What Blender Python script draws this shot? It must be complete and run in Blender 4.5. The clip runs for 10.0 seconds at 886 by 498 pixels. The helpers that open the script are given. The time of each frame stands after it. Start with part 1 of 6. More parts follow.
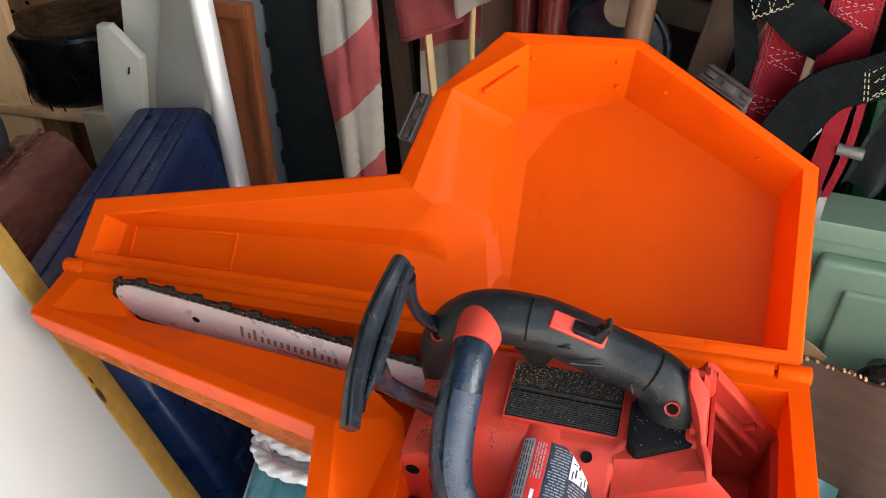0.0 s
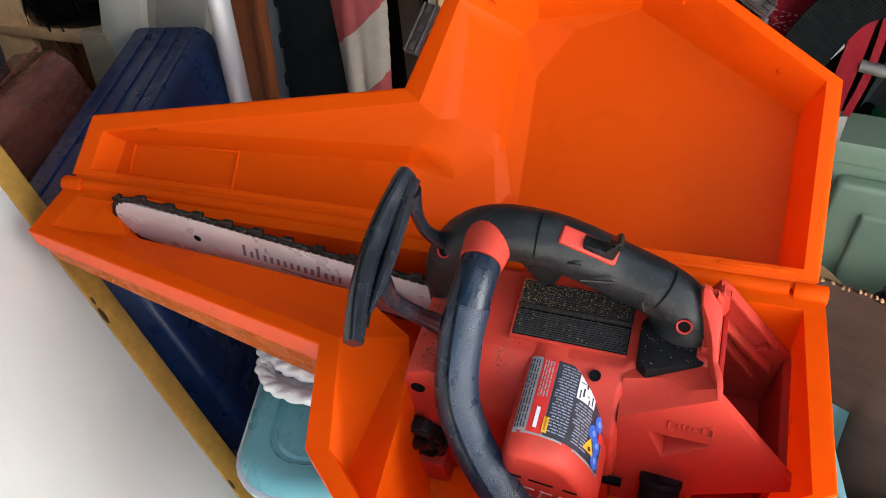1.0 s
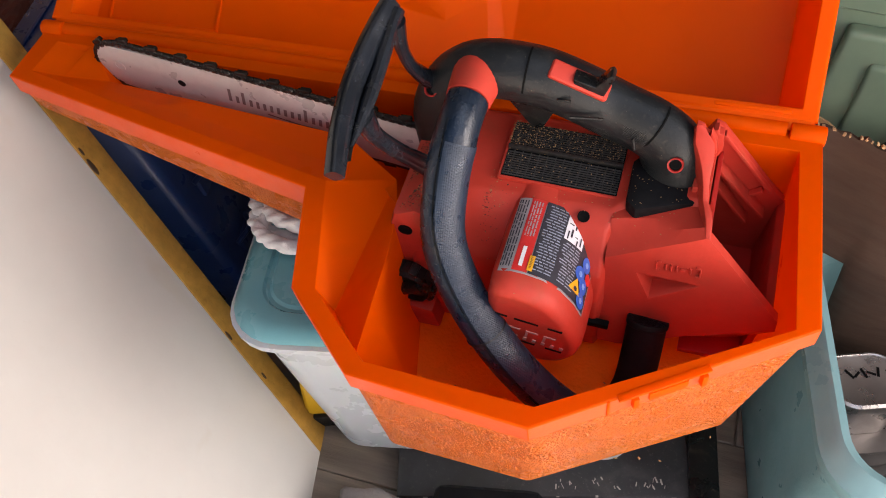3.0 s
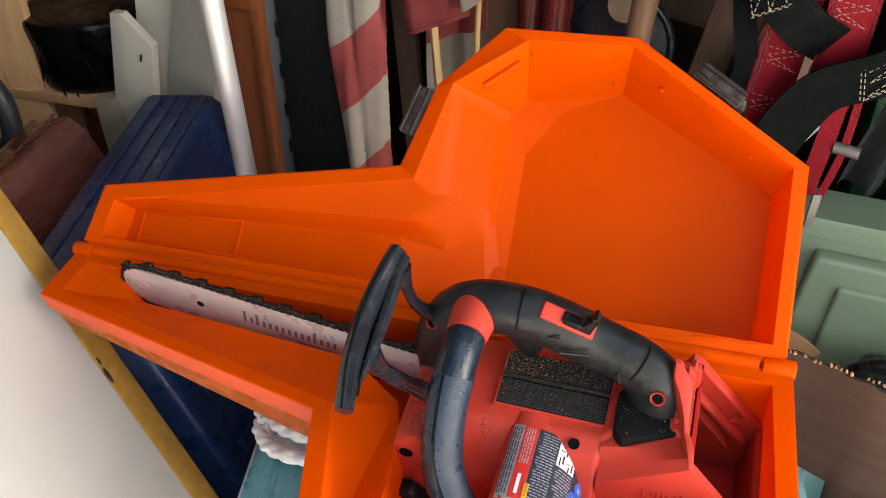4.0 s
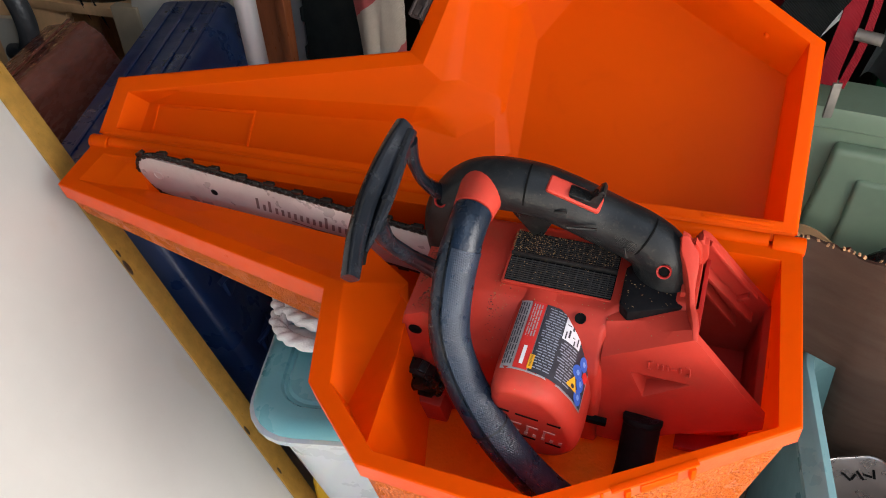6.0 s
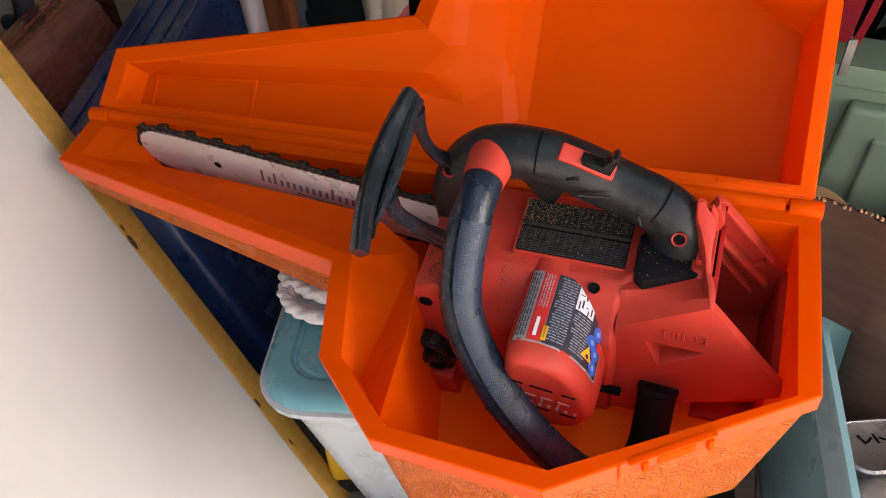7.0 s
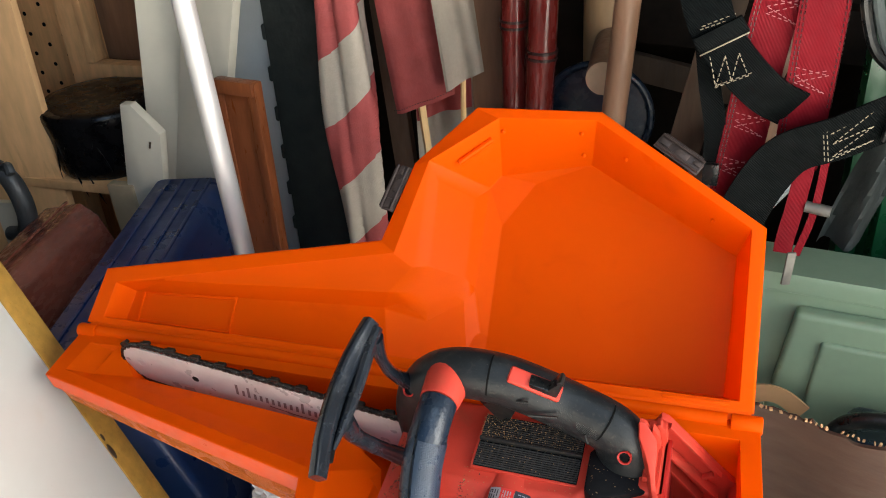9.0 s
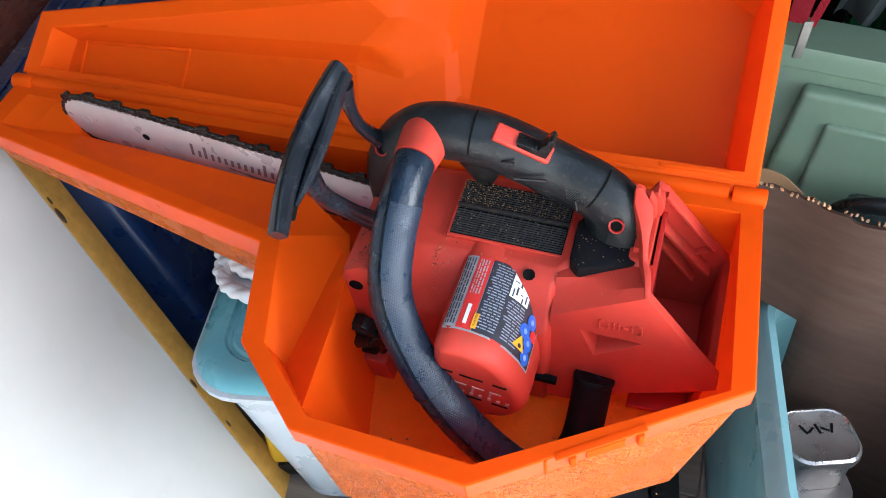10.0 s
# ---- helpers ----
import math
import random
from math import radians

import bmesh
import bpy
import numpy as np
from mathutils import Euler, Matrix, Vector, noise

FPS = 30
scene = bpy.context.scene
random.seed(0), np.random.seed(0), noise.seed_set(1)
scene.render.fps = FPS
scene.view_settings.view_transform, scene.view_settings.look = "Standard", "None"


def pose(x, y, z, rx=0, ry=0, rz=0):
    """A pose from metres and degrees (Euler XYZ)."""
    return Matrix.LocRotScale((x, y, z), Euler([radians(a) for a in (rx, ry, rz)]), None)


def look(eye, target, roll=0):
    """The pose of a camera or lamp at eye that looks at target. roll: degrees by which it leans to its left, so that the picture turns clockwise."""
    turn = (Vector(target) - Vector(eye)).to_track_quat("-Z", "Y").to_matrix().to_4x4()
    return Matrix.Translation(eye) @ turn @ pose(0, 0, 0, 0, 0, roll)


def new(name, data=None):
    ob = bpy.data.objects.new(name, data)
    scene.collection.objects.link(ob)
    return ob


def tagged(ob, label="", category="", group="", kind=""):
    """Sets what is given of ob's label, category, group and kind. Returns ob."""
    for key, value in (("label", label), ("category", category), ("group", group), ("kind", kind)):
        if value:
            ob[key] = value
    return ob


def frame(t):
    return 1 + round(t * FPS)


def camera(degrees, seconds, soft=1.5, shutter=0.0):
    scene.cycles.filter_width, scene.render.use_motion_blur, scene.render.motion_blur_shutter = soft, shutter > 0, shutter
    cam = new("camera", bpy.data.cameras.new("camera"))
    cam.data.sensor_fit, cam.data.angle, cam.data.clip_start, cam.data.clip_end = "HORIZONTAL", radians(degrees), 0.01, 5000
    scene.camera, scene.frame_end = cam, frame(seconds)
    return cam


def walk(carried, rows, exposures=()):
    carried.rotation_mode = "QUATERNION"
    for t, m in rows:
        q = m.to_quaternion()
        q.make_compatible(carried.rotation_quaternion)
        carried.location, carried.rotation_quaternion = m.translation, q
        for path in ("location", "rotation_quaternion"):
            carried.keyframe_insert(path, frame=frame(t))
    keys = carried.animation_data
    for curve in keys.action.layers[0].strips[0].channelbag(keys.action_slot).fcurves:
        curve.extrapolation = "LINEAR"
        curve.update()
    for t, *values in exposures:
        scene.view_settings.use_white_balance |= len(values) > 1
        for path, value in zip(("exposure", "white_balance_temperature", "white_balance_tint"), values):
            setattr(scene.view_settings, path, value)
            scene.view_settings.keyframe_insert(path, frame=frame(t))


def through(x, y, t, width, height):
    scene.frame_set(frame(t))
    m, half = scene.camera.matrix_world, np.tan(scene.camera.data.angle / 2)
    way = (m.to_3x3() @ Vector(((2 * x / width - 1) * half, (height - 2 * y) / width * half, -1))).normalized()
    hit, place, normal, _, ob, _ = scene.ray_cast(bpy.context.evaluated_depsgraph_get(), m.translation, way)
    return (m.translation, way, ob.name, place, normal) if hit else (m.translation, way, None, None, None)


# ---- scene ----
from mathutils.bvhtree import BVHTree

cam = camera(54.22, 10.0, soft=1.0)
PATH = [
    (0, (0.2312, -0.6143, 1.0464), (-0.1406, 0.5647, 0.1968), -1.50),
    (0.5, (0.2271, -0.6097, 1.0402), (-0.1551, 0.5577, 0.1793), -1.79),
    (1, (0.2294, -0.6067, 1.0191), (-0.1379, 0.5045, 0.0809), -1.77),
    (1.5, (0.2417, -0.6101, 0.9868), (-0.1088, 0.4184, -0.0473), -2.02),
    (2, (0.2516, -0.6143, 0.9489), (-0.0788, 0.3646, -0.1386), -1.59),
    (2.2, (0.2555, -0.6124, 0.9447), (-0.0773, 0.3496, -0.1571), -2.01),
    (3.3, (0.2488, -0.6149, 1.0014), (-0.1002, 0.3828, -0.0629), -2.27),
    (3.5, (0.2490, -0.6126, 1.0105), (-0.1067, 0.4288, -0.0088), -1.80),
    (4, (0.2493, -0.6267, 1.0604), (-0.1382, 0.5355, 0.1950), -1.02),
    (4.5, (0.2514, -0.6496, 1.0815), (-0.1521, 0.5575, 0.2878), -0.40),
    (5, (0.2545, -0.6566, 1.0654), (-0.1534, 0.5394, 0.2571), -0.50),
    (5.5, (0.2650, -0.6588, 1.0402), (-0.1547, 0.4736, 0.1506), -1.49),
    (6, (0.2749, -0.6524, 1.0215), (-0.1382, 0.4297, 0.0683), -2.73),
    (6.2, (0.2800, -0.6469, 1.0135), (-0.1361, 0.4182, 0.0427), -3.35),
    (7.3, (0.2615, -0.6326, 1.0258), (-0.1460, 0.4054, 0.0225), -4.31),
    (7.5, (0.2655, -0.6275, 1.0378), (-0.1564, 0.4375, 0.0693), -4.45),
    (8, (0.2783, -0.6355, 1.0601), (-0.1631, 0.5113, 0.1999), -4.11),
    (8.5, (0.2956, -0.6472, 1.0834), (-0.1557, 0.5538, 0.3062), -3.99),
    (9, (0.3085, -0.6410, 1.0849), (-0.1412, 0.5668, 0.3175), -4.13),
    (9.5, (0.2941, -0.6145, 1.0554), (-0.1245, 0.5419, 0.1966), -4.51),
    (10, (0.2885, -0.6016, 1.0032), (-0.0666, 0.4202, -0.0359), -1.62),
]
EXPOSURES = [(0, 2.72, 6350, 7), (0.5, 2.67, 6350, 7), (1, 2.53, 6250, 10), (1.5, 2.42, 6150, 12), (2, 2.28, 6450, 13), (3.5, 2.24, 7150, 22), (4, 2.55, 6850, 11), (4.5, 2.73, 6550, 7), (5, 2.57, 6550, 7), (5.5, 2.41, 6500, 10), (6, 2.24, 6650, 13), (7.5, 2.20, 7050, 20), (8, 2.49, 6750, 12), (8.5, 2.68, 6650, 7), (9, 2.62, 6600, 7), (9.5, 2.85, 5950, 7), (10, 2.69, 5650, 7)]
walk(cam, [(t, look(eye, target, roll)) for t, eye, target, roll in PATH], EXPOSURES)

# ---- light: added lamps stand for daylight at doorway, open threshold and side opening ----
world = bpy.data.worlds.new("world")
scene.world = world
world.use_nodes = True
wn = world.node_tree.nodes
sky = wn.new("ShaderNodeTexSky")
sky.sky_type = "NISHITA"
sky.sun_disc = False
sky.sun_elevation, sky.sun_rotation = radians(84), radians(10)
wn["Background"].inputs[1].default_value = 0.035
world.node_tree.links.new(sky.outputs[0], wn["Background"].inputs[0])

sun_data = bpy.data.lights.new("sun", "SUN")
sun_data.energy, sun_data.angle, sun_data.color = 5.0, radians(0.6), (1.0, 0.94, 0.84)
sun = new("sun", sun_data)
sun.matrix_world = look((0.4, -1.4, 8.0), (1.04, -1.56, 0.0))

door_data = bpy.data.lights.new("door_daylight", "AREA")
door_data.shape, door_data.size, door_data.size_y = "RECTANGLE", 1.50, 1.30
door_data.energy, door_data.color = 3.5, (1.0, 0.97, 0.92)
door_light = new("door_daylight", door_data)
door_light.matrix_world = look((1.12, -0.90, 0.78), (1.12, 0.0, 0.78))

# Unseen overhead lamp, added to fill the inside of the case.
over_data = bpy.data.lights.new("threshold_sky", "AREA")
over_data.shape, over_data.size, over_data.size_y = "RECTANGLE", 1.70, 0.95
over_data.energy, over_data.color = 3.0, (0.66, 0.83, 1.0)
over_light = new("threshold_sky", over_data)
over_light.matrix_world = look((1.02, -0.86, 2.66), (1.02, -0.8599, 0.0))

# No side door is known; this lamp is added for light from the right.
side_data = bpy.data.lights.new("side_door_daylight", "AREA")
side_data.shape, side_data.size, side_data.size_y = "RECTANGLE", 0.80, 1.40
side_data.energy, side_data.color = 8.6, (1.0, 0.97, 0.92)
side_light = new("side_door_daylight", side_data)
side_light.matrix_world = look((1.93, -0.52, 1.15), (0.0, -0.52, 1.15))

# ---- building helpers ----
ORIGIN = {}


def thing(name, base, label, category, group="", kind="", m=None):
    """An Empty at its base; its parts are given in the frame m (the world if none)."""
    ob = new(name)
    ob.empty_display_size = 0.05
    ob.matrix_world = (m or Matrix()) @ Matrix.Translation(base)
    ORIGIN[ob] = Vector(base)
    return tagged(ob, label, category, group, kind)


def part(name, bm, material, parent, label="", smooth=35, weigh=False):
    base = ORIGIN[parent]
    bmesh.ops.translate(bm, verts=bm.verts, vec=-base)
    bmesh.ops.recalc_face_normals(bm, faces=bm.faces)
    me = bpy.data.meshes.new(name)
    bm.to_mesh(me)
    bm.free()
    me.materials.append(material)
    if smooth:
        me.polygons.foreach_set("use_smooth", [True] * len(me.polygons))
        me.set_sharp_from_angle(angle=radians(smooth))
    ob = new(name, me)
    ob.parent = parent
    ORIGIN[ob] = base
    if label:
        tagged(ob, label)
    if weigh:
        # large faces keep their own flat shading beside rounded edges
        mod = ob.modifiers.new("weighted_normal", "WEIGHTED_NORMAL")
        mod.mode, mod.weight, mod.keep_sharp = "FACE_AREA", 90, True
    return ob


def solid(name, bm, material, label, category="", kind="", group="", smooth=35):
    """A thing that is one mesh, with its origin at its lowest middle."""
    co = [v.co for v in bm.verts]
    base = Vector(((min(c.x for c in co) + max(c.x for c in co)) / 2, (min(c.y for c in co) + max(c.y for c in co)) / 2, min(c.z for c in co)))
    bmesh.ops.translate(bm, verts=bm.verts, vec=-base)
    bmesh.ops.recalc_face_normals(bm, faces=bm.faces)
    me = bpy.data.meshes.new(name)
    bm.to_mesh(me)
    bm.free()
    me.materials.append(material)
    if smooth:
        me.polygons.foreach_set("use_smooth", [True] * len(me.polygons))
        me.set_sharp_from_angle(angle=radians(smooth))
    ob = new(name, me)
    ob.location = base
    ORIGIN[ob] = base
    return tagged(ob, label, category, group, kind)


def rounded(bm, width=0.003, segs=2, angle=25, geom=None):
    edges = [e for e in (geom or bm.edges) if len(e.link_faces) == 2 and e.calc_face_angle(0) > radians(angle)]
    if edges:
        bmesh.ops.bevel(bm, geom=edges, offset=width, segments=segs, profile=0.6, affect="EDGES", clamp_overlap=True)
    return bm


def box(size, m=None, bevel=0.003, segs=2, bm=None):
    """A box whose middle is at m (a pose or a place)."""
    one = bmesh.new()
    bmesh.ops.create_cube(one, size=1)
    bmesh.ops.scale(one, vec=size, verts=one.verts)
    if bevel:
        bmesh.ops.bevel(one, geom=one.edges[:], offset=min(bevel, 0.45 * min(size)), segments=segs, profile=0.6, affect="EDGES")
    if m is not None:
        one.transform(m if isinstance(m, Matrix) else Matrix.Translation(m))
    return merged(bm, one)


def merged(bm, one):
    if bm is None:
        return one
    me = bpy.data.meshes.new("tmp")
    one.to_mesh(me)
    one.free()
    bm.from_mesh(me)
    bpy.data.meshes.remove(me)
    return bm


def prism(points, axis, a, b, bevel=0.0, bm=None, segs=2):
    """A polygon given in the two other axes, drawn out along axis from a to b."""
    one = bmesh.new()

    def place(p, v):
        return {"x": (v, p[0], p[1]), "y": (p[0], v, p[1]), "z": (p[0], p[1], v)}[axis]

    lo = [one.verts.new(place(p, a)) for p in points]
    hi = [one.verts.new(place(p, b)) for p in points]
    one.faces.new(lo), one.faces.new(hi)
    for n in range(len(lo)):
        k = (n + 1) % len(lo)
        one.faces.new((lo[n], lo[k], hi[k], hi[n]))
    bmesh.ops.recalc_face_normals(one, faces=one.faces)
    if bevel:
        rounded(one, bevel, segs, 15)
    return merged(bm, one)


def smooth_path(points, steps=6):
    """A Catmull-Rom curve through the points."""
    p = [Vector(q) for q in points]
    p = [2 * p[0] - p[1]] + p + [2 * p[-1] - p[-2]]
    out = []
    for n in range(1, len(p) - 2):
        for s in range(steps):
            u = s / steps
            a, b, c, d = p[n - 1], p[n], p[n + 1], p[n + 2]
            out.append(0.5 * ((2 * b) + (c - a) * u + (2 * a - 5 * b + 4 * c - d) * u * u + (3 * b - a - 3 * c + d) * u**3))
    out.append(p[-2])
    return out


def tube(points, radius, segs=16, bm=None, flat=1.0, up=(0, 0, 1), caps=True, wobble=None):
    """A round bar along the points; radius is a number or one for each point; flat squeezes it along its side."""
    one = bmesh.new()
    pts = [Vector(q) for q in points]
    rings = []
    side = None
    for n, q in enumerate(pts):
        way = (pts[min(n + 1, len(pts) - 1)] - pts[max(n - 1, 0)]).normalized()
        if side is None:
            side = way.cross(Vector(up))
            side = side.normalized() if side.length > 1e-4 else way.orthogonal().normalized()
        else:
            side = (side - way * side.dot(way)).normalized()
        above = side.cross(way)
        r = radius[n] if isinstance(radius, (list, tuple)) else radius
        ring = []
        for k in range(segs):
            a = 2 * math.pi * k / segs
            w = wobble(n / max(1, len(pts) - 1), a) if wobble else 1.0
            ring.append(one.verts.new(q + (side * math.cos(a) * flat + above * math.sin(a)) * r * w))
        rings.append(ring)
    for a, b in zip(rings, rings[1:]):
        for k in range(segs):
            one.faces.new((a[k], a[(k + 1) % segs], b[(k + 1) % segs], b[k]))
    if caps:
        one.faces.new(rings[0]), one.faces.new(rings[-1])
    bmesh.ops.recalc_face_normals(one, faces=one.faces)
    return merged(bm, one)


def lathe(profile, m, segs=24, bm=None):
    """A turned shape: (radius, height) pairs round the z axis of the pose m."""
    one = bmesh.new()
    rings = [[one.verts.new(m @ Vector((r * math.cos(2 * math.pi * k / segs), r * math.sin(2 * math.pi * k / segs), h))) for k in range(segs)] for r, h in profile]
    for a, b in zip(rings, rings[1:]):
        for k in range(segs):
            one.faces.new((a[k], a[(k + 1) % segs], b[(k + 1) % segs], b[k]))
    one.faces.new(rings[0]), one.faces.new(rings[-1])
    bmesh.ops.recalc_face_normals(one, faces=one.faces)
    return merged(bm, one)


def ribbon(points, across, width, thick=0.0022, steps=5, bm=None):
    """A webbing strap along the points: across gives its width direction at each point."""
    mid = smooth_path(points, steps)
    wide = [v.normalized() for v in smooth_path(across, steps)]
    one = bmesh.new()
    rings = []
    for n, q in enumerate(mid):
        way = (mid[min(n + 1, len(mid) - 1)] - mid[max(n - 1, 0)]).normalized()
        w = (wide[n] - way * wide[n].dot(way)).normalized()
        nrm = w.cross(way) * thick / 2
        w = w * width / 2
        rings.append([one.verts.new(q + v) for v in (w + nrm, w * 0.96 + nrm * 1.3, -w * 0.96 + nrm * 1.3, -w + nrm, -w - nrm, w - nrm)])
    for a, b in zip(rings, rings[1:]):
        for k in range(6):
            one.faces.new((a[k], a[(k + 1) % 6], b[(k + 1) % 6], b[k]))
    one.faces.new(rings[0]), one.faces.new(rings[-1])
    return merged(bm, one)


# ---- materials ----
def surf(name, base, rough=0.5, metal=0.0, var=0.18, big=5.0, fine=160.0, bump=0.06, tint=None, stain=0.0, stain_col=(0.05, 0.035, 0.02), stretch=(1, 1, 1), coat=0.0, per_object=0.0, spec=0.5, rough_var=0.15, sss=0.0, through=0.0, speck=0.0, speck_col=(0.25, 0.2, 0.15), thin=0.0, thin_col=(0.9, 0.2, 0.01)):
    """A plain surface with broad and fine variation, fine relief, dust specks, and stains of its own shape."""
    m = bpy.data.materials.new(name)
    m.use_nodes = True
    t = m.node_tree
    b = t.nodes["Principled BSDF"]
    b.inputs["Roughness"].default_value, b.inputs["Metallic"].default_value = rough, metal
    b.inputs["Coat Weight"].default_value, b.inputs["Specular IOR Level"].default_value = coat, spec
    if through:
        b.inputs["Transmission Weight"].default_value = through
    if sss:
        b.inputs["Subsurface Weight"].default_value = sss
        b.inputs["Subsurface Radius"].default_value = (0.01, 0.005, 0.002)
    co = t.nodes.new("ShaderNodeTexCoord")
    mp = t.nodes.new("ShaderNodeMapping")
    mp.inputs["Scale"].default_value = stretch
    t.links.new(co.outputs["Object"], mp.inputs[0])

    def noise_at(scale, detail=4.0, dist=0.0):
        n = t.nodes.new("ShaderNodeTexNoise")
        n.inputs["Scale"].default_value, n.inputs["Detail"].default_value, n.inputs["Distortion"].default_value = scale, detail, dist
        t.links.new(mp.outputs[0], n.inputs["Vector"])
        return n.outputs["Fac"]

    def ramp(fac, stops):
        r = t.nodes.new("ShaderNodeValToRGB")
        r.color_ramp.elements[0].position, r.color_ramp.elements[0].color = stops[0][0], (*stops[0][1], 1)
        r.color_ramp.elements[1].position, r.color_ramp.elements[1].color = stops[-1][0], (*stops[-1][1], 1)
        t.links.new(fac, r.inputs[0])
        return r.outputs[0]

    def mixed(fac, a, b_, kind="MIX"):
        x = t.nodes.new("ShaderNodeMix")
        x.data_type, x.blend_type = "RGBA", kind
        for val, sock in ((fac, x.inputs[0]), (a, x.inputs[6]), (b_, x.inputs[7])):
            if isinstance(val, bpy.types.NodeSocket):
                t.links.new(val, sock)
            else:
                sock.default_value = val if isinstance(val, float) else (*val, 1)
        return x.outputs[2]

    lo = [c * (1 - var) for c in base]
    hi = list(tint) if tint else [min(1, c * (1 + var)) for c in base]
    col = ramp(noise_at(big), [(0.3, lo), (0.7, hi)])
    grain = ramp(noise_at(fine * 0.4, 6.0), [(0.25, (1 - var * 0.6,) * 3), (0.75, (1.0,) * 3)])
    col = mixed(1.0, col, grain, "MULTIPLY")
    if per_object:
        oi = t.nodes.new("ShaderNodeObjectInfo")
        col = mixed(1.0, col, ramp(oi.outputs["Random"], [(0.0, (1 - per_object,) * 3), (1.0, (1.0,) * 3)]), "MULTIPLY")
    if stain:
        s = noise_at(big * 2.3, 8.0, 0.6)
        fac = ramp(s, [(0.62 - 0.1 * stain, (0.0,) * 3), (0.78, (min(1.0, 0.35 + 0.5 * stain),) * 3)])
        col = mixed(fac, col, stain_col)
    if speck:
        col = mixed(ramp(noise_at(800, 2.0), [(0.76 - 0.1 * speck, (0.0,) * 3), (0.80 - 0.1 * speck, (0.6,) * 3)]), col, speck_col)
        col = mixed(ramp(noise_at(210, 5.0), [(0.60, (0.0,) * 3), (0.80, (0.35 * speck,) * 3)]), col, speck_col)
    t.links.new(col, b.inputs["Base Color"])
    rr = ramp(noise_at(big * 3.1), [(0.3, (max(0.02, rough - rough_var),) * 3), (0.75, (min(1, rough + rough_var),) * 3)])
    t.links.new(rr, b.inputs["Roughness"])
    if bump:
        bp = t.nodes.new("ShaderNodeBump")
        bp.inputs["Strength"].default_value, bp.inputs["Distance"].default_value = min(1.0, bump * 4), 0.0012
        t.links.new(noise_at(fine, 3.0), bp.inputs["Height"])
        t.links.new(bp.outputs[0], b.inputs["Normal"])
    if thin:
        # daylight soaks through the moulded wall
        tl = t.nodes.new("ShaderNodeBsdfTranslucent")
        tl.inputs["Color"].default_value = (*thin_col, 1)
        mx = t.nodes.new("ShaderNodeMixShader")
        mx.inputs[0].default_value = thin
        t.links.new(b.outputs[0], mx.inputs[1])
        t.links.new(tl.outputs[0], mx.inputs[2])
        t.links.new(mx.outputs[0], t.nodes["Material Output"].inputs["Surface"])
    return m


def relief(m, kind, scale, strength, distance=0.001, rot=(0, 0, 0), stretch=(1, 1, 1), loose=1.0):
    """Swaps a material's fine relief for a regular one: voronoi (leather grain) or waves (ribs, weave)."""
    t = m.node_tree
    b = t.nodes["Principled BSDF"]
    co = t.nodes.new("ShaderNodeTexCoord")
    mp = t.nodes.new("ShaderNodeMapping")
    mp.inputs["Rotation"].default_value = [radians(a) for a in rot]
    mp.inputs["Scale"].default_value = stretch
    t.links.new(co.outputs["Object"], mp.inputs[0])
    if kind == "voronoi":
        x = t.nodes.new("ShaderNodeTexVoronoi")
        x.feature = "SMOOTH_F1"
        x.inputs["Randomness"].default_value = loose
        out = x.outputs["Distance"]
    elif kind == "noise":
        x = t.nodes.new("ShaderNodeTexNoise")
        x.inputs["Detail"].default_value, x.inputs["Distortion"].default_value, x.inputs["Roughness"].default_value = 2.0, loose, 0.45
        out = x.outputs["Fac"]
    else:
        x = t.nodes.new("ShaderNodeTexWave")
        x.inputs["Distortion"].default_value = 0.3
        out = x.outputs["Fac"]
    x.inputs["Scale"].default_value = scale
    t.links.new(mp.outputs[0], x.inputs["Vector"])
    bp = t.nodes.new("ShaderNodeBump")
    bp.inputs["Strength"].default_value, bp.inputs["Distance"].default_value = strength, distance
    t.links.new(out, bp.inputs["Height"])
    t.links.new(bp.outputs[0], b.inputs["Normal"])
    return m


ORANGE = surf("orange_plastic", (0.84, 0.104, 0.002), 0.32, spec=0.05, var=0.04, big=7, fine=260, bump=0.015, rough_var=0.05, stain=0.05, stain_col=(0.55, 0.05, 0.004), thin=0.40, thin_col=(0.94, 0.17, 0.003))
# Grained floor's yellower orange holds the glow of light through the walls.
ORANGE_GRAIN_LIT = relief(surf("orange_grained_lit_plastic", (0.93, 0.20, 0.008), 0.42, spec=0.25, var=0.06, big=9, thin=0.55, thin_col=(0.97, 0.26, 0.008)), "noise", 300, 0.8, 0.004, loose=0.0)
# Outer wall's paler orange: outdoor light on it, put into the base colour.
ORANGE_WALL_LIT = relief(surf("orange_lit_wall_plastic", (0.90, 0.225, 0.026), 0.28, spec=0.7, var=0.05, big=9, thin=0.36, thin_col=(0.97, 0.24, 0.008)), "noise", 360, 1.0, 0.010, loose=0.0)
# Scuffs, plus the lip's pale outdoor sheen put into the base colour.
ORANGE_SCUFF_SHEEN = surf("scuffed_orange_sheen_plastic", (0.84, 0.110, 0.028), 0.42, spec=0.4, var=0.06, big=14, fine=320, bump=0.05, stain=0.25, stain_col=(0.50, 0.09, 0.045), thin=0.20, thin_col=(0.90, 0.14, 0.004))
SAW_RED = surf("red_plastic", (0.50, 0.044, 0.026), 0.50, var=0.1, big=12, fine=320, bump=0.04, stain=0.12, stain_col=(0.25, 0.07, 0.035), spec=0.25, speck=0.5, speck_col=(0.20, 0.07, 0.035))
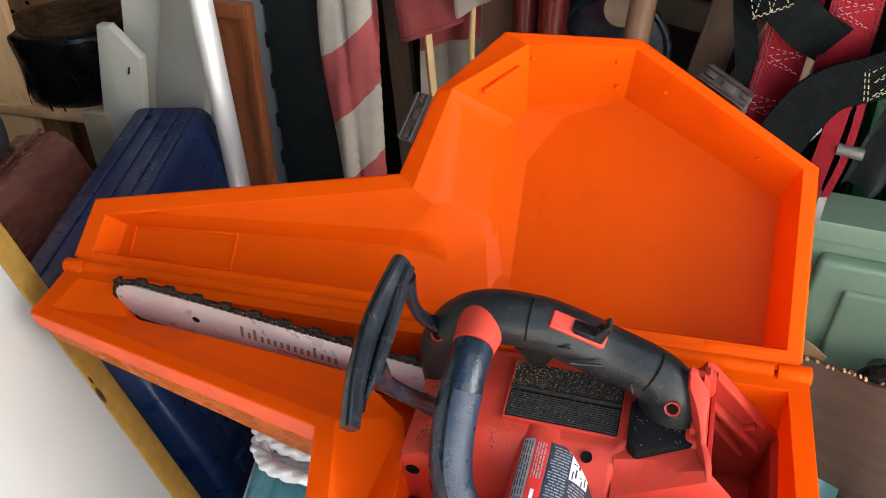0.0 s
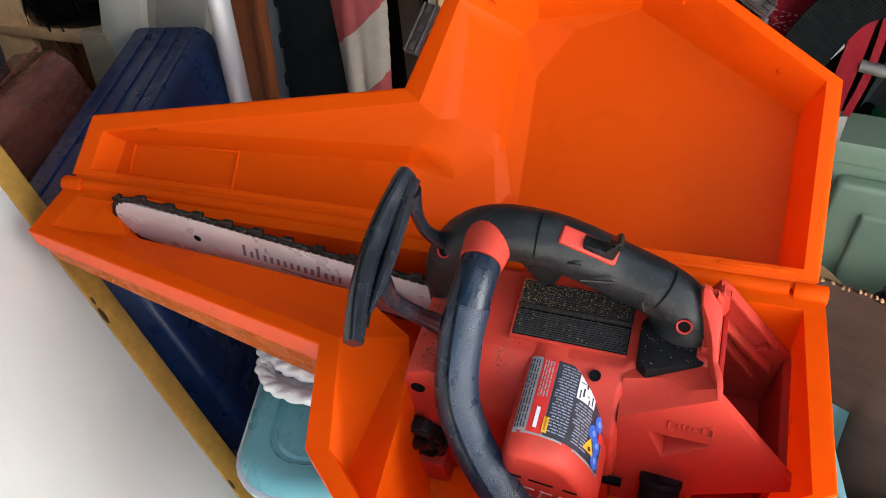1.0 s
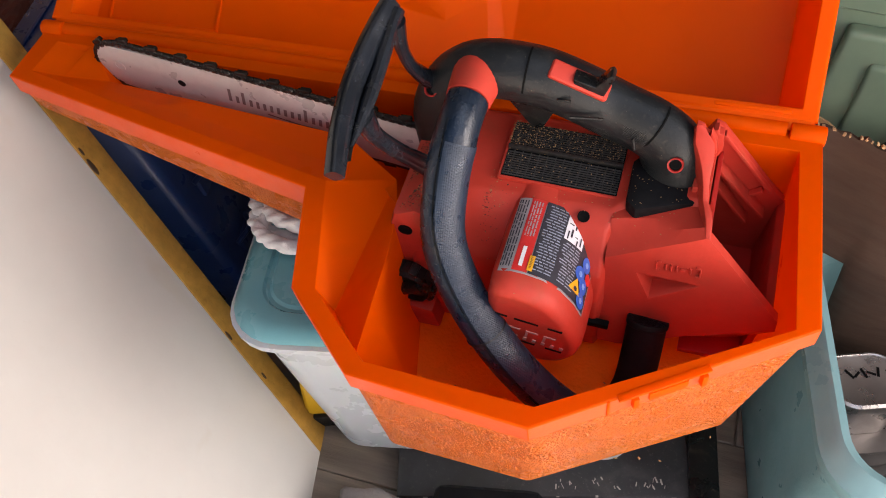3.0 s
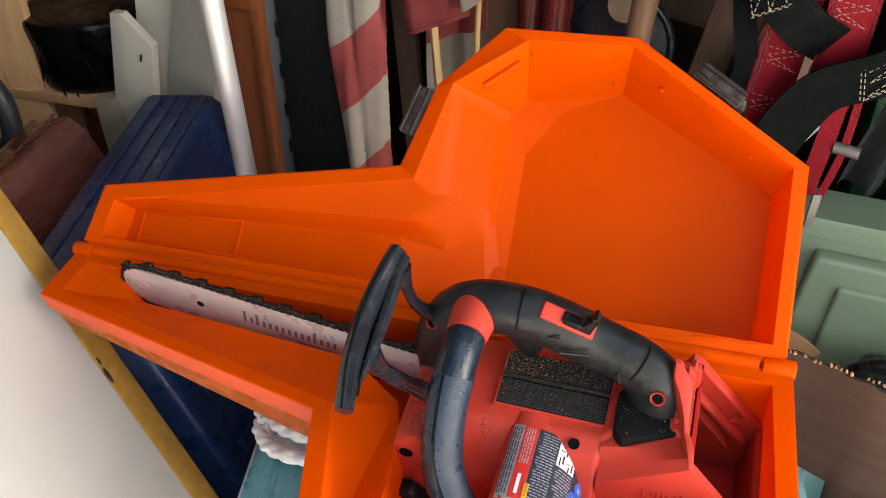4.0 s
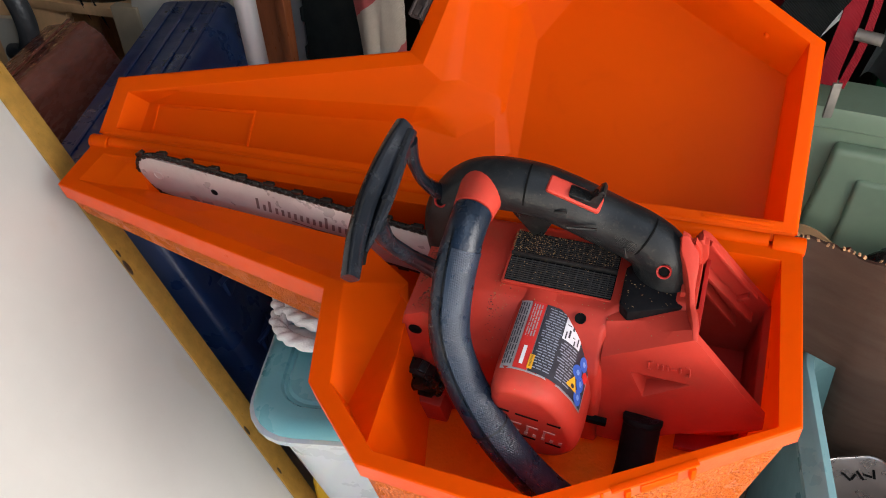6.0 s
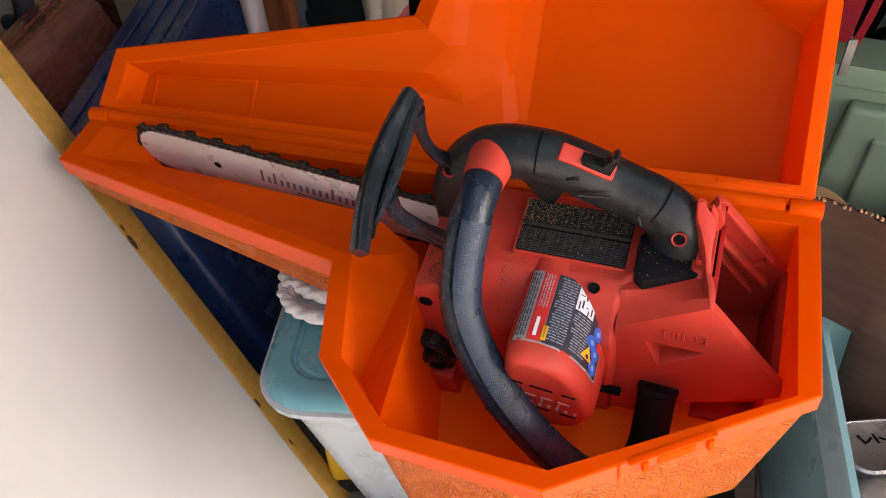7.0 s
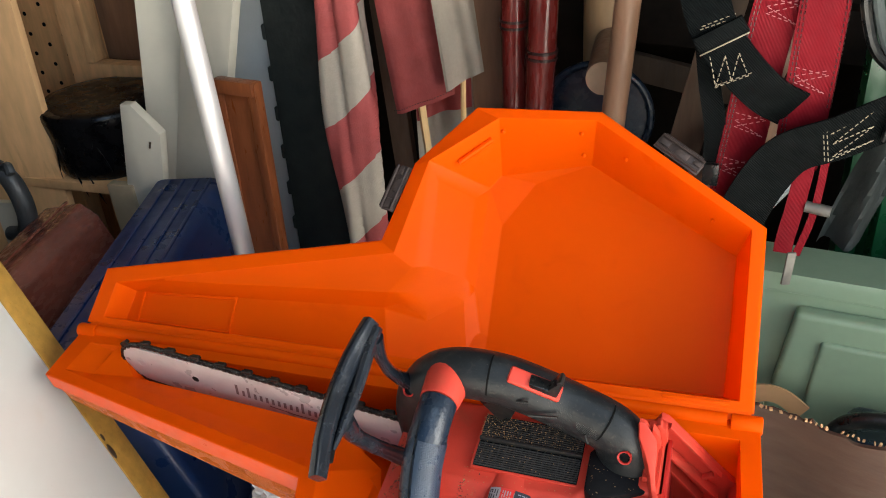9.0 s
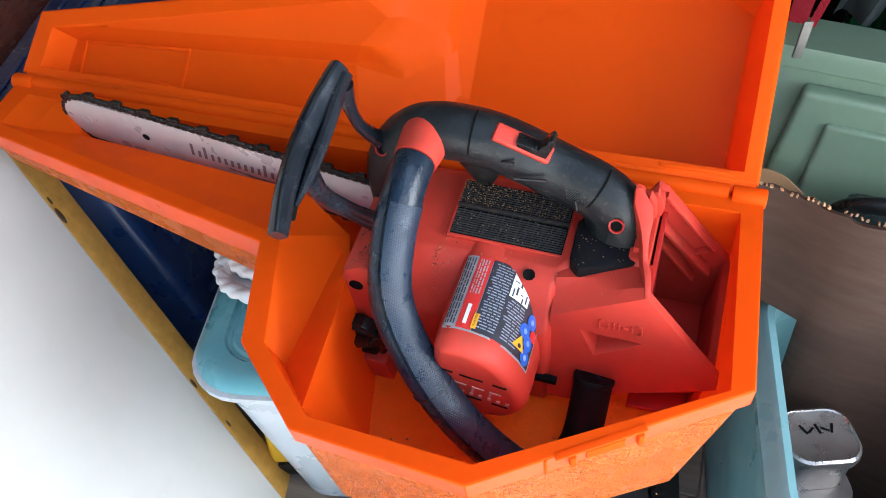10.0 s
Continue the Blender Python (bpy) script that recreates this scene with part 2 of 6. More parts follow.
# Deeper copy of the red: shade in bay and screw rings, as colour.
SAW_RED_SHADE = surf("red_plastic_shade", (0.42, 0.02, 0.014), 0.5, var=0.1, big=10, bump=0.04)
# The wrap handle's blue tint is sky sheen put into the base colour.
RUBBER = surf("black_rubber", (0.007, 0.014, 0.026), 0.30, spec=0.42, speck=0.5, var=0.3, big=14, fine=420, bump=0.08, stain=0.15, stain_col=(0.09, 0.07, 0.05))
GRIP = surf("grip_rubber", (0.010, 0.012, 0.013), 0.44, spec=0.3, speck=0.35, var=0.2, big=20, fine=700, bump=0.06, stain=0.06, stain_col=(0.07, 0.06, 0.05))
# Knurled skin: lifted blue base stands for the bright sky sheen on it.
KNURL_SHEEN = relief(surf("knurled_rubber_sky_sheen", (0.030, 0.053, 0.094), 0.36, spec=0.9, var=0.2, big=20), "voronoi", 640, 0.8, 0.0010, loose=0.05)
VENT_BLACK = surf("dusty_vent_plastic", (0.007, 0.006, 0.005), 0.75, speck=0.9, speck_col=(0.10, 0.06, 0.03), var=0.4, big=60, fine=300, bump=0.1, stain=0.35, stain_col=(0.07, 0.04, 0.018))
BLACK_PLASTIC = surf("black_plastic", (0.008, 0.009, 0.009), 0.34, spec=0.4, speck=0.5, var=0.3, big=14, fine=260, bump=0.05, stain=0.1, stain_col=(0.1, 0.08, 0.06))
# Slightly blue base: the guard's sky sheen as colour; specks are wear.
GUARD_BLACK = surf("worn_glossy_black_plastic", (0.010, 0.013, 0.018), 0.24, spec=0.8, speck=0.12, speck_col=(0.10, 0.10, 0.10), var=0.25, big=30, fine=90, bump=0.012, rough_var=0.08)
STUB_BLACK = surf("matte_black_rubber", (0.004, 0.004, 0.005), 0.7, spec=0.15, var=0.3, big=30, bump=0.05)
# Near-black pieces stand for shade in holes and slots; also seams, marker ink.
DARK_HOLE = surf("hole_shade_dark", (0.003, 0.003, 0.003), 0.8, var=0.2, spec=0.1)
STEEL_BAR = surf("painted_bar_steel", (0.55, 0.53, 0.51), 0.38, speck=0.3, speck_col=(0.2, 0.17, 0.15), metal=0.25, var=0.1, big=16, fine=200, bump=0.03, stain=0.12, stain_col=(0.3, 0.27, 0.25))
CHAIN = surf("oiled_chain_steel", (0.06, 0.055, 0.05), 0.4, metal=0.8, var=0.5, big=60, bump=0.1, per_object=0.5)
PRINT_GREY = surf("grey_print", (0.15, 0.10, 0.095), 0.5, var=0.2, big=50)
DIRT = surf("dark_oily_dirt", (0.035, 0.020, 0.012), 0.8, var=0.4, big=200)
SAWDUST = surf("sawdust_wood", (0.32, 0.19, 0.08), 0.9, var=0.3, big=300, bump=0.0, per_object=0.0)
LABEL_DARK = surf("label_dark", (0.03, 0.03, 0.04), 0.45, var=0.2, big=60)
END_MARK = surf("pale_red_mark", (0.50, 0.26, 0.23), 0.5, var=0.1, big=60)
LABEL_GREY = surf("label_grey", (0.32, 0.3, 0.3), 0.45, var=0.15, big=60)
LABEL_RED = surf("label_red", (0.62, 0.03, 0.025), 0.42, var=0.1, big=60)
LABEL_WHITE = surf("label_white", (0.72, 0.72, 0.74), 0.45, var=0.08, big=60)
LABEL_SKY = surf("label_pale_blue", (0.22, 0.36, 0.72), 0.42, var=0.1, big=60)
LABEL_BLUE = surf("label_blue", (0.03, 0.12, 0.5), 0.42, var=0.1, big=60)
LABEL_YELLOW = surf("label_yellow", (0.85, 0.4, 0.02), 0.42, var=0.1, big=60)
WHITE_PAINT = surf("cream_door_paint", (0.60, 0.59, 0.545), 0.33, var=0.05, big=3, fine=90, bump=0.012, stain=0.22, stain_col=(0.47, 0.37, 0.22), rough_var=0.04, speck=0.15, speck_col=(0.40, 0.34, 0.26))
YELLOW_WOOD = surf("yellow_varnished_wood", (0.42, 0.23, 0.045), 0.42, var=0.16, big=14, fine=120, bump=0.05, stain=0.15, stain_col=(0.13, 0.06, 0.015), stretch=(1, 6, 6))
KNOT = surf("wood_knot", (0.05, 0.025, 0.012), 0.6, var=0.3, big=90)
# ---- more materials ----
# Near-black wall colour cuts bounce and holds the dark corner's shade.
WALL_DARK = surf("near_black_stud_wall", (0.034, 0.025, 0.018), 0.9, spec=0.1, var=0.4, big=4, bump=0.1)
CEIL = surf("ceiling_board", (0.34, 0.33, 0.31), 0.8, var=0.12, big=2)
PLANK = surf("greyed_floor_plank", (0.23, 0.19, 0.15), 0.55, var=0.3, big=7, fine=90, bump=0.12, stretch=(1, 9, 9), per_object=0.3, stain=0.1)
PLY = surf("plywood", (0.78, 0.47, 0.23), 0.6, var=0.16, big=6, fine=80, bump=0.06, stretch=(4, 4, 1), stain=0.12, stain_col=(0.26, 0.12, 0.05))
PINE = surf("pine_board", (0.80, 0.47, 0.22), 0.55, var=0.15, big=9, fine=90, bump=0.06, stretch=(5, 5, 1))
WHITE_BOARD = surf("white_painted_board", (0.61, 0.57, 0.47), 0.5, var=0.08, big=5, fine=120, bump=0.04, stain=0.08, stain_col=(0.35, 0.3, 0.22))
TAN_BOARD = surf("tan_board", (0.44, 0.35, 0.23), 0.6, var=0.15, big=8, bump=0.06)
GREY_BOARD = surf("grey_white_panel", (0.52, 0.55, 0.55), 0.5, var=0.08, big=4, bump=0.03)
RED_DOOR = surf("reddish_stained_wood", (0.26, 0.075, 0.025), 0.4, var=0.25, big=9, fine=100, bump=0.06, stretch=(6, 6, 1))
MAHOGANY = surf("dark_mahogany_lacquer", (0.17, 0.050, 0.034), 0.28, var=0.3, big=10, fine=100, bump=0.04, stretch=(4, 1, 4))
ALU = surf("brushed_aluminium", (0.64, 0.63, 0.62), 0.42, metal=0.45, var=0.08, big=20, fine=200, bump=0.03, stretch=(1, 1, 0.1), stain=0.05, stain_col=(0.4, 0.4, 0.4))
MAT_GREEN = surf("dark_foam_mat", (0.011, 0.016, 0.0145), 0.75, var=0.35, big=10, fine=90, bump=0.4)
BAG_BLACK = surf("black_plastic_bag", (0.003, 0.003, 0.004), 0.30, spec=0.30, var=0.3, big=14, fine=60, bump=0.12)
BLUE_BIN = surf("navy_plastic", (0.009, 0.029, 0.110), 0.36, var=0.18, big=8, fine=220, bump=0.04, stain=0.08, stain_col=(0.06, 0.07, 0.1))
TEAL_LID = surf("teal_plastic_lid", (0.14, 0.38, 0.42), 0.32, var=0.08, big=9, fine=200, bump=0.03)
BIN_CLEAR = surf("milky_plastic", (0.54, 0.58, 0.60), 0.3, var=0.05, big=6, bump=0.02, sss=0.3)
TOTE_TEAL = surf("pale_teal_plastic", (0.17, 0.33, 0.35), 0.4, var=0.12, big=6, fine=160, bump=0.05)
SAGE = surf("sage_plastic", (0.185, 0.262, 0.178), 0.42, var=0.08, big=5, fine=220, bump=0.03, stain=0.05, stain_col=(0.16, 0.2, 0.16))
CARD = surf("brown_cardboard", (0.050, 0.024, 0.013), 0.8, var=0.15, big=7, fine=120, bump=0.08, stretch=(1, 1, 5))
CARD_PALE = surf("pale_cardboard", (0.46, 0.27, 0.13), 0.8, var=0.15, big=12, bump=0.08)
ROPE = surf("white_rope", (0.86, 0.85, 0.82), 0.75, var=0.12, big=60, fine=500, bump=0.2)
FLAG_RED = surf("faded_red_cloth", (0.43, 0.085, 0.078), 0.85, var=0.18, big=14, fine=500, bump=0.1)
FLAG_WHITE = surf("faded_white_cloth", (0.46, 0.40, 0.32), 0.85, var=0.12, big=14, fine=500, bump=0.1)
BAMBOO = surf("red_lacquered_bamboo", (0.17, 0.018, 0.014), 0.3, var=0.4, big=10, fine=60, bump=0.05, stretch=(3, 3, 0.5), coat=0.3)
RING = surf("dark_bamboo_ring", (0.03, 0.012, 0.01), 0.35, var=0.3, big=30)
POLE_TAN = surf("tan_wooden_pole", (0.40, 0.25, 0.12), 0.5, var=0.15, big=10, stretch=(4, 4, 0.6), bump=0.05)
DULL_WOOD = surf("dull_brown_wood", (0.12, 0.075, 0.045), 0.7, var=0.25, big=10, stretch=(4, 4, 0.6), bump=0.06)
POLE_BROWN = surf("brown_wooden_pole", (0.26, 0.14, 0.08), 0.5, var=0.2, big=10, stretch=(4, 4, 0.6), bump=0.05)
DOWEL_END = surf("cut_dowel_end", (0.62, 0.46, 0.28), 0.7, var=0.12, big=40)
STICK = surf("pale_stick", (0.62, 0.40, 0.17), 0.55, var=0.15, big=20, stretch=(5, 5, 0.6))
WEB_RED = relief(surf("red_webbing", (0.19, 0.005, 0.011), 0.7, spec=0.15, var=0.12, big=20), "wave", 260, 0.5, 0.0006, (0, 0, 35))
WEB_BLACK = relief(surf("black_webbing", (0.003, 0.0042, 0.0042), 0.55, spec=0.07, var=0.2, big=20), "wave", 130, 0.7, 0.0011, (0, 45, 0))
THREAD = surf("pale_thread", (0.34, 0.28, 0.19), 0.7, var=0.1, big=60)
THREAD_PINK = surf("pink_thread", (0.45, 0.15, 0.15), 0.7, var=0.1, big=60)
GREEN_METAL = surf("green_enamel_metal", (0.010, 0.09, 0.033), 0.35, var=0.2, big=8)
GREY_CLOTH = surf("grey_cloth", (0.09, 0.105, 0.10), 0.85, var=0.2, big=14, bump=0.1)
BLACK_BOARD = surf("black_painted_board", (0.034, 0.034, 0.036), 0.45, var=0.3, big=8, stain=0.05, stain_col=(0.12, 0.11, 0.10), speck=0.3, speck_col=(0.5, 0.46, 0.4))
YELLOW_PL = surf("yellow_plastic", (0.75, 0.42, 0.02), 0.4, var=0.1, big=9)
TIN = surf("tin_plate", (0.34, 0.31, 0.29), 0.34, metal=0.8, var=0.12, big=14, bump=0.04, stain=0.1, stain_col=(0.25, 0.2, 0.18))
IRON = surf("cast_iron", (0.05, 0.055, 0.06), 0.5, metal=0.4, var=0.3, big=20, bump=0.15)
GLOVE = surf("grey_work_glove", (0.20, 0.18, 0.17), 0.85, var=0.2, big=20, fine=300, bump=0.2, stain=0.2)
PAINT_DRIP = surf("dried_paint", (0.46, 0.42, 0.36), 0.7, var=0.2, big=60)
PALE_PL = surf("white_plastic", (0.62, 0.66, 0.64), 0.35, var=0.06, big=10)


# ---- setting: a garage, closed but for the open door behind the viewer ----
def wall(name, size, m, material, label):
    solid(name, box(size, m, 0), material, label, "wall", "structure", smooth=0)


wall("wall_back", (3.1, 0.12, 2.7), (-0.53, 1.16, 1.35), WALL_DARK, "bare timber garage wall behind stacked boards, near-black for corner shade")
wall("wall_left", (0.12, 2.14, 2.7), (-2.02, 0.03, 1.35), WALL_DARK, "near-black timber garage side wall that cuts bounced light")
# Unseen right walls, set close in to shade the right background.
wall("wall_right", (0.12, 1.04, 2.7), (1.02, 0.58, 1.35), WALL_DARK, "near-black timber garage side wall that cuts bounced light")
wall("wall_right_return", (0.86, 0.12, 2.7), (1.51, 0.22, 1.35), WALL_DARK, "unseen near-black return wall shading the right background")
# Unseen; closes the wall over the side opening added for that lamp.
wall("wall_right_front", (0.12, 1.32, 0.80), (2.00, -0.38, 2.30), WALL_DARK, "unseen near-black wall over the added side opening")
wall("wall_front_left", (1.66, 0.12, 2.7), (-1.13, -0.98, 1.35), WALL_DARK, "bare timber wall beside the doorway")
# Unseen header, added to keep overhead light off the right background.
wall("wall_header", (1.79, 0.10, 0.68), (1.045, -0.30, 2.36), WALL_DARK, "unseen dark header blocking overhead light on the right")
# Unseen; the front-left piece is added to block sun from the slab.
solid("ceiling", box((2.40, 0.74, 0.1), (-0.90, -0.67, 2.75), 0, bm=box((4.2, 1.60, 0.1), (0.0, 0.50, 2.75), 0)), CEIL, "unseen board ceiling, its front-left piece keeping sun off the slab", "ceiling", "structure", smooth=0)
floor = solid("floor", box((4.14, 1.62, 0.1), (-0.01, 0.39, -0.056), 0), PLANK, "greyed wooden plank garage floor", "floor", "structure", smooth=0)
solid("ground", box((80, 80, 0.1), (0.5, 0.0, -0.082), 0), surf("concrete_drive", (0.50, 0.48, 0.45), 0.85, var=0.15, big=2, bump=0.1), "pale concrete drive outside the doorway", "ground", "structure", smooth=0)


# ---- boards, poles and stored things along the back ----
def board(name, size, m, material, label, category="board", bevel=0.002):
    return solid(name, box(size, m, bevel), material, label, category)


board("plywood_sheet", (0.36, 0.018, 1.30), pose(-1.105, 0.56, 0.65, -2, 0, 6), PLY, "pale plywood sheet standing on edge against the wall")
peg = thing("pegboard", (-1.13, 0.84, 0.0), "tan pegboard with rows of holes", "pegboard")
part("board", box((0.34, 0.006, 1.3), pose(-1.14, 0.84, 0.65), 0.001), PINE, peg)
for i in range(4):
    for j in range(11):
        # A flat dark disc: the hole's shade given as colour.
        part("peg_hole", lathe([(0.0046, 0), (0.0046, 0.0014)], pose(-1.165 + i * 0.044, 0.8375, 0.40 + j * 0.044 + 0.022 * (i % 2), 90, 0, 0), 10), DARK_HOLE, peg)
rack = thing("pine_shelving", (-0.87, 0.80, 0.0), "unfinished pine shelving behind the boards", "shelving")
part("stile", box((0.055, 0.03, 1.3), pose(-1.006, 0.800, 0.65), 0.003), PINE, rack)
part("stile", box((0.020, 0.040, 0.76), pose(-0.968, 0.795, 0.920), 0.003), PINE, rack)
part("rail", box((0.36, 0.034, 0.040), pose(-0.802, 0.796, 0.518), 0.003), PINE, rack)
part("dark_board", box((0.28, 0.012, 0.78), pose(-0.83, 0.838, 0.92), 0.003), POLE_BROWN, rack)
part("shelf", box((0.44, 0.30, 0.018), pose(-0.86, 0.70, 0.372), 0.002), PLY, rack)
part("leg", box((0.04, 0.04, 0.363), pose(-0.98, 0.66, 0.1815), 0.002), PINE, rack)
part("leg", box((0.04, 0.04, 0.363), pose(-0.70, 0.72, 0.1815), 0.002), PINE, rack)
part("back_panel", box((0.34, 0.010, 0.26), pose(-0.81, 0.810, 0.378), 0.001), PINE, rack)
bag = thing("wrapped_bundle", (-0.872, 0.67, 0.381), "round bundle wrapped in shiny black plastic on a shelf", "bundle")
wrap_bm = lathe([(0.106, 0.0), (0.112, 0.008), (0.116, 0.04), (0.119, 0.08), (0.122, 0.115), (0.122, 0.126), (0.118, 0.132), (0.10, 0.134), (0.05, 0.132), (0.002, 0.131)], pose(0, 0, 0), 64)
bmesh.ops.subdivide_edges(wrap_bm, edges=[e for e in wrap_bm.edges if abs(e.verts[0].co.z - e.verts[1].co.z) > 0.004], cuts=3)
for v in wrap_bm.verts:
    f = 1 + 0.018 * noise.noise(v.co * 22) + 0.012 * abs(noise.noise(v.co * 55 + Vector((3, 1, 7))))
    v.co = Vector((v.co.x * f - 0.872, v.co.y * f + 0.67, v.co.z * (1 + 0.02 * noise.noise(v.co * 18)) + 0.381))
part("wrapping", wrap_bm, BAG_BLACK, bag, smooth=60)
for k in range(18):
    part("wrinkle", tube([(-0.872 + 0.1185 * math.sin(a), 0.67 - 0.1185 * math.cos(a), z) for a, z in ((-1.1 + 0.13 * k + 0.03 * s, 0.43 + 0.04 * math.sin(k * 2.3) + 0.012 * s * (1 if k % 2 else -1)) for s in range(6))], [0.0006, 0.0016, 0.002, 0.0018, 0.0012, 0.0004], 6), BAG_BLACK, bag)
solid("wooden_offcut", prism([(-0.735, 0.40), (-0.725, 0.56), (-0.705, 0.575), (-0.690, 0.55), (-0.685, 0.40)], "y", 0.62, 0.65, 0.003), RED_DOOR, "short reddish turned wooden offcut", "offcut")

plank_bm = prism([(-0.718, 0.0), (-0.718, 0.553), (-0.697, 0.557), (-0.639, 0.515), (-0.636, 0.0)], "y", 0.532, 0.552, 0.003)
plank_bm.transform(Matrix.Translation((-0.677, 0.54, 0.535)) @ pose(0, 0, 0, 0, 11, 0) @ Matrix.Translation((0.677, -0.54, -0.535)))
short = solid("white_plank", plank_bm, WHITE_BOARD, "short white painted plank with an angled top", "plank")
part("paint_chip", tube([(-0.668, 0.5315, 0.492), (-0.672, 0.5313, 0.480)], 0.0018, 6), KNOT, short)
board("tan_plank", (0.055, 0.02, 0.40), pose(-0.755, 0.535, 0.20, 0, -1, 0), TAN_BOARD, "short tan plank leaning behind a tote", "plank")
board("white_plank", (0.085, 0.020, 1.30), pose(-0.655, 0.62, 0.655, -1, 7.5, 24), WHITE_BOARD, "tall white painted plank standing on end", "plank")
board("white_plank", (0.106, 0.020, 1.36), pose(-0.538, 0.578, 0.660, -1, 18, -12), WHITE_BOARD, "wide tall white painted plank standing on end", "plank")
board("grey_sheet", (0.24, 0.016, 1.30), pose(-0.582, 0.645, 0.65, -1, 0, 0), GREY_BOARD, "pale grey panel standing on end", "panel")
door_front = thing("wooden_shutter", (-0.445, 0.50, 0.0), "reddish stained panelled wooden shutter standing on end", "shutter")
part("panel", box((0.075, 0.014, 0.60), pose(-0.449, 0.50, 0.325, -1, 0, -8), 0.002), RED_DOOR, door_front)
part("stile", box((0.018, 0.021, 0.63), pose(-0.417, 0.495, 0.315, -1, 0, -8), 0.004), RED_DOOR, door_front)
part("stile", box((0.018, 0.021, 0.63), pose(-0.483, 0.505, 0.315, -1, 0, -8), 0.004), RED_DOOR, door_front)
part("rail", box((0.08, 0.021, 0.024), pose(-0.450, 0.50, 0.620, -1, 0, -8), 0.004), RED_DOOR, door_front)
solid("aluminium_pole", tube([(-0.283, 0.22, 0.0), (-0.305, 0.222, 0.6), (-0.331, 0.224, 1.3)], 0.0135, 24), ALU, "straight bright aluminium pole standing on end", "pole")
mat_bm = box((0.112, 0.014, 1.30), (-0.3885, 0.60, 0.65), 0.003)
for k in range(17):
    for x, s in ((-0.3325, 1), (-0.4445, -1)):
        mat_bm = box((0.008, 0.012, 0.026), (x + s * 0.003, 0.60, 0.10 + k * 0.072), 0.002, 1, mat_bm)
mat_bm.transform(Matrix.Translation((-0.385, 0.60, 0)) @ pose(0, 0, 0, 0, 0.4, 0) @ Matrix.Translation((0.3885, -0.60, 0.003)))
solid("foam_mat", mat_bm, MAT_GREEN, "dark foam floor mat with notched edges standing on end", "foam mat")


def flag_cloth(name, label, centre, r, z0, z1, turns, phase, stripes, flat=0.7, seed=0):
    """A flag furled round its staff; the stripes wind round it as the cloth does."""
    item = thing(name, (centre[0], centre[1], 0.0), label, "flag")
    part("staff", tube([(centre[0], centre[1], 0.0), (centre[0], centre[1], z1 + 0.25)], 0.009, 12), POLE_BROWN, item)
    rows, cols = 220, 48
    shear = 2 * math.pi * turns / rows / stripes
    for colour, mat in ((0, FLAG_RED), (1, FLAG_WHITE)):
        bm = bmesh.new()
        grid = {}

        def at(i, j):
            if (i, j % cols) not in grid:
                u, a = i / rows, 2 * math.pi * (j % cols) / cols
                a += shear * i + phase
                w = 1 + 0.13 * math.sin(3 * a + 5 * u + seed) + 0.08 * math.sin(5 * a - 9 * u) + 0.05 * math.sin(2 * a + 17 * u)
                w -= 0.26 * max(0.0, math.sin(4 * a + 2.5 * u + seed)) ** 5 + 0.12 * max(0.0, math.sin(7 * a - 4 * u)) ** 7
                w *= 0.86 + 0.25 * math.sin(math.pi * min(1, u * 1.15)) ** 0.7
                grid[i, j % cols] = bm.verts.new((centre[0] + r * w * math.cos(a), centre[1] + r * w * flat * math.sin(a), z0 + (z1 - z0) * u + 0.003 * math.sin(a * 2 + seed)))
            return grid[i, j % cols]

        for i in range(rows):
            for j in range(cols):
                if (j * 2 * stripes // cols) % 2 == colour:
                    bm.faces.new((at(i, j), at(i, j + 1), at(i + 1, j + 1), at(i + 1, j)))
        part("red_stripe" if colour == 0 else "white_stripe", bm, mat, item, smooth=60)
    return item


flag_cloth("furled_flag", "large faded red and white striped flag furled on its staff", (-0.264, 0.535), 0.038, 0.22, 1.05, 3.7, 0.79, 1, seed=1)


def hung_flag(x0, x1, y, z0, z1, lean, seed):
    bm = bmesh.new()
    n, m = 14, 10
    g = [[bm.verts.new((x0 + (x1 - x0) * i / n + lean * (j / m - 1) * -1, y - 0.010 * math.sin(4.5 * i / n + seed) - 0.004 * math.sin(11 * i / n + 3 * j / m), z0 + (z1 - z0) * j / m + 0.030 * (i / n) * (1 - j / m))) for j in range(m + 1)] for i in range(n + 1)]
    for i in range(n):
        for j in range(m):
            bm.faces.new((g[i][j], g[i + 1][j], g[i + 1][j + 1], g[i][j + 1]))
    bmesh.ops.solidify(bm, geom=bm.faces[:], thickness=0.0015)
    return bm


small = thing("small_flag", (-0.135, 0.52, 0.20), "small faded red and white flag on a wooden stick", "flag")
part("staff", tube([(-0.112, 0.515, 0.20), (-0.142, 0.518, 0.62), (-0.166, 0.52, 0.95)], 0.0068, 4), STICK, small)
part("red_stripe", hung_flag(-0.211, -0.122, 0.505, 0.592, 0.95, 0.036, 0.4), FLAG_RED, small)
part("white_stripe", hung_flag(-0.121, -0.066, 0.503, 0.634, 0.95, 0.030, 1.9), FLAG_WHITE, small)
for k in range(24):
    u = (k + 0.5) / 24
    part("stitch", tube([(-0.175 + 0.089 * (u - 0.012), 0.4945 - 0.010 * math.sin(4.5 * u + 0.4) - 0.004 * math.sin(11 * u), 0.601 + 0.030 * u), (-0.175 + 0.089 * (u + 0.012), 0.4945 - 0.010 * math.sin(4.5 * u + 0.4) - 0.004 * math.sin(11 * u), 0.602 + 0.030 * u)], 0.0006, 5), RING, small)
small2 = thing("small_flag", (-0.07, 0.53, 0.20), "second small faded red and white flag on a thin pale stick", "flag")
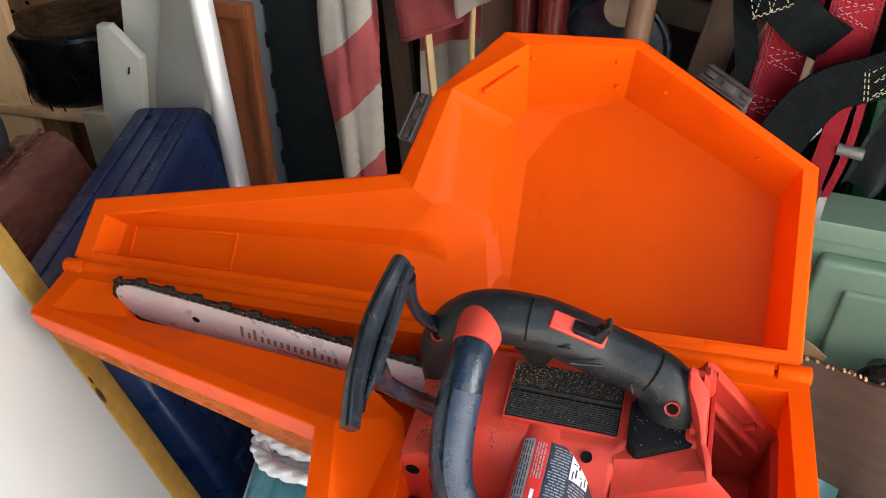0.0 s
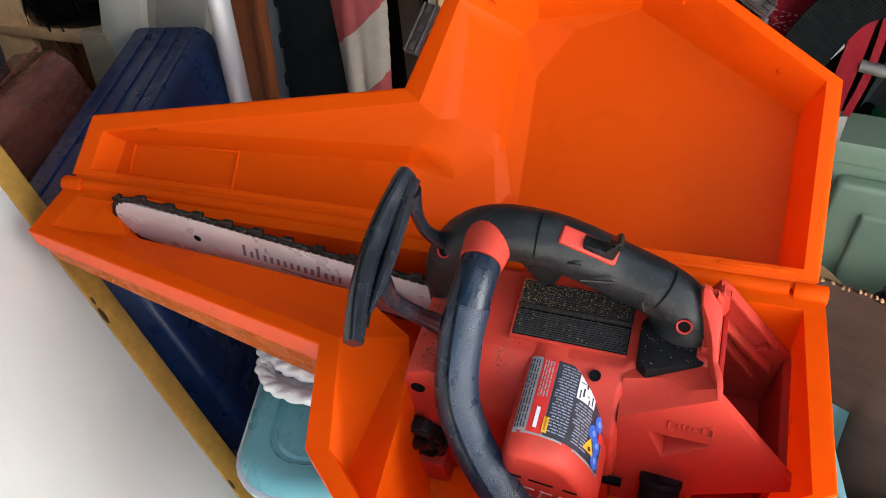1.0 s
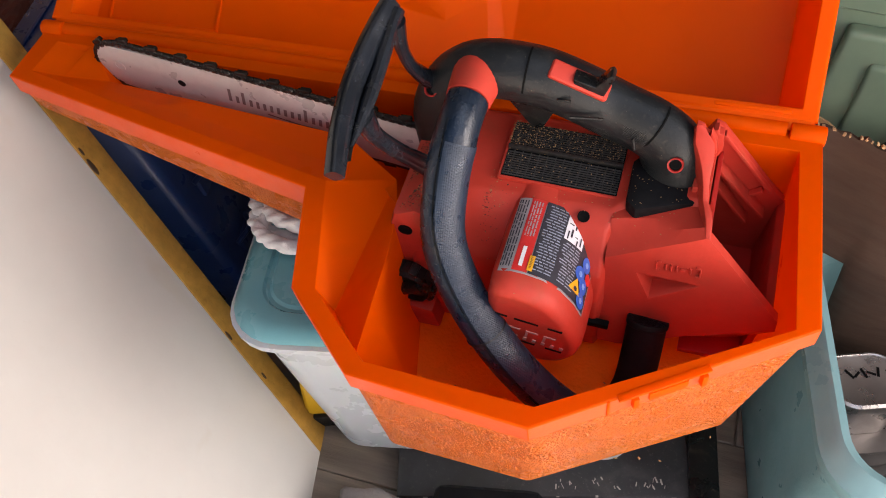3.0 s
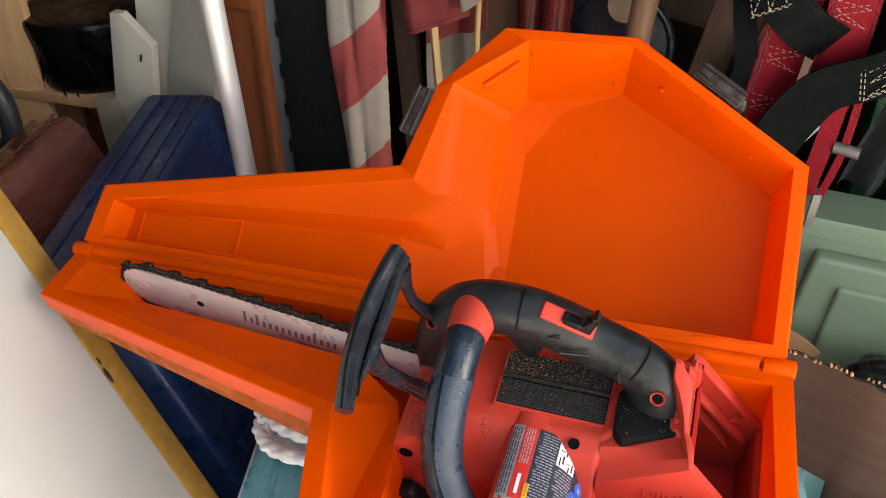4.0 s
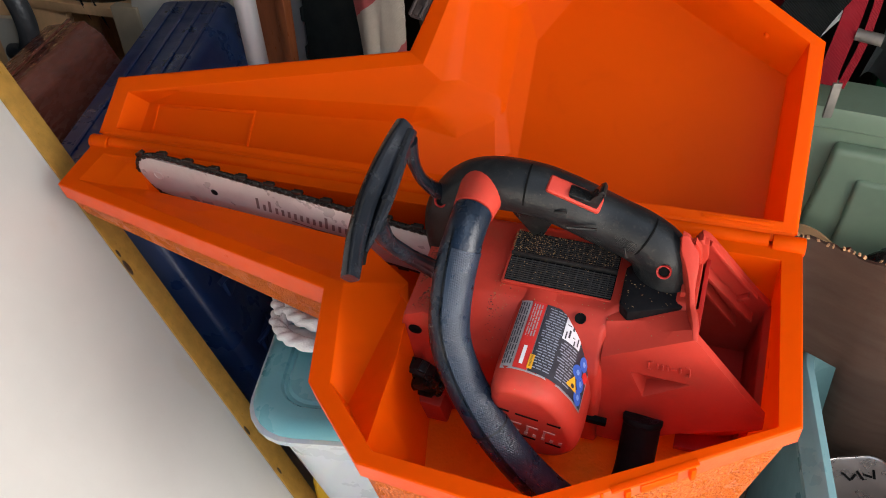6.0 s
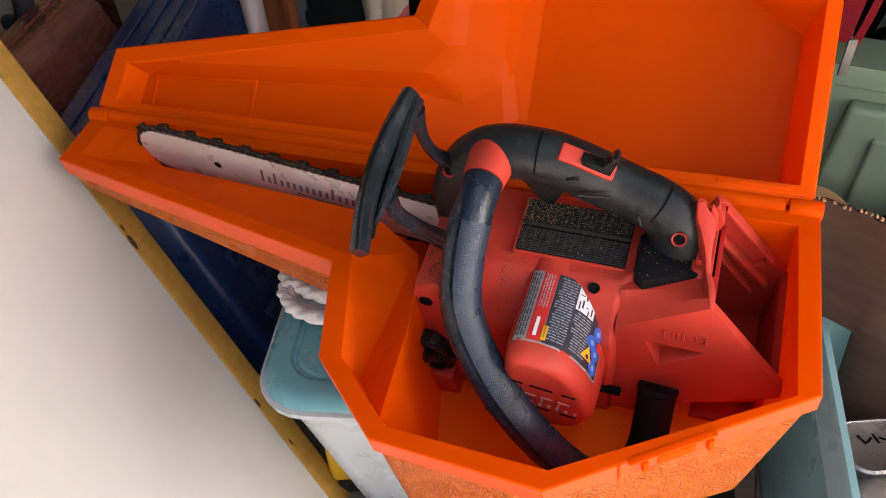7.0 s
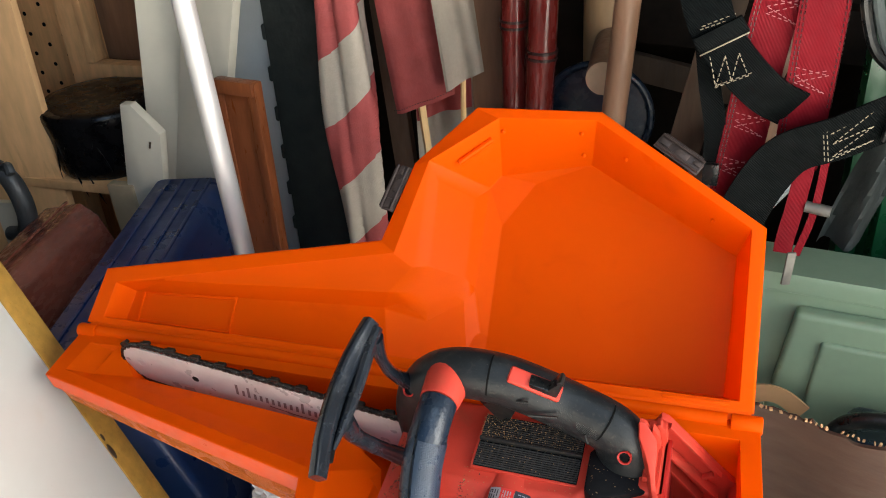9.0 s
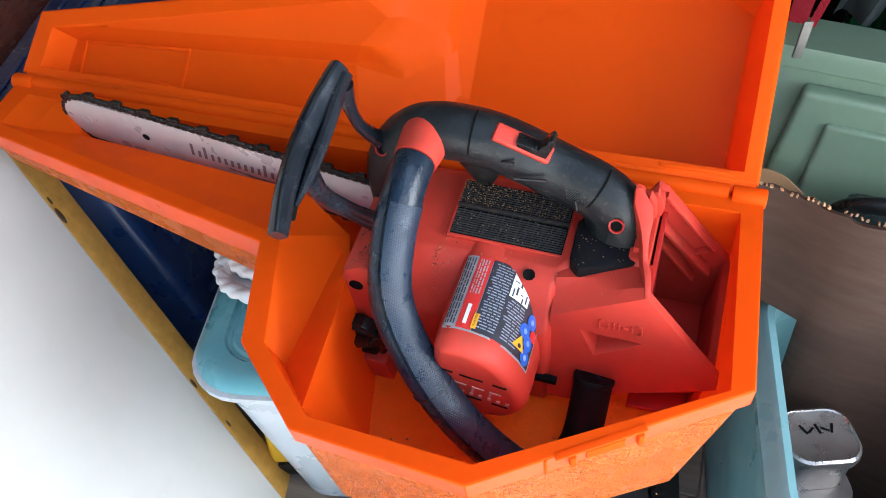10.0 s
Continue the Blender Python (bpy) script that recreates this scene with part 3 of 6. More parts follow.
part("staff", tube([(-0.090, 0.53, 0.20), (-0.078, 0.53, 0.60), (-0.07, 0.53, 0.80)], 0.0042, 10), STICK, small2)
part("red_stripe", hung_flag(-0.156, -0.065, 0.553, 0.561, 0.95, -0.006, 2.6), FLAG_RED, small2)
part("white_stripe", hung_flag(-0.164, -0.067, 0.562, 0.38, 0.70, -0.004, 2.9), FLAG_WHITE, small2)
board("brown_plank", (0.036, 0.018, 1.30), pose(-0.222, 0.605, 0.65, 0, -3.5, 0), DULL_WOOD, "dull brown plank standing behind two flags", "plank")
board("brown_plank", (0.050, 0.020, 1.20), pose(0.260, 0.635, 0.60, 0, 11, 0), DULL_WOOD, "dull brown plank leaning in the dark corner", "plank")
board("brown_plank", (0.26, 0.020, 0.050), pose(0.215, 0.92, 0.520, 0, 12, 0), DULL_WOOD, "dull brown batten fixed across the back wall", "plank")


def bamboo(x0, x1, y, r, rings, label):
    item = thing("bamboo_pole", (x0, y, 0.0), label, "pole", group="bamboo poles")
    top = 1.3
    pts, rad = [], []
    for k in range(60):
        z = top * k / 59
        bulge = sum(math.exp(-((z - q) / 0.010) ** 2) for q in rings)
        pts.append((x0 + (x1 - x0) * z, y, z))
        rad.append(r * (1 + 0.10 * bulge))
    part("stem", tube(pts, rad, 24), BAMBOO, item, smooth=60)
    for q in rings:
        for d in (-0.005, 0.005):
            part("node_ring", tube([(x0 + (x1 - x0) * (q + d - 0.002), y, q + d - 0.002), (x0 + (x1 - x0) * (q + d + 0.002), y, q + d + 0.002)], r * 1.13, 24), RING, item)


bamboo(-0.026, -0.014, 0.61, 0.0195, (0.30, 0.705, 1.0), "red lacquered bamboo pole with dark node rings")
bamboo(-0.002, 0.046, 0.585, 0.0215, (0.26, 0.668, 0.98), "thicker red lacquered bamboo pole with dark node rings")
board("brown_plank", (0.075, 0.02, 1.30), pose(-0.078, 0.665, 0.65, 0, 1, 0), POLE_BROWN, "brown plank standing behind flags and poles", "plank")
board("brown_plank", (0.025, 0.02, 1.30), pose(0.002, 0.655, 0.65, 0, 1, 0), POLE_TAN, "narrow tan batten standing between bamboo poles", "plank")
solid("wooden_post", tube([(0.105, 0.74, 0.0), (0.098, 0.74, 0.6), (0.092, 0.74, 1.3)], 0.033, 24), POLE_TAN, "thick round tan wooden post standing on end", "post")
solid("wooden_pole", tube([(0.100, 0.50, 0.0), (0.152, 0.50, 0.62), (0.206, 0.50, 1.3)], 0.0172, 20), POLE_BROWN, "round brown wooden pole leaning among others", "pole")
dowel = thing("dowel", (0.125, 0.60, 0.60), "thick round dowel lying with its cut end forward", "dowel")
part("shaft", tube([(0.126, 0.56, 0.643), (0.10, 0.86, 0.65)], 0.0255, 24), POLE_BROWN, dowel)
part("cut_end", lathe([(0.0250, 0), (0.0245, 0.0015), (0.002, 0.0016)], pose(0.126, 0.559, 0.643, 90, 0, 5), 24), DOWEL_END, dowel)
wheel = thing("hand_wheel", (0.09, 0.63, 0.35), "dark round cover among the stored poles", "wheel")
part("rim", tube([(0.108 + 0.083 * math.cos(a), 0.625, 0.558 + 0.083 * math.sin(a)) for a in [2 * math.pi * k / 40 for k in range(41)]], 0.006, 10, caps=False), RUBBER, wheel)
part("disc", lathe([(0.079, 0), (0.079, 0.008), (0.03, 0.016), (0.005, 0.016)], pose(0.108, 0.635, 0.558, 90, 0, 0), 40), RUBBER, wheel)
board("brown_plank", (0.05, 0.02, 0.75), pose(0.262, 0.62, 0.40, 0, 20, 10), POLE_BROWN, "brown offcut plank leaning in the dark corner", "plank")
board("brown_plank", (0.035, 0.02, 0.45), pose(0.240, 0.56, 0.475, 0, 48, 0), POLE_BROWN, "thin brown batten leaning across the dark corner", "plank")
board("reddish_plank", (0.045, 0.02, 0.56), pose(0.318, 0.50, 0.28, 0, 6, 0), PLY, "reddish plank end behind the harness", "plank")
# Given the wall's near-black so it sinks into the shaded corner.
board("dark_timber", (0.55, 0.05, 0.09), pose(0.30, 0.93, 0.62, 0, 4, 0), WALL_DARK, "timber offcut across the wall, darkened like the shaded corner", "timber")

# ---- the safety harness ----
TONGUE = surf("tarnished_steel", (0.20, 0.185, 0.16), 0.55, metal=0.5, var=0.3, big=40, bump=0.06)
harness = thing("safety_harness", (0.38, 0.40, 0.48), "red and black webbing safety harness hanging in front of stored boards", "harness")


def strap(name, pts, width, material, across=None, label="", thick=0.0026):
    vecs = []
    for k, q in enumerate(pts):
        a, b = Vector(pts[max(0, k - 1)]), Vector(pts[min(len(pts) - 1, k + 1)])
        way = (b - a).normalized()
        vecs.append(way.cross(Vector((0, 1, 0.25))).normalized() if across is None else Vector(across[k]))
    return part(name, ribbon(pts, vecs, width, thick, 6), material, harness, label, smooth=50)


def stitch(parent, pts, material, r=0.0007, dash=0.0042):
    """A row of short stitches along a line."""
    for a, b in zip(pts, pts[1:]):
        a, b = Vector(a), Vector(b)
        n = max(1, int((b - a).length / (dash * 1.5)))
        for k in range(n):
            u = a.lerp(b, k / n)
            part("stitch", tube([u, u + (b - a).normalized() * min(dash, (b - a).length / n * 0.8)], r, 5), material, parent)


red1 = strap("red_strap", [(0.358, 0.418, 0.90), (0.346, 0.415, 0.814), (0.335, 0.412, 0.735), (0.326, 0.41, 0.641), (0.316, 0.408, 0.545), (0.310, 0.407, 0.49)], 0.052, WEB_RED, label="wide red webbing strap")
red2 = strap("red_strap", [(0.397, 0.402, 0.90), (0.393, 0.400, 0.812), (0.391, 0.398, 0.754), (0.389, 0.397, 0.679), (0.387, 0.40, 0.60)], 0.053, WEB_RED, label="wide red webbing strap")
strap("red_strap", [(0.400, 0.392, 0.640), (0.398, 0.385, 0.600), (0.394, 0.382, 0.556), (0.389, 0.378, 0.518), (0.387, 0.374, 0.494)], 0.022, WEB_RED, label="narrow twisted red strap end")
strap("red_strap", [(0.421, 0.392, 0.640), (0.419, 0.385, 0.582), (0.415, 0.382, 0.540), (0.404, 0.378, 0.490)], 0.009, WEB_RED)
black1 = strap("black_strap", [(0.252, 0.39, 0.88), (0.262, 0.388, 0.819), (0.277, 0.385, 0.775), (0.298, 0.384, 0.745), (0.325, 0.382, 0.716), (0.349, 0.384, 0.695), (0.376, 0.394, 0.678)], 0.054, WEB_BLACK, label="black ribbed webbing strap")
black2 = strap("black_strap", [(0.53, 0.38, 0.708), (0.475, 0.372, 0.682), (0.424, 0.368, 0.655), (0.383, 0.369, 0.636), (0.360, 0.374, 0.606), (0.337, 0.380, 0.551), (0.325, 0.385, 0.49)], 0.060, WEB_BLACK, label="black ribbed webbing strap")
strap("black_strap", [(0.262, 0.405, 0.80), (0.278, 0.408, 0.70), (0.290, 0.41, 0.64), (0.292, 0.412, 0.585)], 0.026, WEB_BLACK)
part("web_flap", box((0.060, 0.006, 0.022), pose(0.286, 0.381, 0.768, 8, -30, 0), 0.002), WEB_BLACK, harness)
part("flap_edge", box((0.060, 0.0015, 0.0016), pose(0.291, 0.3775, 0.7585, 8, -30, 0), 0.0004), THREAD, harness)
part("keeper", box((0.020, 0.008, 0.030), pose(0.290, 0.405, 0.580), 0.002), BLACK_PLASTIC, harness)
part("keeper", box((0.034, 0.012, 0.070), pose(0.492, 0.366, 0.690, 0, 8, 0), 0.003), BLACK_PLASTIC, harness)
for dx, dz in ((0.0, 0.0), (0.003, 0.0035)):
    stitch(black1, [(0.285 + dx, 0.3795, 0.705 + dz), (0.324 + dx, 0.3775, 0.724 + dz)], THREAD)
stitch(black1, [(0.276, 0.381, 0.742), (0.286, 0.380, 0.706), (0.293, 0.380, 0.744), (0.303, 0.379, 0.714), (0.308, 0.379, 0.748), (0.320, 0.378, 0.724)], THREAD)
stitch(black1, [(0.262, 0.384, 0.772), (0.304, 0.382, 0.790)], THREAD)
stitch(black1, [(0.264, 0.384, 0.776), (0.302, 0.382, 0.794)], THREAD)
for dx in (0.0, 0.004):
    stitch(black2, [(0.409 + dx, 0.3640, 0.668), (0.417 + dx, 0.3645, 0.625)], THREAD)
stitch(black2, [(0.418, 0.3645, 0.662), (0.458, 0.3665, 0.692), (0.422, 0.3645, 0.650), (0.461, 0.3670, 0.674), (0.424, 0.3645, 0.634), (0.464, 0.3675, 0.657), (0.420, 0.3645, 0.628)], THREAD)
for r, q in ((red2, (0.390, 0.3945, 0.715)), (red1, (0.350, 0.410, 0.790)), (red1, (0.322, 0.4065, 0.590)), (red1, (0.330, 0.408, 0.65))):
    x, y, z = q
    stitch(r, [(x - 0.018, y, z + 0.014), (x + 0.018, y, z + 0.006), (x - 0.018, y, z - 0.004), (x + 0.016, y, z - 0.016), (x - 0.018, y, z + 0.004), (x + 0.018, y, z + 0.012)], THREAD_PINK, 0.0006)
for r, pts in ((red2, [(0.416, 0.399, 0.86), (0.414, 0.397, 0.754), (0.412, 0.395, 0.679)]), (red2, [(0.370, 0.399, 0.86), (0.368, 0.396, 0.754), (0.366, 0.395, 0.640)]), (red1, [(0.323, 0.4135, 0.814), (0.312, 0.4095, 0.735), (0.303, 0.4075, 0.641), (0.293, 0.4055, 0.545)])):
    stitch(r, pts, RING, 0.0007)
    stitch(r, [(x + 0.004, y, z) for x, y, z in pts], RING, 0.0007)
part("buckle_tongue", box((0.011, 0.004, 0.046), pose(0.3945, 0.336, 0.494, 0, 3, 20), 0.0015), TONGUE, harness, "steel buckle tongue")
part("buckle_pin", tube([(0.406, 0.384, 0.557), (0.435, 0.378, 0.555)], 0.0072, 18), TONGUE, harness, "short round steel pin")

# ---- green metal, cloth and odds at the far side ----
post = thing("green_shelf_frame", (0.52, 0.60, 0.0), "dark green enamelled metal shelf frame", "shelf frame")
part("upright", box((0.030, 0.030, 1.0), pose(0.487, 0.60, 0.50, 0, 0, 10), 0.003), GREEN_METAL, post)
part("upright", box((0.018, 0.030, 1.0), pose(0.528, 0.585, 0.50, 0, 0, 10), 0.003), GREEN_METAL, post)
part("panel", box((0.22, 0.006, 0.36), pose(0.60, 0.63, 0.52), 0.001), GREEN_METAL, post)
bent = bmesh.new()
g = [[bent.verts.new((0.435 + 0.055 * i / 10 + 0.05 * (j / 10), 0.47 + 0.02 * math.sin(i * 0.7 + j * 0.3), 0.46 + 0.17 * j / 10)) for j in range(11)] for i in range(11)]
for i in range(10):
    for j in range(10):
        bent.faces.new((g[i][j], g[i + 1][j], g[i + 1][j + 1], g[i][j + 1]))
bmesh.ops.solidify(bent, geom=bent.faces[:], thickness=0.004)
solid("grey_cloth", bent, GREY_CLOTH, "folded grey cloth hanging over a tote", "cloth")
solid("white_scrap", prism([(0.362, 0.628), (0.384, 0.632), (0.378, 0.652), (0.366, 0.650)], "y", 0.425, 0.428), PALE_PL, "scrap of white plastic film behind the straps", "scrap")
solid("white_scrap", prism([(0.368, 0.520), (0.392, 0.556), (0.386, 0.578), (0.372, 0.56)], "y", 0.43, 0.433), PALE_PL, "curled scrap of white film behind the harness", "scrap")
hoses = thing("rubber_hose", (0.50, 0.48, 0.70), "bundle of black and grey rubber hose", "hose")
for k, mat in enumerate((BLACK_PLASTIC, GREY_CLOTH, BLACK_PLASTIC, BLACK_PLASTIC)):
    part("hose_turn", tube(smooth_path([(0.432 + 0.012 * k, 0.47, 0.85), (0.445 + 0.014 * k, 0.465, 0.77), (0.475 + 0.016 * k, 0.46, 0.715), (0.56 + 0.01 * k, 0.455, 0.68 + 0.012 * k)], 6), 0.0065, 10), mat, hoses)


# ---- totes, box and bins ----
def loop_at(cx, cy, w, d, r, yaw, z, n=7):
    """A rounded rectangle as places."""
    out = []
    for qx, qy, a0 in ((1, 1, 0), (-1, 1, 90), (-1, -1, 180), (1, -1, 270)):
        for k in range(n):
            a = radians(a0 + 90 * k / (n - 1))
            x, y = qx * (w / 2 - r) + r * math.cos(a), qy * (d / 2 - r) + r * math.sin(a)
            out.append(Vector((cx + x * math.cos(yaw) - y * math.sin(yaw), cy + x * math.sin(yaw) + y * math.cos(yaw), z)))
    return out


def loft(loops, cap0=True, cap1=True):
    bm = bmesh.new()
    rings = [[bm.verts.new(q) for q in lp] for lp in loops]
    n = len(rings[0])
    for a, b in zip(rings, rings[1:]):
        for k in range(n):
            bm.faces.new((a[k], a[(k + 1) % n], b[(k + 1) % n], b[k]))
    if cap0:
        bm.faces.new(rings[0])
    if cap1:
        bm.faces.new(rings[-1])
    return bm


# clear bin with a teal lid, under the case
yaw = radians(13)
bx, by = 0.027, 0.056
clear = thing("storage_bin", (bx, by, 0.022), "milky plastic storage bin with a teal snap lid", "storage bin")
part("tub", loft([loop_at(bx + 0.045, by - 0.012, 0.355, 0.24, 0.03, yaw, 0.022), loop_at(bx + 0.045, by - 0.012, 0.365, 0.25, 0.035, yaw, 0.03), loop_at(bx, by, 0.435, 0.315, 0.05, yaw, 0.243), loop_at(bx, by, 0.455, 0.335, 0.055, yaw, 0.250), loop_at(bx, by, 0.455, 0.335, 0.055, yaw, 0.263)]), BIN_CLEAR, clear, smooth=40)
part("lid_skirt", loft([loop_at(bx, by, 0.470, 0.350, 0.06, yaw, 0.256), loop_at(bx, by, 0.472, 0.352, 0.06, yaw, 0.264), loop_at(bx, by, 0.462, 0.342, 0.058, yaw, 0.267)]), BIN_CLEAR, clear, smooth=40)
part("lid", loft([loop_at(bx, by, 0.464, 0.344, 0.058, yaw, 0.264), loop_at(bx, by, 0.462, 0.342, 0.058, yaw, 0.271), loop_at(bx, by, 0.446, 0.326, 0.052, yaw, 0.279), loop_at(bx, by, 0.43, 0.31, 0.048, yaw, 0.282), loop_at(bx, by, 0.402, 0.282, 0.04, yaw, 0.282), loop_at(bx, by, 0.396, 0.276, 0.038, yaw, 0.279), loop_at(bx, by, 0.388, 0.268, 0.036, yaw, 0.279), loop_at(bx, by, 0.382, 0.262, 0.034, yaw, 0.282)]), TEAL_LID, clear, "teal plastic lid with a raised panel", smooth=40)

# navy case standing on edge behind and under the bar end
yaw = radians(16)
tx, ty = -0.536, 0.284
NAVY = Matrix.Translation((tx, ty, 0)) @ pose(0, 0, 0, 0, 0, 16)
navy = thing("storage_case", (tx, ty, 0.0), "navy blue plastic storage case with a ribbed top, standing on edge", "storage case")
side = Vector((math.cos(yaw), math.sin(yaw)))


def navy_loop(width, deep, r, z):
    """The case stands flared: its foot reaches out to one side."""
    off = side * 0.5 * (width - 0.118)
    return loop_at(tx + off.x, ty + off.y, width, deep, r, yaw, z)


part("shell", loft([navy_loop(0.235, 0.53, 0.012, 0.0), navy_loop(0.248, 0.545, 0.015, 0.010), navy_loop(0.122, 0.56, 0.015, 0.406), navy_loop(0.115, 0.552, 0.015, 0.416), navy_loop(0.104, 0.54, 0.012, 0.420)]), BLUE_BIN, navy, smooth=40)
for x in (-0.036, -0.010, 0.016, 0.040):
    part("top_rib", box((0.006, 0.53, 0.006), NAVY @ pose(x, 0, 0.420), 0.002), BLUE_BIN, navy)
part("side_panel", box((0.006, 0.42, 0.30), NAVY @ pose(0.124, 0.02, 0.205, 0, -17.5, 0), 0.003), BLUE_BIN, navy)
for k in range(3):
    for y in (-0.20, -0.08):
        x, z = 0.191 - 0.318 * (0.085 + 0.115 * k), 0.085 + 0.115 * k
        part("latch", box((0.014, 0.050, 0.030), NAVY @ pose(x, y, z, 0, -12, 0), 0.005), BLUE_BIN, navy)
        part("latch_loop", tube(smooth_path([NAVY @ Vector(q) for q in ((x - 0.003, y - 0.03, z + 0.015), (x + 0.010, y, z + 0.021), (x - 0.003, y + 0.03, z + 0.017))], 5), 0.004, 10), BLUE_BIN, navy)

# sage tote behind the case's hinge end
yaw = radians(-6)
sx, sy = 0.5828, 0.3809
sage = thing("storage_tote", (sx, sy, 0.0), "sage green plastic storage tote with a moulded side panel", "storage tote")
part("tub", loft([loop_at(sx, sy, 0.52, 0.062, 0.028, yaw, 0.0), loop_at(sx, sy, 0.56, 0.066, 0.030, yaw, 0.44), loop_at(sx, sy, 0.585, 0.078, 0.035, yaw, 0.444), loop_at(sx, sy, 0.59, 0.080, 0.036, yaw, 0.462), loop_at(sx, sy, 0.58, 0.075, 0.034, yaw, 0.470)]), SAGE, sage, smooth=40)
ms = Matrix.Translation((0.60, 0.545, 0.0)) @ pose(0, 0, 0, 0, 0, -6)
pan = prism([(-0.215, 0.03), (-0.165, 0.435), (0.165, 0.435), (0.215, 0.03)], "y", -0.215, -0.190, 0.008, segs=3)
pan.transform(ms @ pose(0, 0.012, 0, 2.5))
part("side_panel", pan, SAGE, sage, smooth=40)
rec = prism([(-0.155, 0.05), (-0.130, 0.400), (0.130, 0.400), (0.155, 0.05)], "y", -0.222, -0.210, 0.006, segs=3)
rec.transform(ms @ pose(0, 0.012, 0, 2.5))
part("side_panel", rec, SAGE, sage, smooth=40)
part("step", box((0.06, 0.018, 0.012), ms @ pose(-0.245, -0.190, 0.345), 0.004), SAGE, sage)

# torn cardboard sheet standing before the sage tote
card = bmesh.new()
n = 40
rnd = random.Random(7)
top = [0.462 + rnd.uniform(-0.002, 0.003) + (0.004 if k % 9 == 0 else 0) for k in range(n + 1)]
rows = []
for k in range(n + 1):
    x, y = 0.352 + 0.30 * k / n, 0.108 - 0.085 * k / n + 0.006 * math.sin(k * 0.3)
    low = 0.315 if x < 0.446 else 0.03
    rows.append([card.verts.new((x, y + dy, z)) for dy, z in ((0.0, low), (-0.004, 0.36), (0.0, top[k]), (0.006, top[k] - 0.001), (0.002, 0.36), (0.006, low))])
for a, b in zip(rows, rows[1:]):
    for k in range(6):
        card.faces.new((a[k], a[(k + 1) % 6], b[(k + 1) % 6], b[k]))
card.faces.new(rows[0]), card.faces.new(rows[-1])
sheet = solid("cardboard_sheet", card, CARD, "dark brown corrugated cardboard sheet with a torn edge", "cardboard", smooth=50)
part("crease", tube([(0.468, 0.0735, 0.05), (0.466, 0.0700, 0.36), (0.470, 0.0730, 0.44)], 0.0011, 6), CARD, sheet)
edge = None
for k in range(60):
    x, y = 0.356 + 0.0048 * k, 0.1085 - 0.00138 * k
    if rnd.random() < 0.62:
        edge = box((rnd.uniform(0.001, 0.0038), 0.004, rnd.uniform(0.0008, 0.0028)), pose(x, y + 0.002, 0.4632 + rnd.uniform(-0.001, 0.0015), 0, rnd.uniform(-35, 35), rnd.uniform(-30, 10)), 0, bm=edge)
tagged(part("torn_fluting", edge, CARD_PALE, sheet, "pale torn corrugation", smooth=0), kind="stuff")
solid("cardboard_scrap", ribbon([(0.352, 0.335, 0.275), (0.385, 0.330, 0.300), (0.412, 0.325, 0.302), (0.440, 0.318, 0.286)], [(0.3, 0, 1)] * 4, 0.026, 0.003), CARD_PALE, "pale torn scrap of cardboard against a tote", "cardboard scrap")
pot = thing("tool_handle", (0.53, 0.24, 0.0), "black plastic power tool with a rounded handle", "power tool")
part("grip", tube(smooth_path([(0.455, 0.235, 0.20), (0.455, 0.232, 0.30), (0.472, 0.228, 0.352), (0.510, 0.222, 0.372), (0.565, 0.215, 0.372), (0.60, 0.212, 0.34)], 6), 0.010, 14), BLACK_PLASTIC, pot)
part("housing", box((0.15, 0.10, 0.33), pose(0.555, 0.25, 0.165, 0, 0, -8), 0.025, 4), RUBBER, pot)

# pale teal tote with tins, beside the case
yaw = radians(8)
px, py = 0.600, 0.009
pale = thing("open_tote", (px, py, 0.0), "open pale teal plastic tote with a scuffed rim", "storage tote")
outer = [(0.27, 0.25, 0.03, 0.0), (0.28, 0.26, 0.035, 0.01), (0.335, 0.305, 0.05, 0.270), (0.325, 0.295, 0.046, 0.272), (0.27, 0.248, 0.03, 0.012)]
part("tub", loft([loop_at(px - 0.05 * (1 - z / 0.3), py + 0.03 * (1 - z / 0.3), w, d, r, yaw, z, 10) for w, d, r, z in outer]), TOTE_TEAL, pale, smooth=45)
rim_rows = [(0.332, 0.302, 0.05, 0.262), (0.368, 0.338, 0.062, 0.264), (0.376, 0.346, 0.064, 0.272), (0.378, 0.348, 0.064, 0.286), (0.368, 0.338, 0.060, 0.290), (0.358, 0.328, 0.056, 0.300), (0.346, 0.316, 0.052, 0.303), (0.330, 0.300, 0.046, 0.300), (0.324, 0.294, 0.044, 0.285), (0.328, 0.298, 0.046, 0.262)]
rim_bm = loft([loop_at(px, py, w, d, r, yaw, z, 10) for w, d, r, z in rim_rows])
bmesh.ops.delete(rim_bm, geom=[f for f in rim_bm.faces if len(f.verts) > 8], context="FACES_ONLY")
part("rim", rim_bm, TOTE_TEAL, pale, "scuffed rolled rim", smooth=40)
tcx, tcy, tyaw = 0.486, 0.002, radians(22)
fwd = Vector((math.sin(tyaw), -math.cos(tyaw)))
for k in range(3):
    z = 0.162 - 0.016 * k
    cx, cy = tcx + fwd.x * (0.012 + 0.006 * k), tcy + fwd.y * (0.012 + 0.006 * k)
    tray = thing("baking_tin", (cx, cy, z), "shallow silver baking tin stacked under a tin box", "baking tin", group="stacked baking tins")
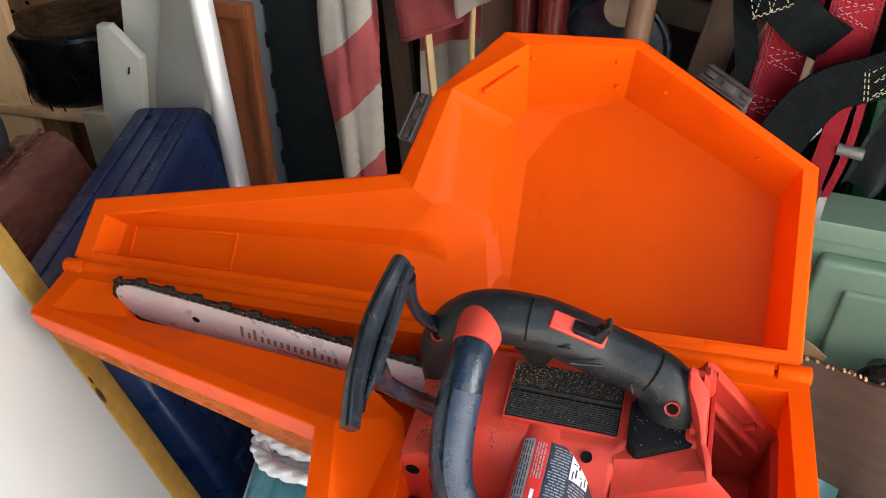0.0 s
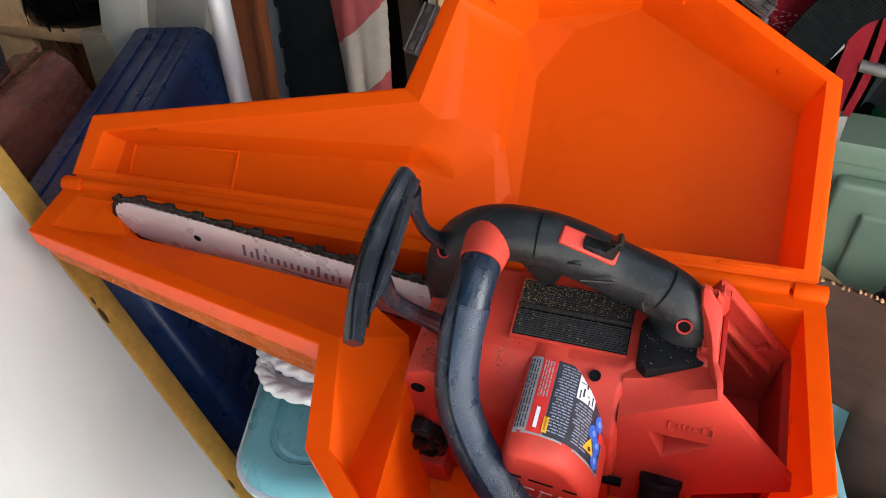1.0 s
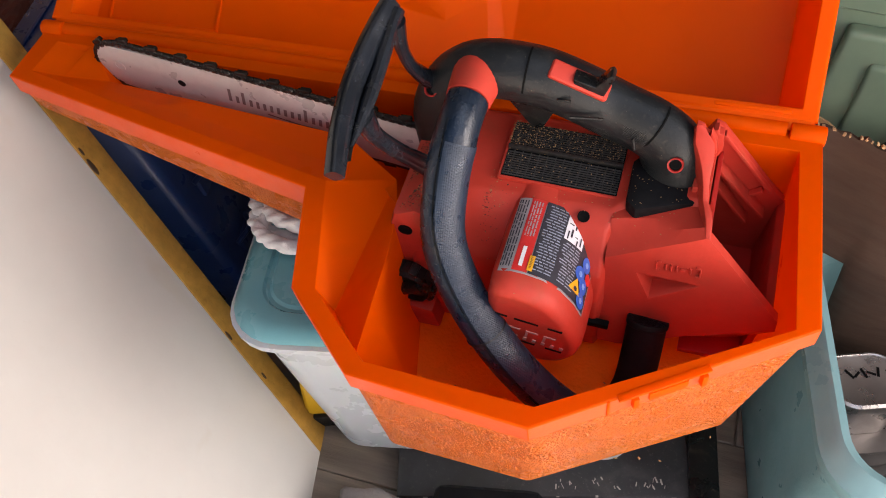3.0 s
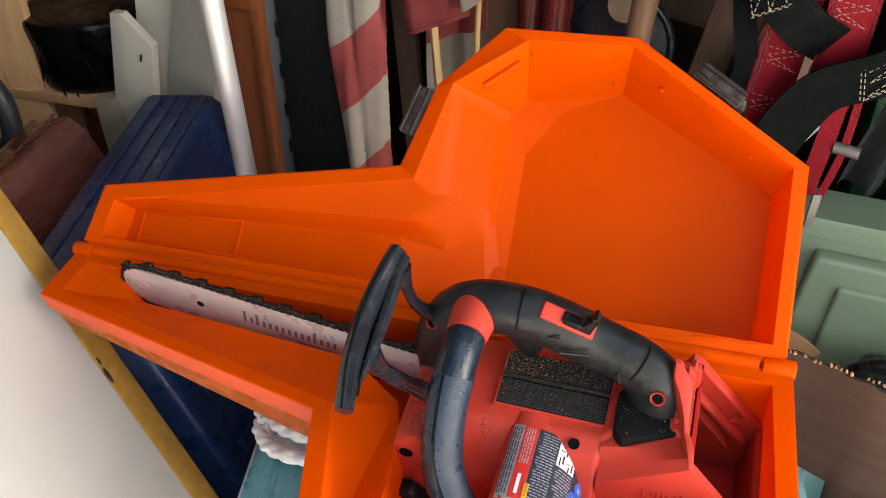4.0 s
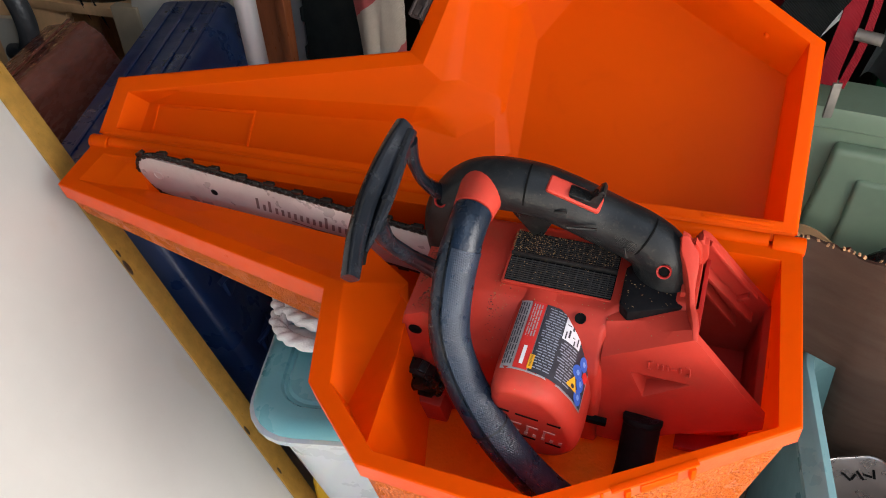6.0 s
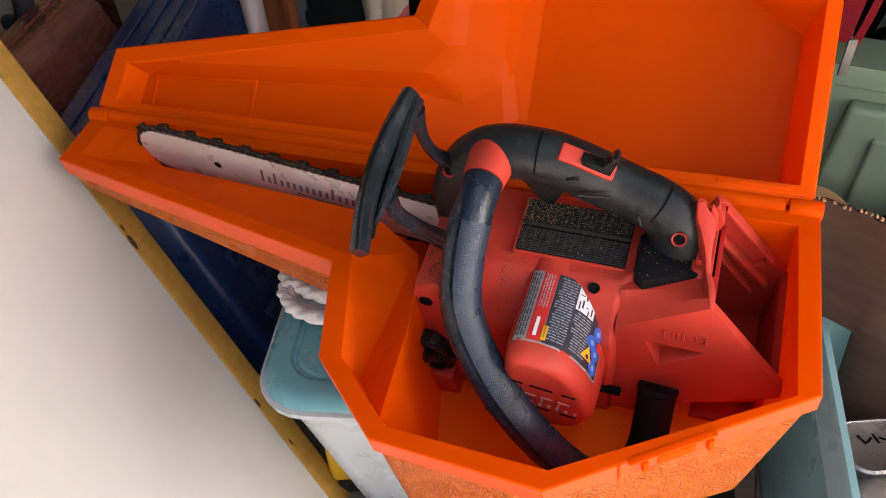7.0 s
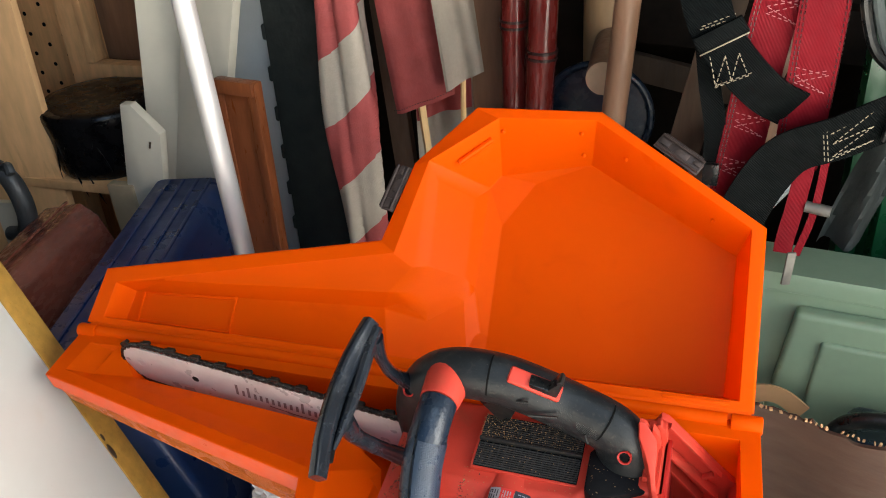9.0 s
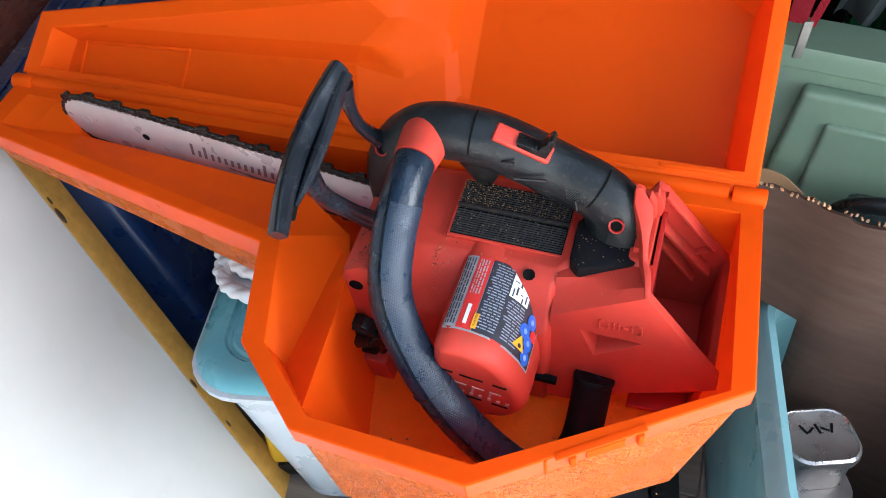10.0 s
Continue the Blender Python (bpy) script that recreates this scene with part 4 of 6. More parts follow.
    part("tray", loft([loop_at(cx, cy, 0.066, 0.060, 0.020, tyaw, z), loop_at(cx, cy, 0.073, 0.068, 0.022, tyaw, z + 0.010), loop_at(cx, cy, 0.080, 0.078, 0.025, tyaw, z + 0.0105), loop_at(cx, cy, 0.082, 0.080, 0.026, tyaw, z + 0.0125), loop_at(cx, cy, 0.080, 0.078, 0.025, tyaw, z + 0.0145), loop_at(cx, cy, 0.075, 0.070, 0.022, tyaw, z + 0.0148)]), TIN, tray, smooth=40)
crate = thing("tin_box", (0.515, -0.03, 0.012), "large plain tin box at the bottom of a tote", "tin box")
part("box", loft([loop_at(0.515, -0.03, 0.07, 0.080, 0.02, tyaw, 0.012), loop_at(0.515, -0.03, 0.078, 0.090, 0.022, tyaw, 0.118), loop_at(0.515, -0.03, 0.082, 0.096, 0.024, tyaw, 0.120), loop_at(0.515, -0.03, 0.082, 0.096, 0.024, tyaw, 0.1295)]), TIN, crate, smooth=40)
tin = thing("tin_box", (tcx, tcy, 0.178), "silver tin box with dark marker scrawl on its lid", "tin box")
part("box", loft([loop_at(tcx, tcy, 0.070, 0.058, 0.02, tyaw, 0.1775), loop_at(tcx, tcy, 0.073, 0.062, 0.021, tyaw, 0.224)]), TIN, tin, smooth=40)
lidt = part("lid", loft([loop_at(tcx, tcy, 0.078, 0.068, 0.023, tyaw, 0.222), loop_at(tcx, tcy, 0.080, 0.070, 0.024, tyaw, 0.228), loop_at(tcx, tcy, 0.078, 0.068, 0.023, tyaw, 0.234), loop_at(tcx, tcy, 0.073, 0.062, 0.021, tyaw, 0.236), loop_at(tcx, tcy, 0.070, 0.058, 0.020, tyaw, 0.2345)]), TIN, tin, smooth=40)
tinp = Matrix.Translation((tcx, tcy, 0.0)) @ pose(0, 0, 0, 0, 0, 22)
for k in range(5):
    part("marker_bar", box((0.0026, 0.012 - 0.003 * (k % 2), 0.0006), tinp @ pose(-0.014 + 0.0075 * k, 0.008 - 0.001 * (k % 2), 0.2349, 0, 0, (25, -50, 10, 60, -20)[k]), 0), DARK_HOLE, lidt, smooth=0)

# ---- white slab leaning in front, with its yellow wooden edging ----
k0 = Vector((-0.105, -0.120, 0.0))
along = Vector((-0.24, 0.065, 0.35)).normalized()
side0 = Vector((0.024, -0.099, 0.0))
side1 = (side0 - along * side0.dot(along)).normalized()
normal = side1.cross(along)
if normal.z < 0:
    normal = -normal
FRAME = Matrix((along, side1, normal)).transposed().to_4x4()
FRAME.translation = k0
slab = thing("door_slab", tuple(FRAME @ Vector((0.5, 0.2, -0.04))), "cream painted door slab with a yellow varnished wooden edge, leaning at a slant", "door slab")


def slab_poly(s0, s1):
    """Places on the slab's face between two distances from its edge; its low end lies on the floor."""
    foot = [(-(s * side1.z) / along.z, s) for s in (s0, s1)]
    return [foot[0], foot[1], (1.25, s1), (1.25, s0)]


face = prism(slab_poly(0.0, 0.62), "z", -0.034, 0.0, 0.0012)
face.transform(FRAME)
part("face", face, WHITE_PAINT, slab)
lip = prism(slab_poly(-0.036, -0.0005), "z", -0.034, 0.001, 0.002)
lip.transform(FRAME)
edge_ob = part("wooden_edge", lip, YELLOW_WOOD, slab, "yellow varnished wooden edge with dark knots")
for s, o, r in ((0.45, -0.003, 0.006), (0.20, -0.002, 0.004), (0.13, -0.006, 0.003), (0.47, -0.004, 0.003), (0.85, -0.006, 0.004)):
    knot = lathe([(r, 0), (r * 0.9, 0.0006), (r * 0.2, 0.0007)], pose(0, 0, 0), 12)
    knot.transform(FRAME @ pose(s, o, 0.0012) @ Matrix.Diagonal((1.8, 0.6, 1, 1)))
    part("knot", knot, KNOT, edge_ob)
cable = tube(smooth_path([FRAME @ Vector(q) for q in ((0.33, 0.42, 0.004), (0.24, 0.40, 0.005), (0.17, 0.41, 0.004), (0.12, 0.45, 0.004), (0.08, 0.52, 0.004))], 6), 0.0018, 8)
solid("thin_cable", cable, BLACK_PLASTIC, "thin dark cable lying on the slab", "cable")

# ---- dark wooden box and iron bracket at the far end ----
mb = pose(-0.690, 0.22, 0.0, 0, 0, 12)
chest = thing("wooden_chest", (-0.690, 0.22, 0.0), "dark reddish lacquered wooden chest with a sloping top", "chest")
prof = [(-0.075, 0.0), (-0.075, 0.40), (-0.035, 0.452), (0.030, 0.462), (0.055, 0.44), (0.075, 0.385), (0.075, 0.0)]
cb = prism(prof, "y", -0.17, 0.13, 0.006, segs=3)
cb.transform(mb)
part("body", cb, MAHOGANY, chest)
ln = box((0.006, 0.30, 0.004), mb @ pose(0.005, -0.02, 0.462, 0, -9, 0), 0.0015)
part("moulding", ln, MAHOGANY, chest)
board("white_offcut", (0.06, 0.012, 0.46), pose(-0.815, 0.335, 0.23, 0, 0, 10), WHITE_BOARD, "narrow white painted offcut behind an iron bracket", "offcut")
iron = thing("iron_bracket", (-0.79, 0.30, 0.44), "curved black cast iron bracket", "bracket")
part("scroll", tube(smooth_path([(-0.83, 0.30, 0.535), (-0.795, 0.30, 0.545), (-0.765, 0.30, 0.528), (-0.752, 0.30, 0.495), (-0.752, 0.30, 0.455), (-0.768, 0.30, 0.425), (-0.80, 0.30, 0.42)], 6), [0.012 + 0.004 * math.sin(k * 0.087) for k in range(37)], 14), IRON, iron, smooth=60)
part("leaf", tube(smooth_path([(-0.772, 0.30, 0.535), (-0.752, 0.295, 0.548), (-0.744, 0.29, 0.538)], 5), [0.008] * 11, 10), IRON, iron)

# ---- rope on the teal lid ----
rope = thing("coiled_rope", (-0.135, -0.055, 0.300), "thick white twisted rope in loose coils", "rope")


def rope_turn(pts, r=0.0080):
    p = smooth_path([(x - 0.048, y + 0.022, z) for x, y, z in pts], 16)
    ln = sum((b - a).length for a, b in zip(p, p[1:]))
    part("turn", tube(p, r, 18, wobble=lambda u, a: 0.82 + 0.34 * abs(math.cos(1.5 * a - u * ln / 0.0072))), ROPE, rope, smooth=60)


for k, (dx, dy, dz) in enumerate(((0.0, 0.0, 0.0), (0.018, -0.020, 0.010), (-0.004, 0.016, 0.012), (0.022, 0.002, 0.022))):
    rope_turn([(0.030 + dx, -0.010 + dy, 0.300 + dz), (-0.045 + dx, 0.004 + dy, 0.304 + dz), (-0.100 + dx, 0.000 + dy, 0.305 + dz), (-0.136 + dx, -0.020 + dy, 0.302 + dz), (-0.134 + dx, -0.046 + dy, 0.302 + dz), (-0.096 + dx, -0.058 + dy, 0.304 + dz), (-0.020 + dx, -0.050 + dy, 0.302 + dz)])
for k in range(2):
    rope_turn([(-0.410 + 0.014 * k, 0.215 + 0.012 * k, 0.365), (-0.385 + 0.014 * k, 0.150 + 0.010 * k, 0.312 + 0.006 * k), (-0.340 + 0.012 * k, 0.110 + 0.010 * k, 0.306 + 0.008 * k), (-0.295, 0.080 + 0.014 * k, 0.318 + 0.006 * k), (-0.240, 0.065 + 0.014 * k, 0.320), (-0.160, 0.060, 0.316)])
rope_turn([(-0.150, 0.070, 0.300), (-0.110, 0.045, 0.312), (-0.070, 0.030, 0.330), (-0.030, 0.020, 0.318)])
for k in range(2):
    rope_turn([(-0.06 + 0.01 * k, 0.06 + 0.008 * k, 0.31), (-0.055, 0.17, 0.40 + 0.01 * k), (-0.045 + 0.006 * k, 0.215 + 0.012 * k, 0.500 + 0.012 * k), (-0.03, 0.25, 0.512 + 0.010 * k), (-0.02, 0.28, 0.48)])

# ---- low clutter on the floor ----
low = pose(0.172, -0.055, 0.011, 0, 0, 16.5)
slat = thing("painted_board", (0.172, -0.055, 0.0), "black painted board with pale paint drips on the floor", "board")
part("board", box((0.36, 0.11, 0.020), low, 0.002), BLACK_BOARD, slat)
rnd = random.Random(11)
for k in range(26):
    c, w = ((0.02, 0.010), (0.065, 0.012), (0.125, 0.010), (0.135, 0.006))[k % 4]
    part("paint_drip", box((rnd.uniform(0.0006, 0.0018), rnd.uniform(0.002, 0.008), 0.0006), low @ pose(c + rnd.gauss(0, w), rnd.uniform(-0.045, -0.030), 0.0102, 0, 0, rnd.uniform(-35, 35)), 0), PAINT_DRIP, slat, smooth=0)
for k in range(9):
    part("paint_drip", box((rnd.uniform(0.003, 0.012), rnd.uniform(0.001, 0.0025), 0.0012), low @ pose(rnd.uniform(-0.17, 0.16), -0.0545, rnd.uniform(0.004, 0.0098), 0, 0, 0), 0), PAINT_DRIP, slat, smooth=0)
yel = thing("yellow_tool_case", (-0.125, 0.0, 0.0), "yellow plastic tool with a black foot", "tool")
part("shell", box((0.07, 0.09, 0.075), pose(-0.118, -0.035, 0.060, 0, 0, 20), 0.012, 3), YELLOW_PL, yel)
part("foot", box((0.075, 0.095, 0.022), pose(-0.118, -0.035, 0.012, 0, 0, 20), 0.004), BLACK_PLASTIC, yel)
gl = bmesh.new()
bmesh.ops.create_icosphere(gl, subdivisions=4, radius=1)
for v in gl.verts:
    c = v.co.copy()
    n1 = noise.noise(c * 1.7) * 0.35 + noise.noise(c * 4.1) * 0.14
    v.co = Vector((0.0 + 0.062 * c.x * (1 + n1), -0.205 + 0.040 * c.y * (1 + n1), max(0.0, 0.022 + 0.028 * c.z * (1 + n1))))
solid("work_glove", gl, GLOVE, "crumpled grey work glove on the floor", "glove", smooth=70)
shoe = thing("black_tool_bag", (0.16, -0.20, 0.0), "black tool bag lying on the floor", "bag")
part("body", box((0.13, 0.10, 0.07), pose(0.135, -0.185, 0.035, 0, 0, 12), 0.018, 3), STUB_BLACK, shoe)
part("pocket", box((0.06, 0.04, 0.055), pose(0.205, -0.195, 0.028, 0, 0, 30), 0.010, 3), BLACK_PLASTIC, shoe)
cup = thing("plastic_tub", (0.265, -0.155, 0.0), "small white plastic tub on the floor", "tub")
part("tub", loft([loop_at(0.265, -0.165, 0.06, 0.05, 0.012, 0.2, 0.0), loop_at(0.265, -0.165, 0.072, 0.06, 0.014, 0.2, 0.05), loop_at(0.265, -0.165, 0.078, 0.066, 0.014, 0.2, 0.05), loop_at(0.265, -0.165, 0.066, 0.054, 0.012, 0.2, 0.047), loop_at(0.265, -0.165, 0.056, 0.046, 0.01, 0.2, 0.004)]), PALE_PL, cup)
board("dark_trim", (0.035, 0.30, 0.03), pose(0.368, -0.055, 0.015, 0, 0, 8), BLACK_PLASTIC, "black rubber strip between a bin and a tote", "strip")
# ---- the chainsaw case, in its own frame: x along the hinge, y back, z up from the rim ----
CASE = Matrix(((0.9996, -0.0052, -0.0274, 0.0), (-0.0007, 0.9774, -0.2115, 0.0), (0.0279, 0.2114, 0.977, 0.52), (0, 0, 0, 1)))
LID = CASE @ pose(0, 0, 0.004, 31, 0, 0)


def shell(points, faces):
    bm = bmesh.new()
    v = {k: bm.verts.new(p) for k, p in points.items()}
    for f in faces:
        bm.faces.new([v[k] for k in f.split()])
    bmesh.ops.recalc_face_normals(bm, faces=bm.faces)
    return bm


def round_loop(bm, points, rings, width, segs=4):
    """Rounds the edges that join neighbouring named points round each closed ring; gives the new edges."""
    at = {}
    for v in bm.verts:
        at[tuple(round(c, 5) for c in v.co)] = v
    edges = []
    for ring in rings:
        names = ring.split()
        for a, b in zip(names, names[1:] + names[:1]):
            va, vb = (at.get(tuple(round(c, 5) for c in points[k])) for k in (a, b))
            e = va and vb and bm.edges.get((va, vb))
            if e:
                edges.append(e)
    new_faces = bmesh.ops.bevel(bm, geom=edges, offset=width, segments=segs, profile=0.5, affect="EDGES", clamp_overlap=True)["faces"]
    return {e for f in new_faces for e in f.edges}


def flat_middles(bm):
    """Keeps the middle of each broad face flat beside its rounded edges."""
    bmesh.ops.inset_individual(bm, faces=[f for f in bm.faces if f.calc_area() > 0.0012], thickness=0.0015, use_even_offset=True)


def case_base():
    case = thing("chainsaw_case", (0.12, -0.14, -0.185), "open orange moulded plastic chainsaw carrying case resting on storage bins", "tool case", m=CASE)
    rim = dict(HL=(-0.389, -0.004), L=(-0.393, -0.070), A=(-0.044, -0.137), B=(-0.018, -0.232), C=(0.050, -0.292), F=(0.191, -0.3005), R=(0.3755, -0.178), HR=(0.364, -0.004))
    p = {k: (x, y, 0.0) for k, (x, y) in rim.items()}
    p |= {k + "l": (x, y, -0.024 if k in ("HL", "L") else (-0.025 if k in ("C", "F", "R") else -0.033)) for k, (x, y) in rim.items()}
    p |= dict(
        HLi=(-0.366, -0.018, 0), Li=(-0.372, -0.060, 0), Ai=(-0.028, -0.127, 0), Bi=(0.002, -0.229, 0), Ci=(0.060, -0.279, 0), Fi=(0.1915, -0.2835, 0), Ri=(0.358, -0.182, 0), HRi=(0.347, -0.020, 0), H1=(-0.325, -0.018, 0), Ni=(-0.02, -0.020, 0),
        Hp=(-0.335, -0.022, -0.006), Lp=(-0.345, -0.052, -0.012),
        G1=(-0.302, -0.0405, -0.023), Wd=(-0.225, -0.071, -0.008), G2=(-0.03, -0.070, -0.010), W2=(-0.03, -0.104, -0.006), Wm=(-0.195, -0.0510, -0.018),
        G1b=(-0.303, -0.040, -0.052), G2b=(-0.03, -0.066, -0.078), H1b=(-0.303, -0.021, -0.052), H2b=(-0.02, -0.022, -0.078),
        V1=(0.006, -0.2245, -0.045), V2=(0.027, -0.105, -0.013), T2=(0.044, -0.180, -0.012), T3=(0.037, -0.132, -0.014), T4=(0.0455, -0.225, -0.014), T5=(0.0480, -0.268, -0.014),
        Fm=(0.05, -0.024, -0.150), Fp=(0.034, -0.11, -0.150), FB=(0.066, -0.240, -0.150), FC=(0.070, -0.264, -0.150), FF=(0.184, -0.268, -0.150), FR=(0.3405, -0.177, -0.150), FH=(0.350, -0.026, -0.150),
    )
    p |= dict(
        HLw=(-0.383, -0.006, -0.026), Lw=(-0.391, -0.0685, -0.024), Aw=(-0.0425, -0.1355, -0.034), Bw=(-0.012, -0.229, -0.036), Cw=(0.053, -0.289, -0.026), Fw=(0.190, -0.2945, -0.026), Rw=(0.370, -0.179, -0.026), HRw=(0.359, -0.006, -0.036),
        HLb=(-0.375, -0.008, -0.050), Lb=(-0.385, -0.067, -0.050), Ab=(-0.041, -0.1325, -0.082), Nb=(-0.03, -0.008, -0.082),
        Af=(-0.010, -0.124, -0.185), Bf=(0.002, -0.220, -0.185), Cf=(0.050, -0.280, -0.185), Ff=(0.180, -0.283, -0.185), Rf=(0.335, -0.190, -0.185), HRf=(0.356, -0.012, -0.185), Nf=(0.0, -0.012, -0.185),
    )
    body = shell(p, [
        "HL L Ll HLl", "L A Al Ll", "A B Bl Al", "B C Cl Bl", "C F Fl Cl", "F R Rl Fl", "R HR HRl Rl", "HR HL HLl HRl",
        "HL L Li HLi", "L A Ai Li", "A B Bi Ai", "B C Ci Bi", "C F Fi Ci", "F R Ri Fi", "R HR HRi Ri", "HR HL HLi H1 Ni HRi",
        "HLi Li Lp Hp", "HLi Hp H1", "Lp Hp H1 G1", "Li Ai W2 Wd Lp", "Lp Wd Wm G1", "Wd W2 G2 Wm", "Wm G2 G1", "G1 H1 H1b G1b", "G1 G2 G2b G1b", "G1b G2b H2b H1b", "H1 Ni H2b H1b",
        "Ai Bi V1 V2", "Bi Ci T5 V1", "V1 V2 T3 T2", "V1 T2 T4", "V1 T4 T5", "Ci FC T5", "T5 FC FB T4", "T4 FB Fp T2", "T2 Fp T3", "Ai V2 G2 W2", "V2 T3 G2", "T3 G2 G2b Fp", "G2b H2b Fm Fp", "Ni HRi FH Fm H2b",
        "Ci Fi FF FC", "Fi Ri FR FF", "Ri HRi FH FR",
        "HLl Ll Lw HLw", "Ll Al Aw Lw", "Al Bl Bw Aw", "Bl Cl Cw Bw", "Cl Fl Fw Cw", "Fl Rl Rw Fw", "Rl HRl HRw Rw", "HRl HLl HLw HRw"])
    # the outer lip is scuffed; its paler colour also holds the outdoor sheen
    for f in list(body.faces)[:8]:
        f.material_index = 1
    soft = round_loop(body, p, ("HL L A B C F R HR", "HLl Ll Al Bl Cl Fl Rl HRl"), 0.0052)
    rounded(body, 0.0042, 3, 14, [e for e in body.edges if e not in soft])
    flat_middles(body)
    body_ob = part("base_shell", body, ORANGE, case, smooth=50, weigh=True)
    body_ob.data.materials.append(ORANGE_SCUFF_SHEEN)
    floor_bm = shell({k: p[k] for k in "Fm Fp FB FC FF FR FH".split()}, ["Fm Fp FB FC FF FR FH"])
    part("base_floor", floor_bm, ORANGE_GRAIN_LIT, case)
    wall = shell({k: p[k] for k in "HLw Lw Aw Bw Cw Fw Rw HRw HLb Lb Ab Nb Af Bf Cf Ff Rf HRf Nf".split()}, [
        "HLw Lw Lb HLb", "Lw Aw Ab Lb", "HLb Lb Ab Nb", "Aw Bw Bf Af Ab", "Bw Cw Cf Bf", "Cw Fw Ff Cf", "Fw Rw Rf Ff", "Rw HRw HRf Rf", "HRw HLw HLb Nb Nf HRf", "Ab Nb Nf Af", "Af Bf Cf Ff Rf HRf Nf"])
    rounded(wall, 0.006, 3, 20)
    part("base_wall", wall, ORANGE_WALL_LIT, case, "grained orange plastic wall", smooth=50, weigh=True)
    # catch for the latch on the front lip
    a, b = Vector((0.191, -0.3005, 0)), Vector((0.3755, -0.178, 0))
    way = (b - a).normalized()
    ang = math.degrees(math.atan2(way.y, way.x))
    for name, s, w, h, dz, out in (("catch_rail", 0.102, 0.070, 0.0035, -0.001, 0.0030), ("catch_tooth", 0.080, 0.0045, 0.015, -0.0125, 0.0042), ("catch_tooth", 0.132, 0.0045, 0.017, -0.0125, 0.0046), ("catch_block", 0.106, 0.030, 0.012, -0.0140, 0.0018), ("catch_rib", 0.060, 0.0025, 0.024, -0.0125, 0.0012)):
        q = a + way * s
        part(name, box((w, out * 2, h), pose(q.x, q.y, q.z + dz, 0, 0, ang), 0.0012), ORANGE, case)
    # hinge: a long barrel with a shorter knuckle at each end
    part("hinge_web", box((0.735, 0.024, 0.010), (-0.012, 0.004, -0.008), 0.002), ORANGE, case)
    part("hinge_barrel", tube([(-0.366, 0, 0.0), (0.335, 0, 0.0)], 0.0068, 20), ORANGE, case)
    for x0, x1 in ((-0.392, -0.368), (0.338, 0.366)):
        part("hinge_knuckle", rounded(tube([(x0, -0.001, -0.001), (x1, -0.001, -0.001)], 0.0085, 20), 0.002, 2, 50), ORANGE, case)
    return case


def case_lid(case):
    out = dict(HL=(-0.385, 0.006), A=(-0.377, 0.073), N=(-0.036, 0.138), K=(-0.014, 0.229), C=(0.047, 0.299), D=(0.184, 0.299), E=(0.356, 0.184), HR=(0.358, 0.006))
    p = {k: (x, y, 0.0) for k, (x, y) in out.items()}
    p |= dict(
        HLi=(-0.362, 0.014, 0), Ai=(-0.358, 0.057, 0), Ni=(-0.018, 0.124, 0), Ki=(0.010, 0.221, 0), Ci=(0.074, 0.286, 0), Di=(0.180, 0.288, 0), Ei=(0.342, 0.181, 0), HRi=(0.344, 0.016, 0), Mi=(0.02, 0.014, 0),
        Fk=(0.052, 0.217, -0.056), Fc=(0.070, 0.2420, -0.062), Fd=(0.170, 0.262, -0.064), Fe=(0.331, 0.172, -0.068), Fh=(0.331, 0.026, -0.068), Fb=(0.062, 0.022, -0.0635), Fn=(0.065, 0.061, -0.0635),
        S1=(0.110, 0.238, -0.068), S2=(0.078, 0.184, -0.068), S3=(0.285, 0.196, -0.068), S5=(0.081, 0.058, -0.068), Sb=(0.082, 0.024, -0.068),
        BH=(-0.352, 0.018, -0.028), Ba=(-0.348, 0.054, -0.028), Bn=(-0.020, 0.0745, -0.033), P2=(0.018, 0.070, -0.036), P3=(0.060, 0.105, -0.050), P6=(-0.017, 0.018, -0.033), Bb=(0.046, 0.018, -0.044), Wl=(-0.30, 0.0675, -0.010), W2=(0.009, 0.110, -0.018), W3=(-0.010, 0.084, -0.014),
        HLo=(-0.382, 0.008, -0.036), Ao=(-0.374, 0.07, -0.036), No=(-0.032, 0.134, -0.078), Ko=(-0.008, 0.224, -0.078), Co=(0.05, 0.290, -0.078), Do=(0.182, 0.290, -0.078), Eo=(0.348, 0.180, -0.078), HRo=(0.35, 0.012, -0.078), Mo=(0.0, 0.010, -0.078),
    )
    lid = shell(p, [
        "HL A Ai HLi", "A N Ni Ai", "N K Ki Ni", "K C Ci Ki", "C D Di Ci", "D E Ei Di", "E HR HRi Ei", "HR HL HLi Mi HRi",
        "HLi Ai Ba BH", "Ai Wl Ba", "Ai Ni W2 W3 Wl", "Wl W3 Bn Ba", "W3 P2 Bn", "Ni Ki W2", "W2 P3 P2 W3", "Ki Fk P3 W2",
        "Ki Ci Fc Fk", "Ci Di Fd Fc", "Di Ei Fe Fd", "Ei HRi Fh Fe", "HRi Mi Bb Fb Sb Fh", "HLi BH P6 Bb Mi",
        "BH Ba Bn P6", "Bn P2 P3 Fn Fb Bb P6",
        "Fk Fc S1 S2", "Fc Fd S1", "Fd S3 S1", "Fd Fe S3", "Fk S2 S5 Fn P3", "Fn S5 Sb Fb", "S1 S3 Fe Fh Sb S5 S2",
        "HL A Ao HLo", "A N No Ao", "N K Ko No", "K C Co Ko", "C D Do Co", "D E Eo Do", "E HR HRo Eo", "HR HL HLo Mo HRo", "HLo Ao No Mo", "No Ko Co Do Eo HRo Mo"])
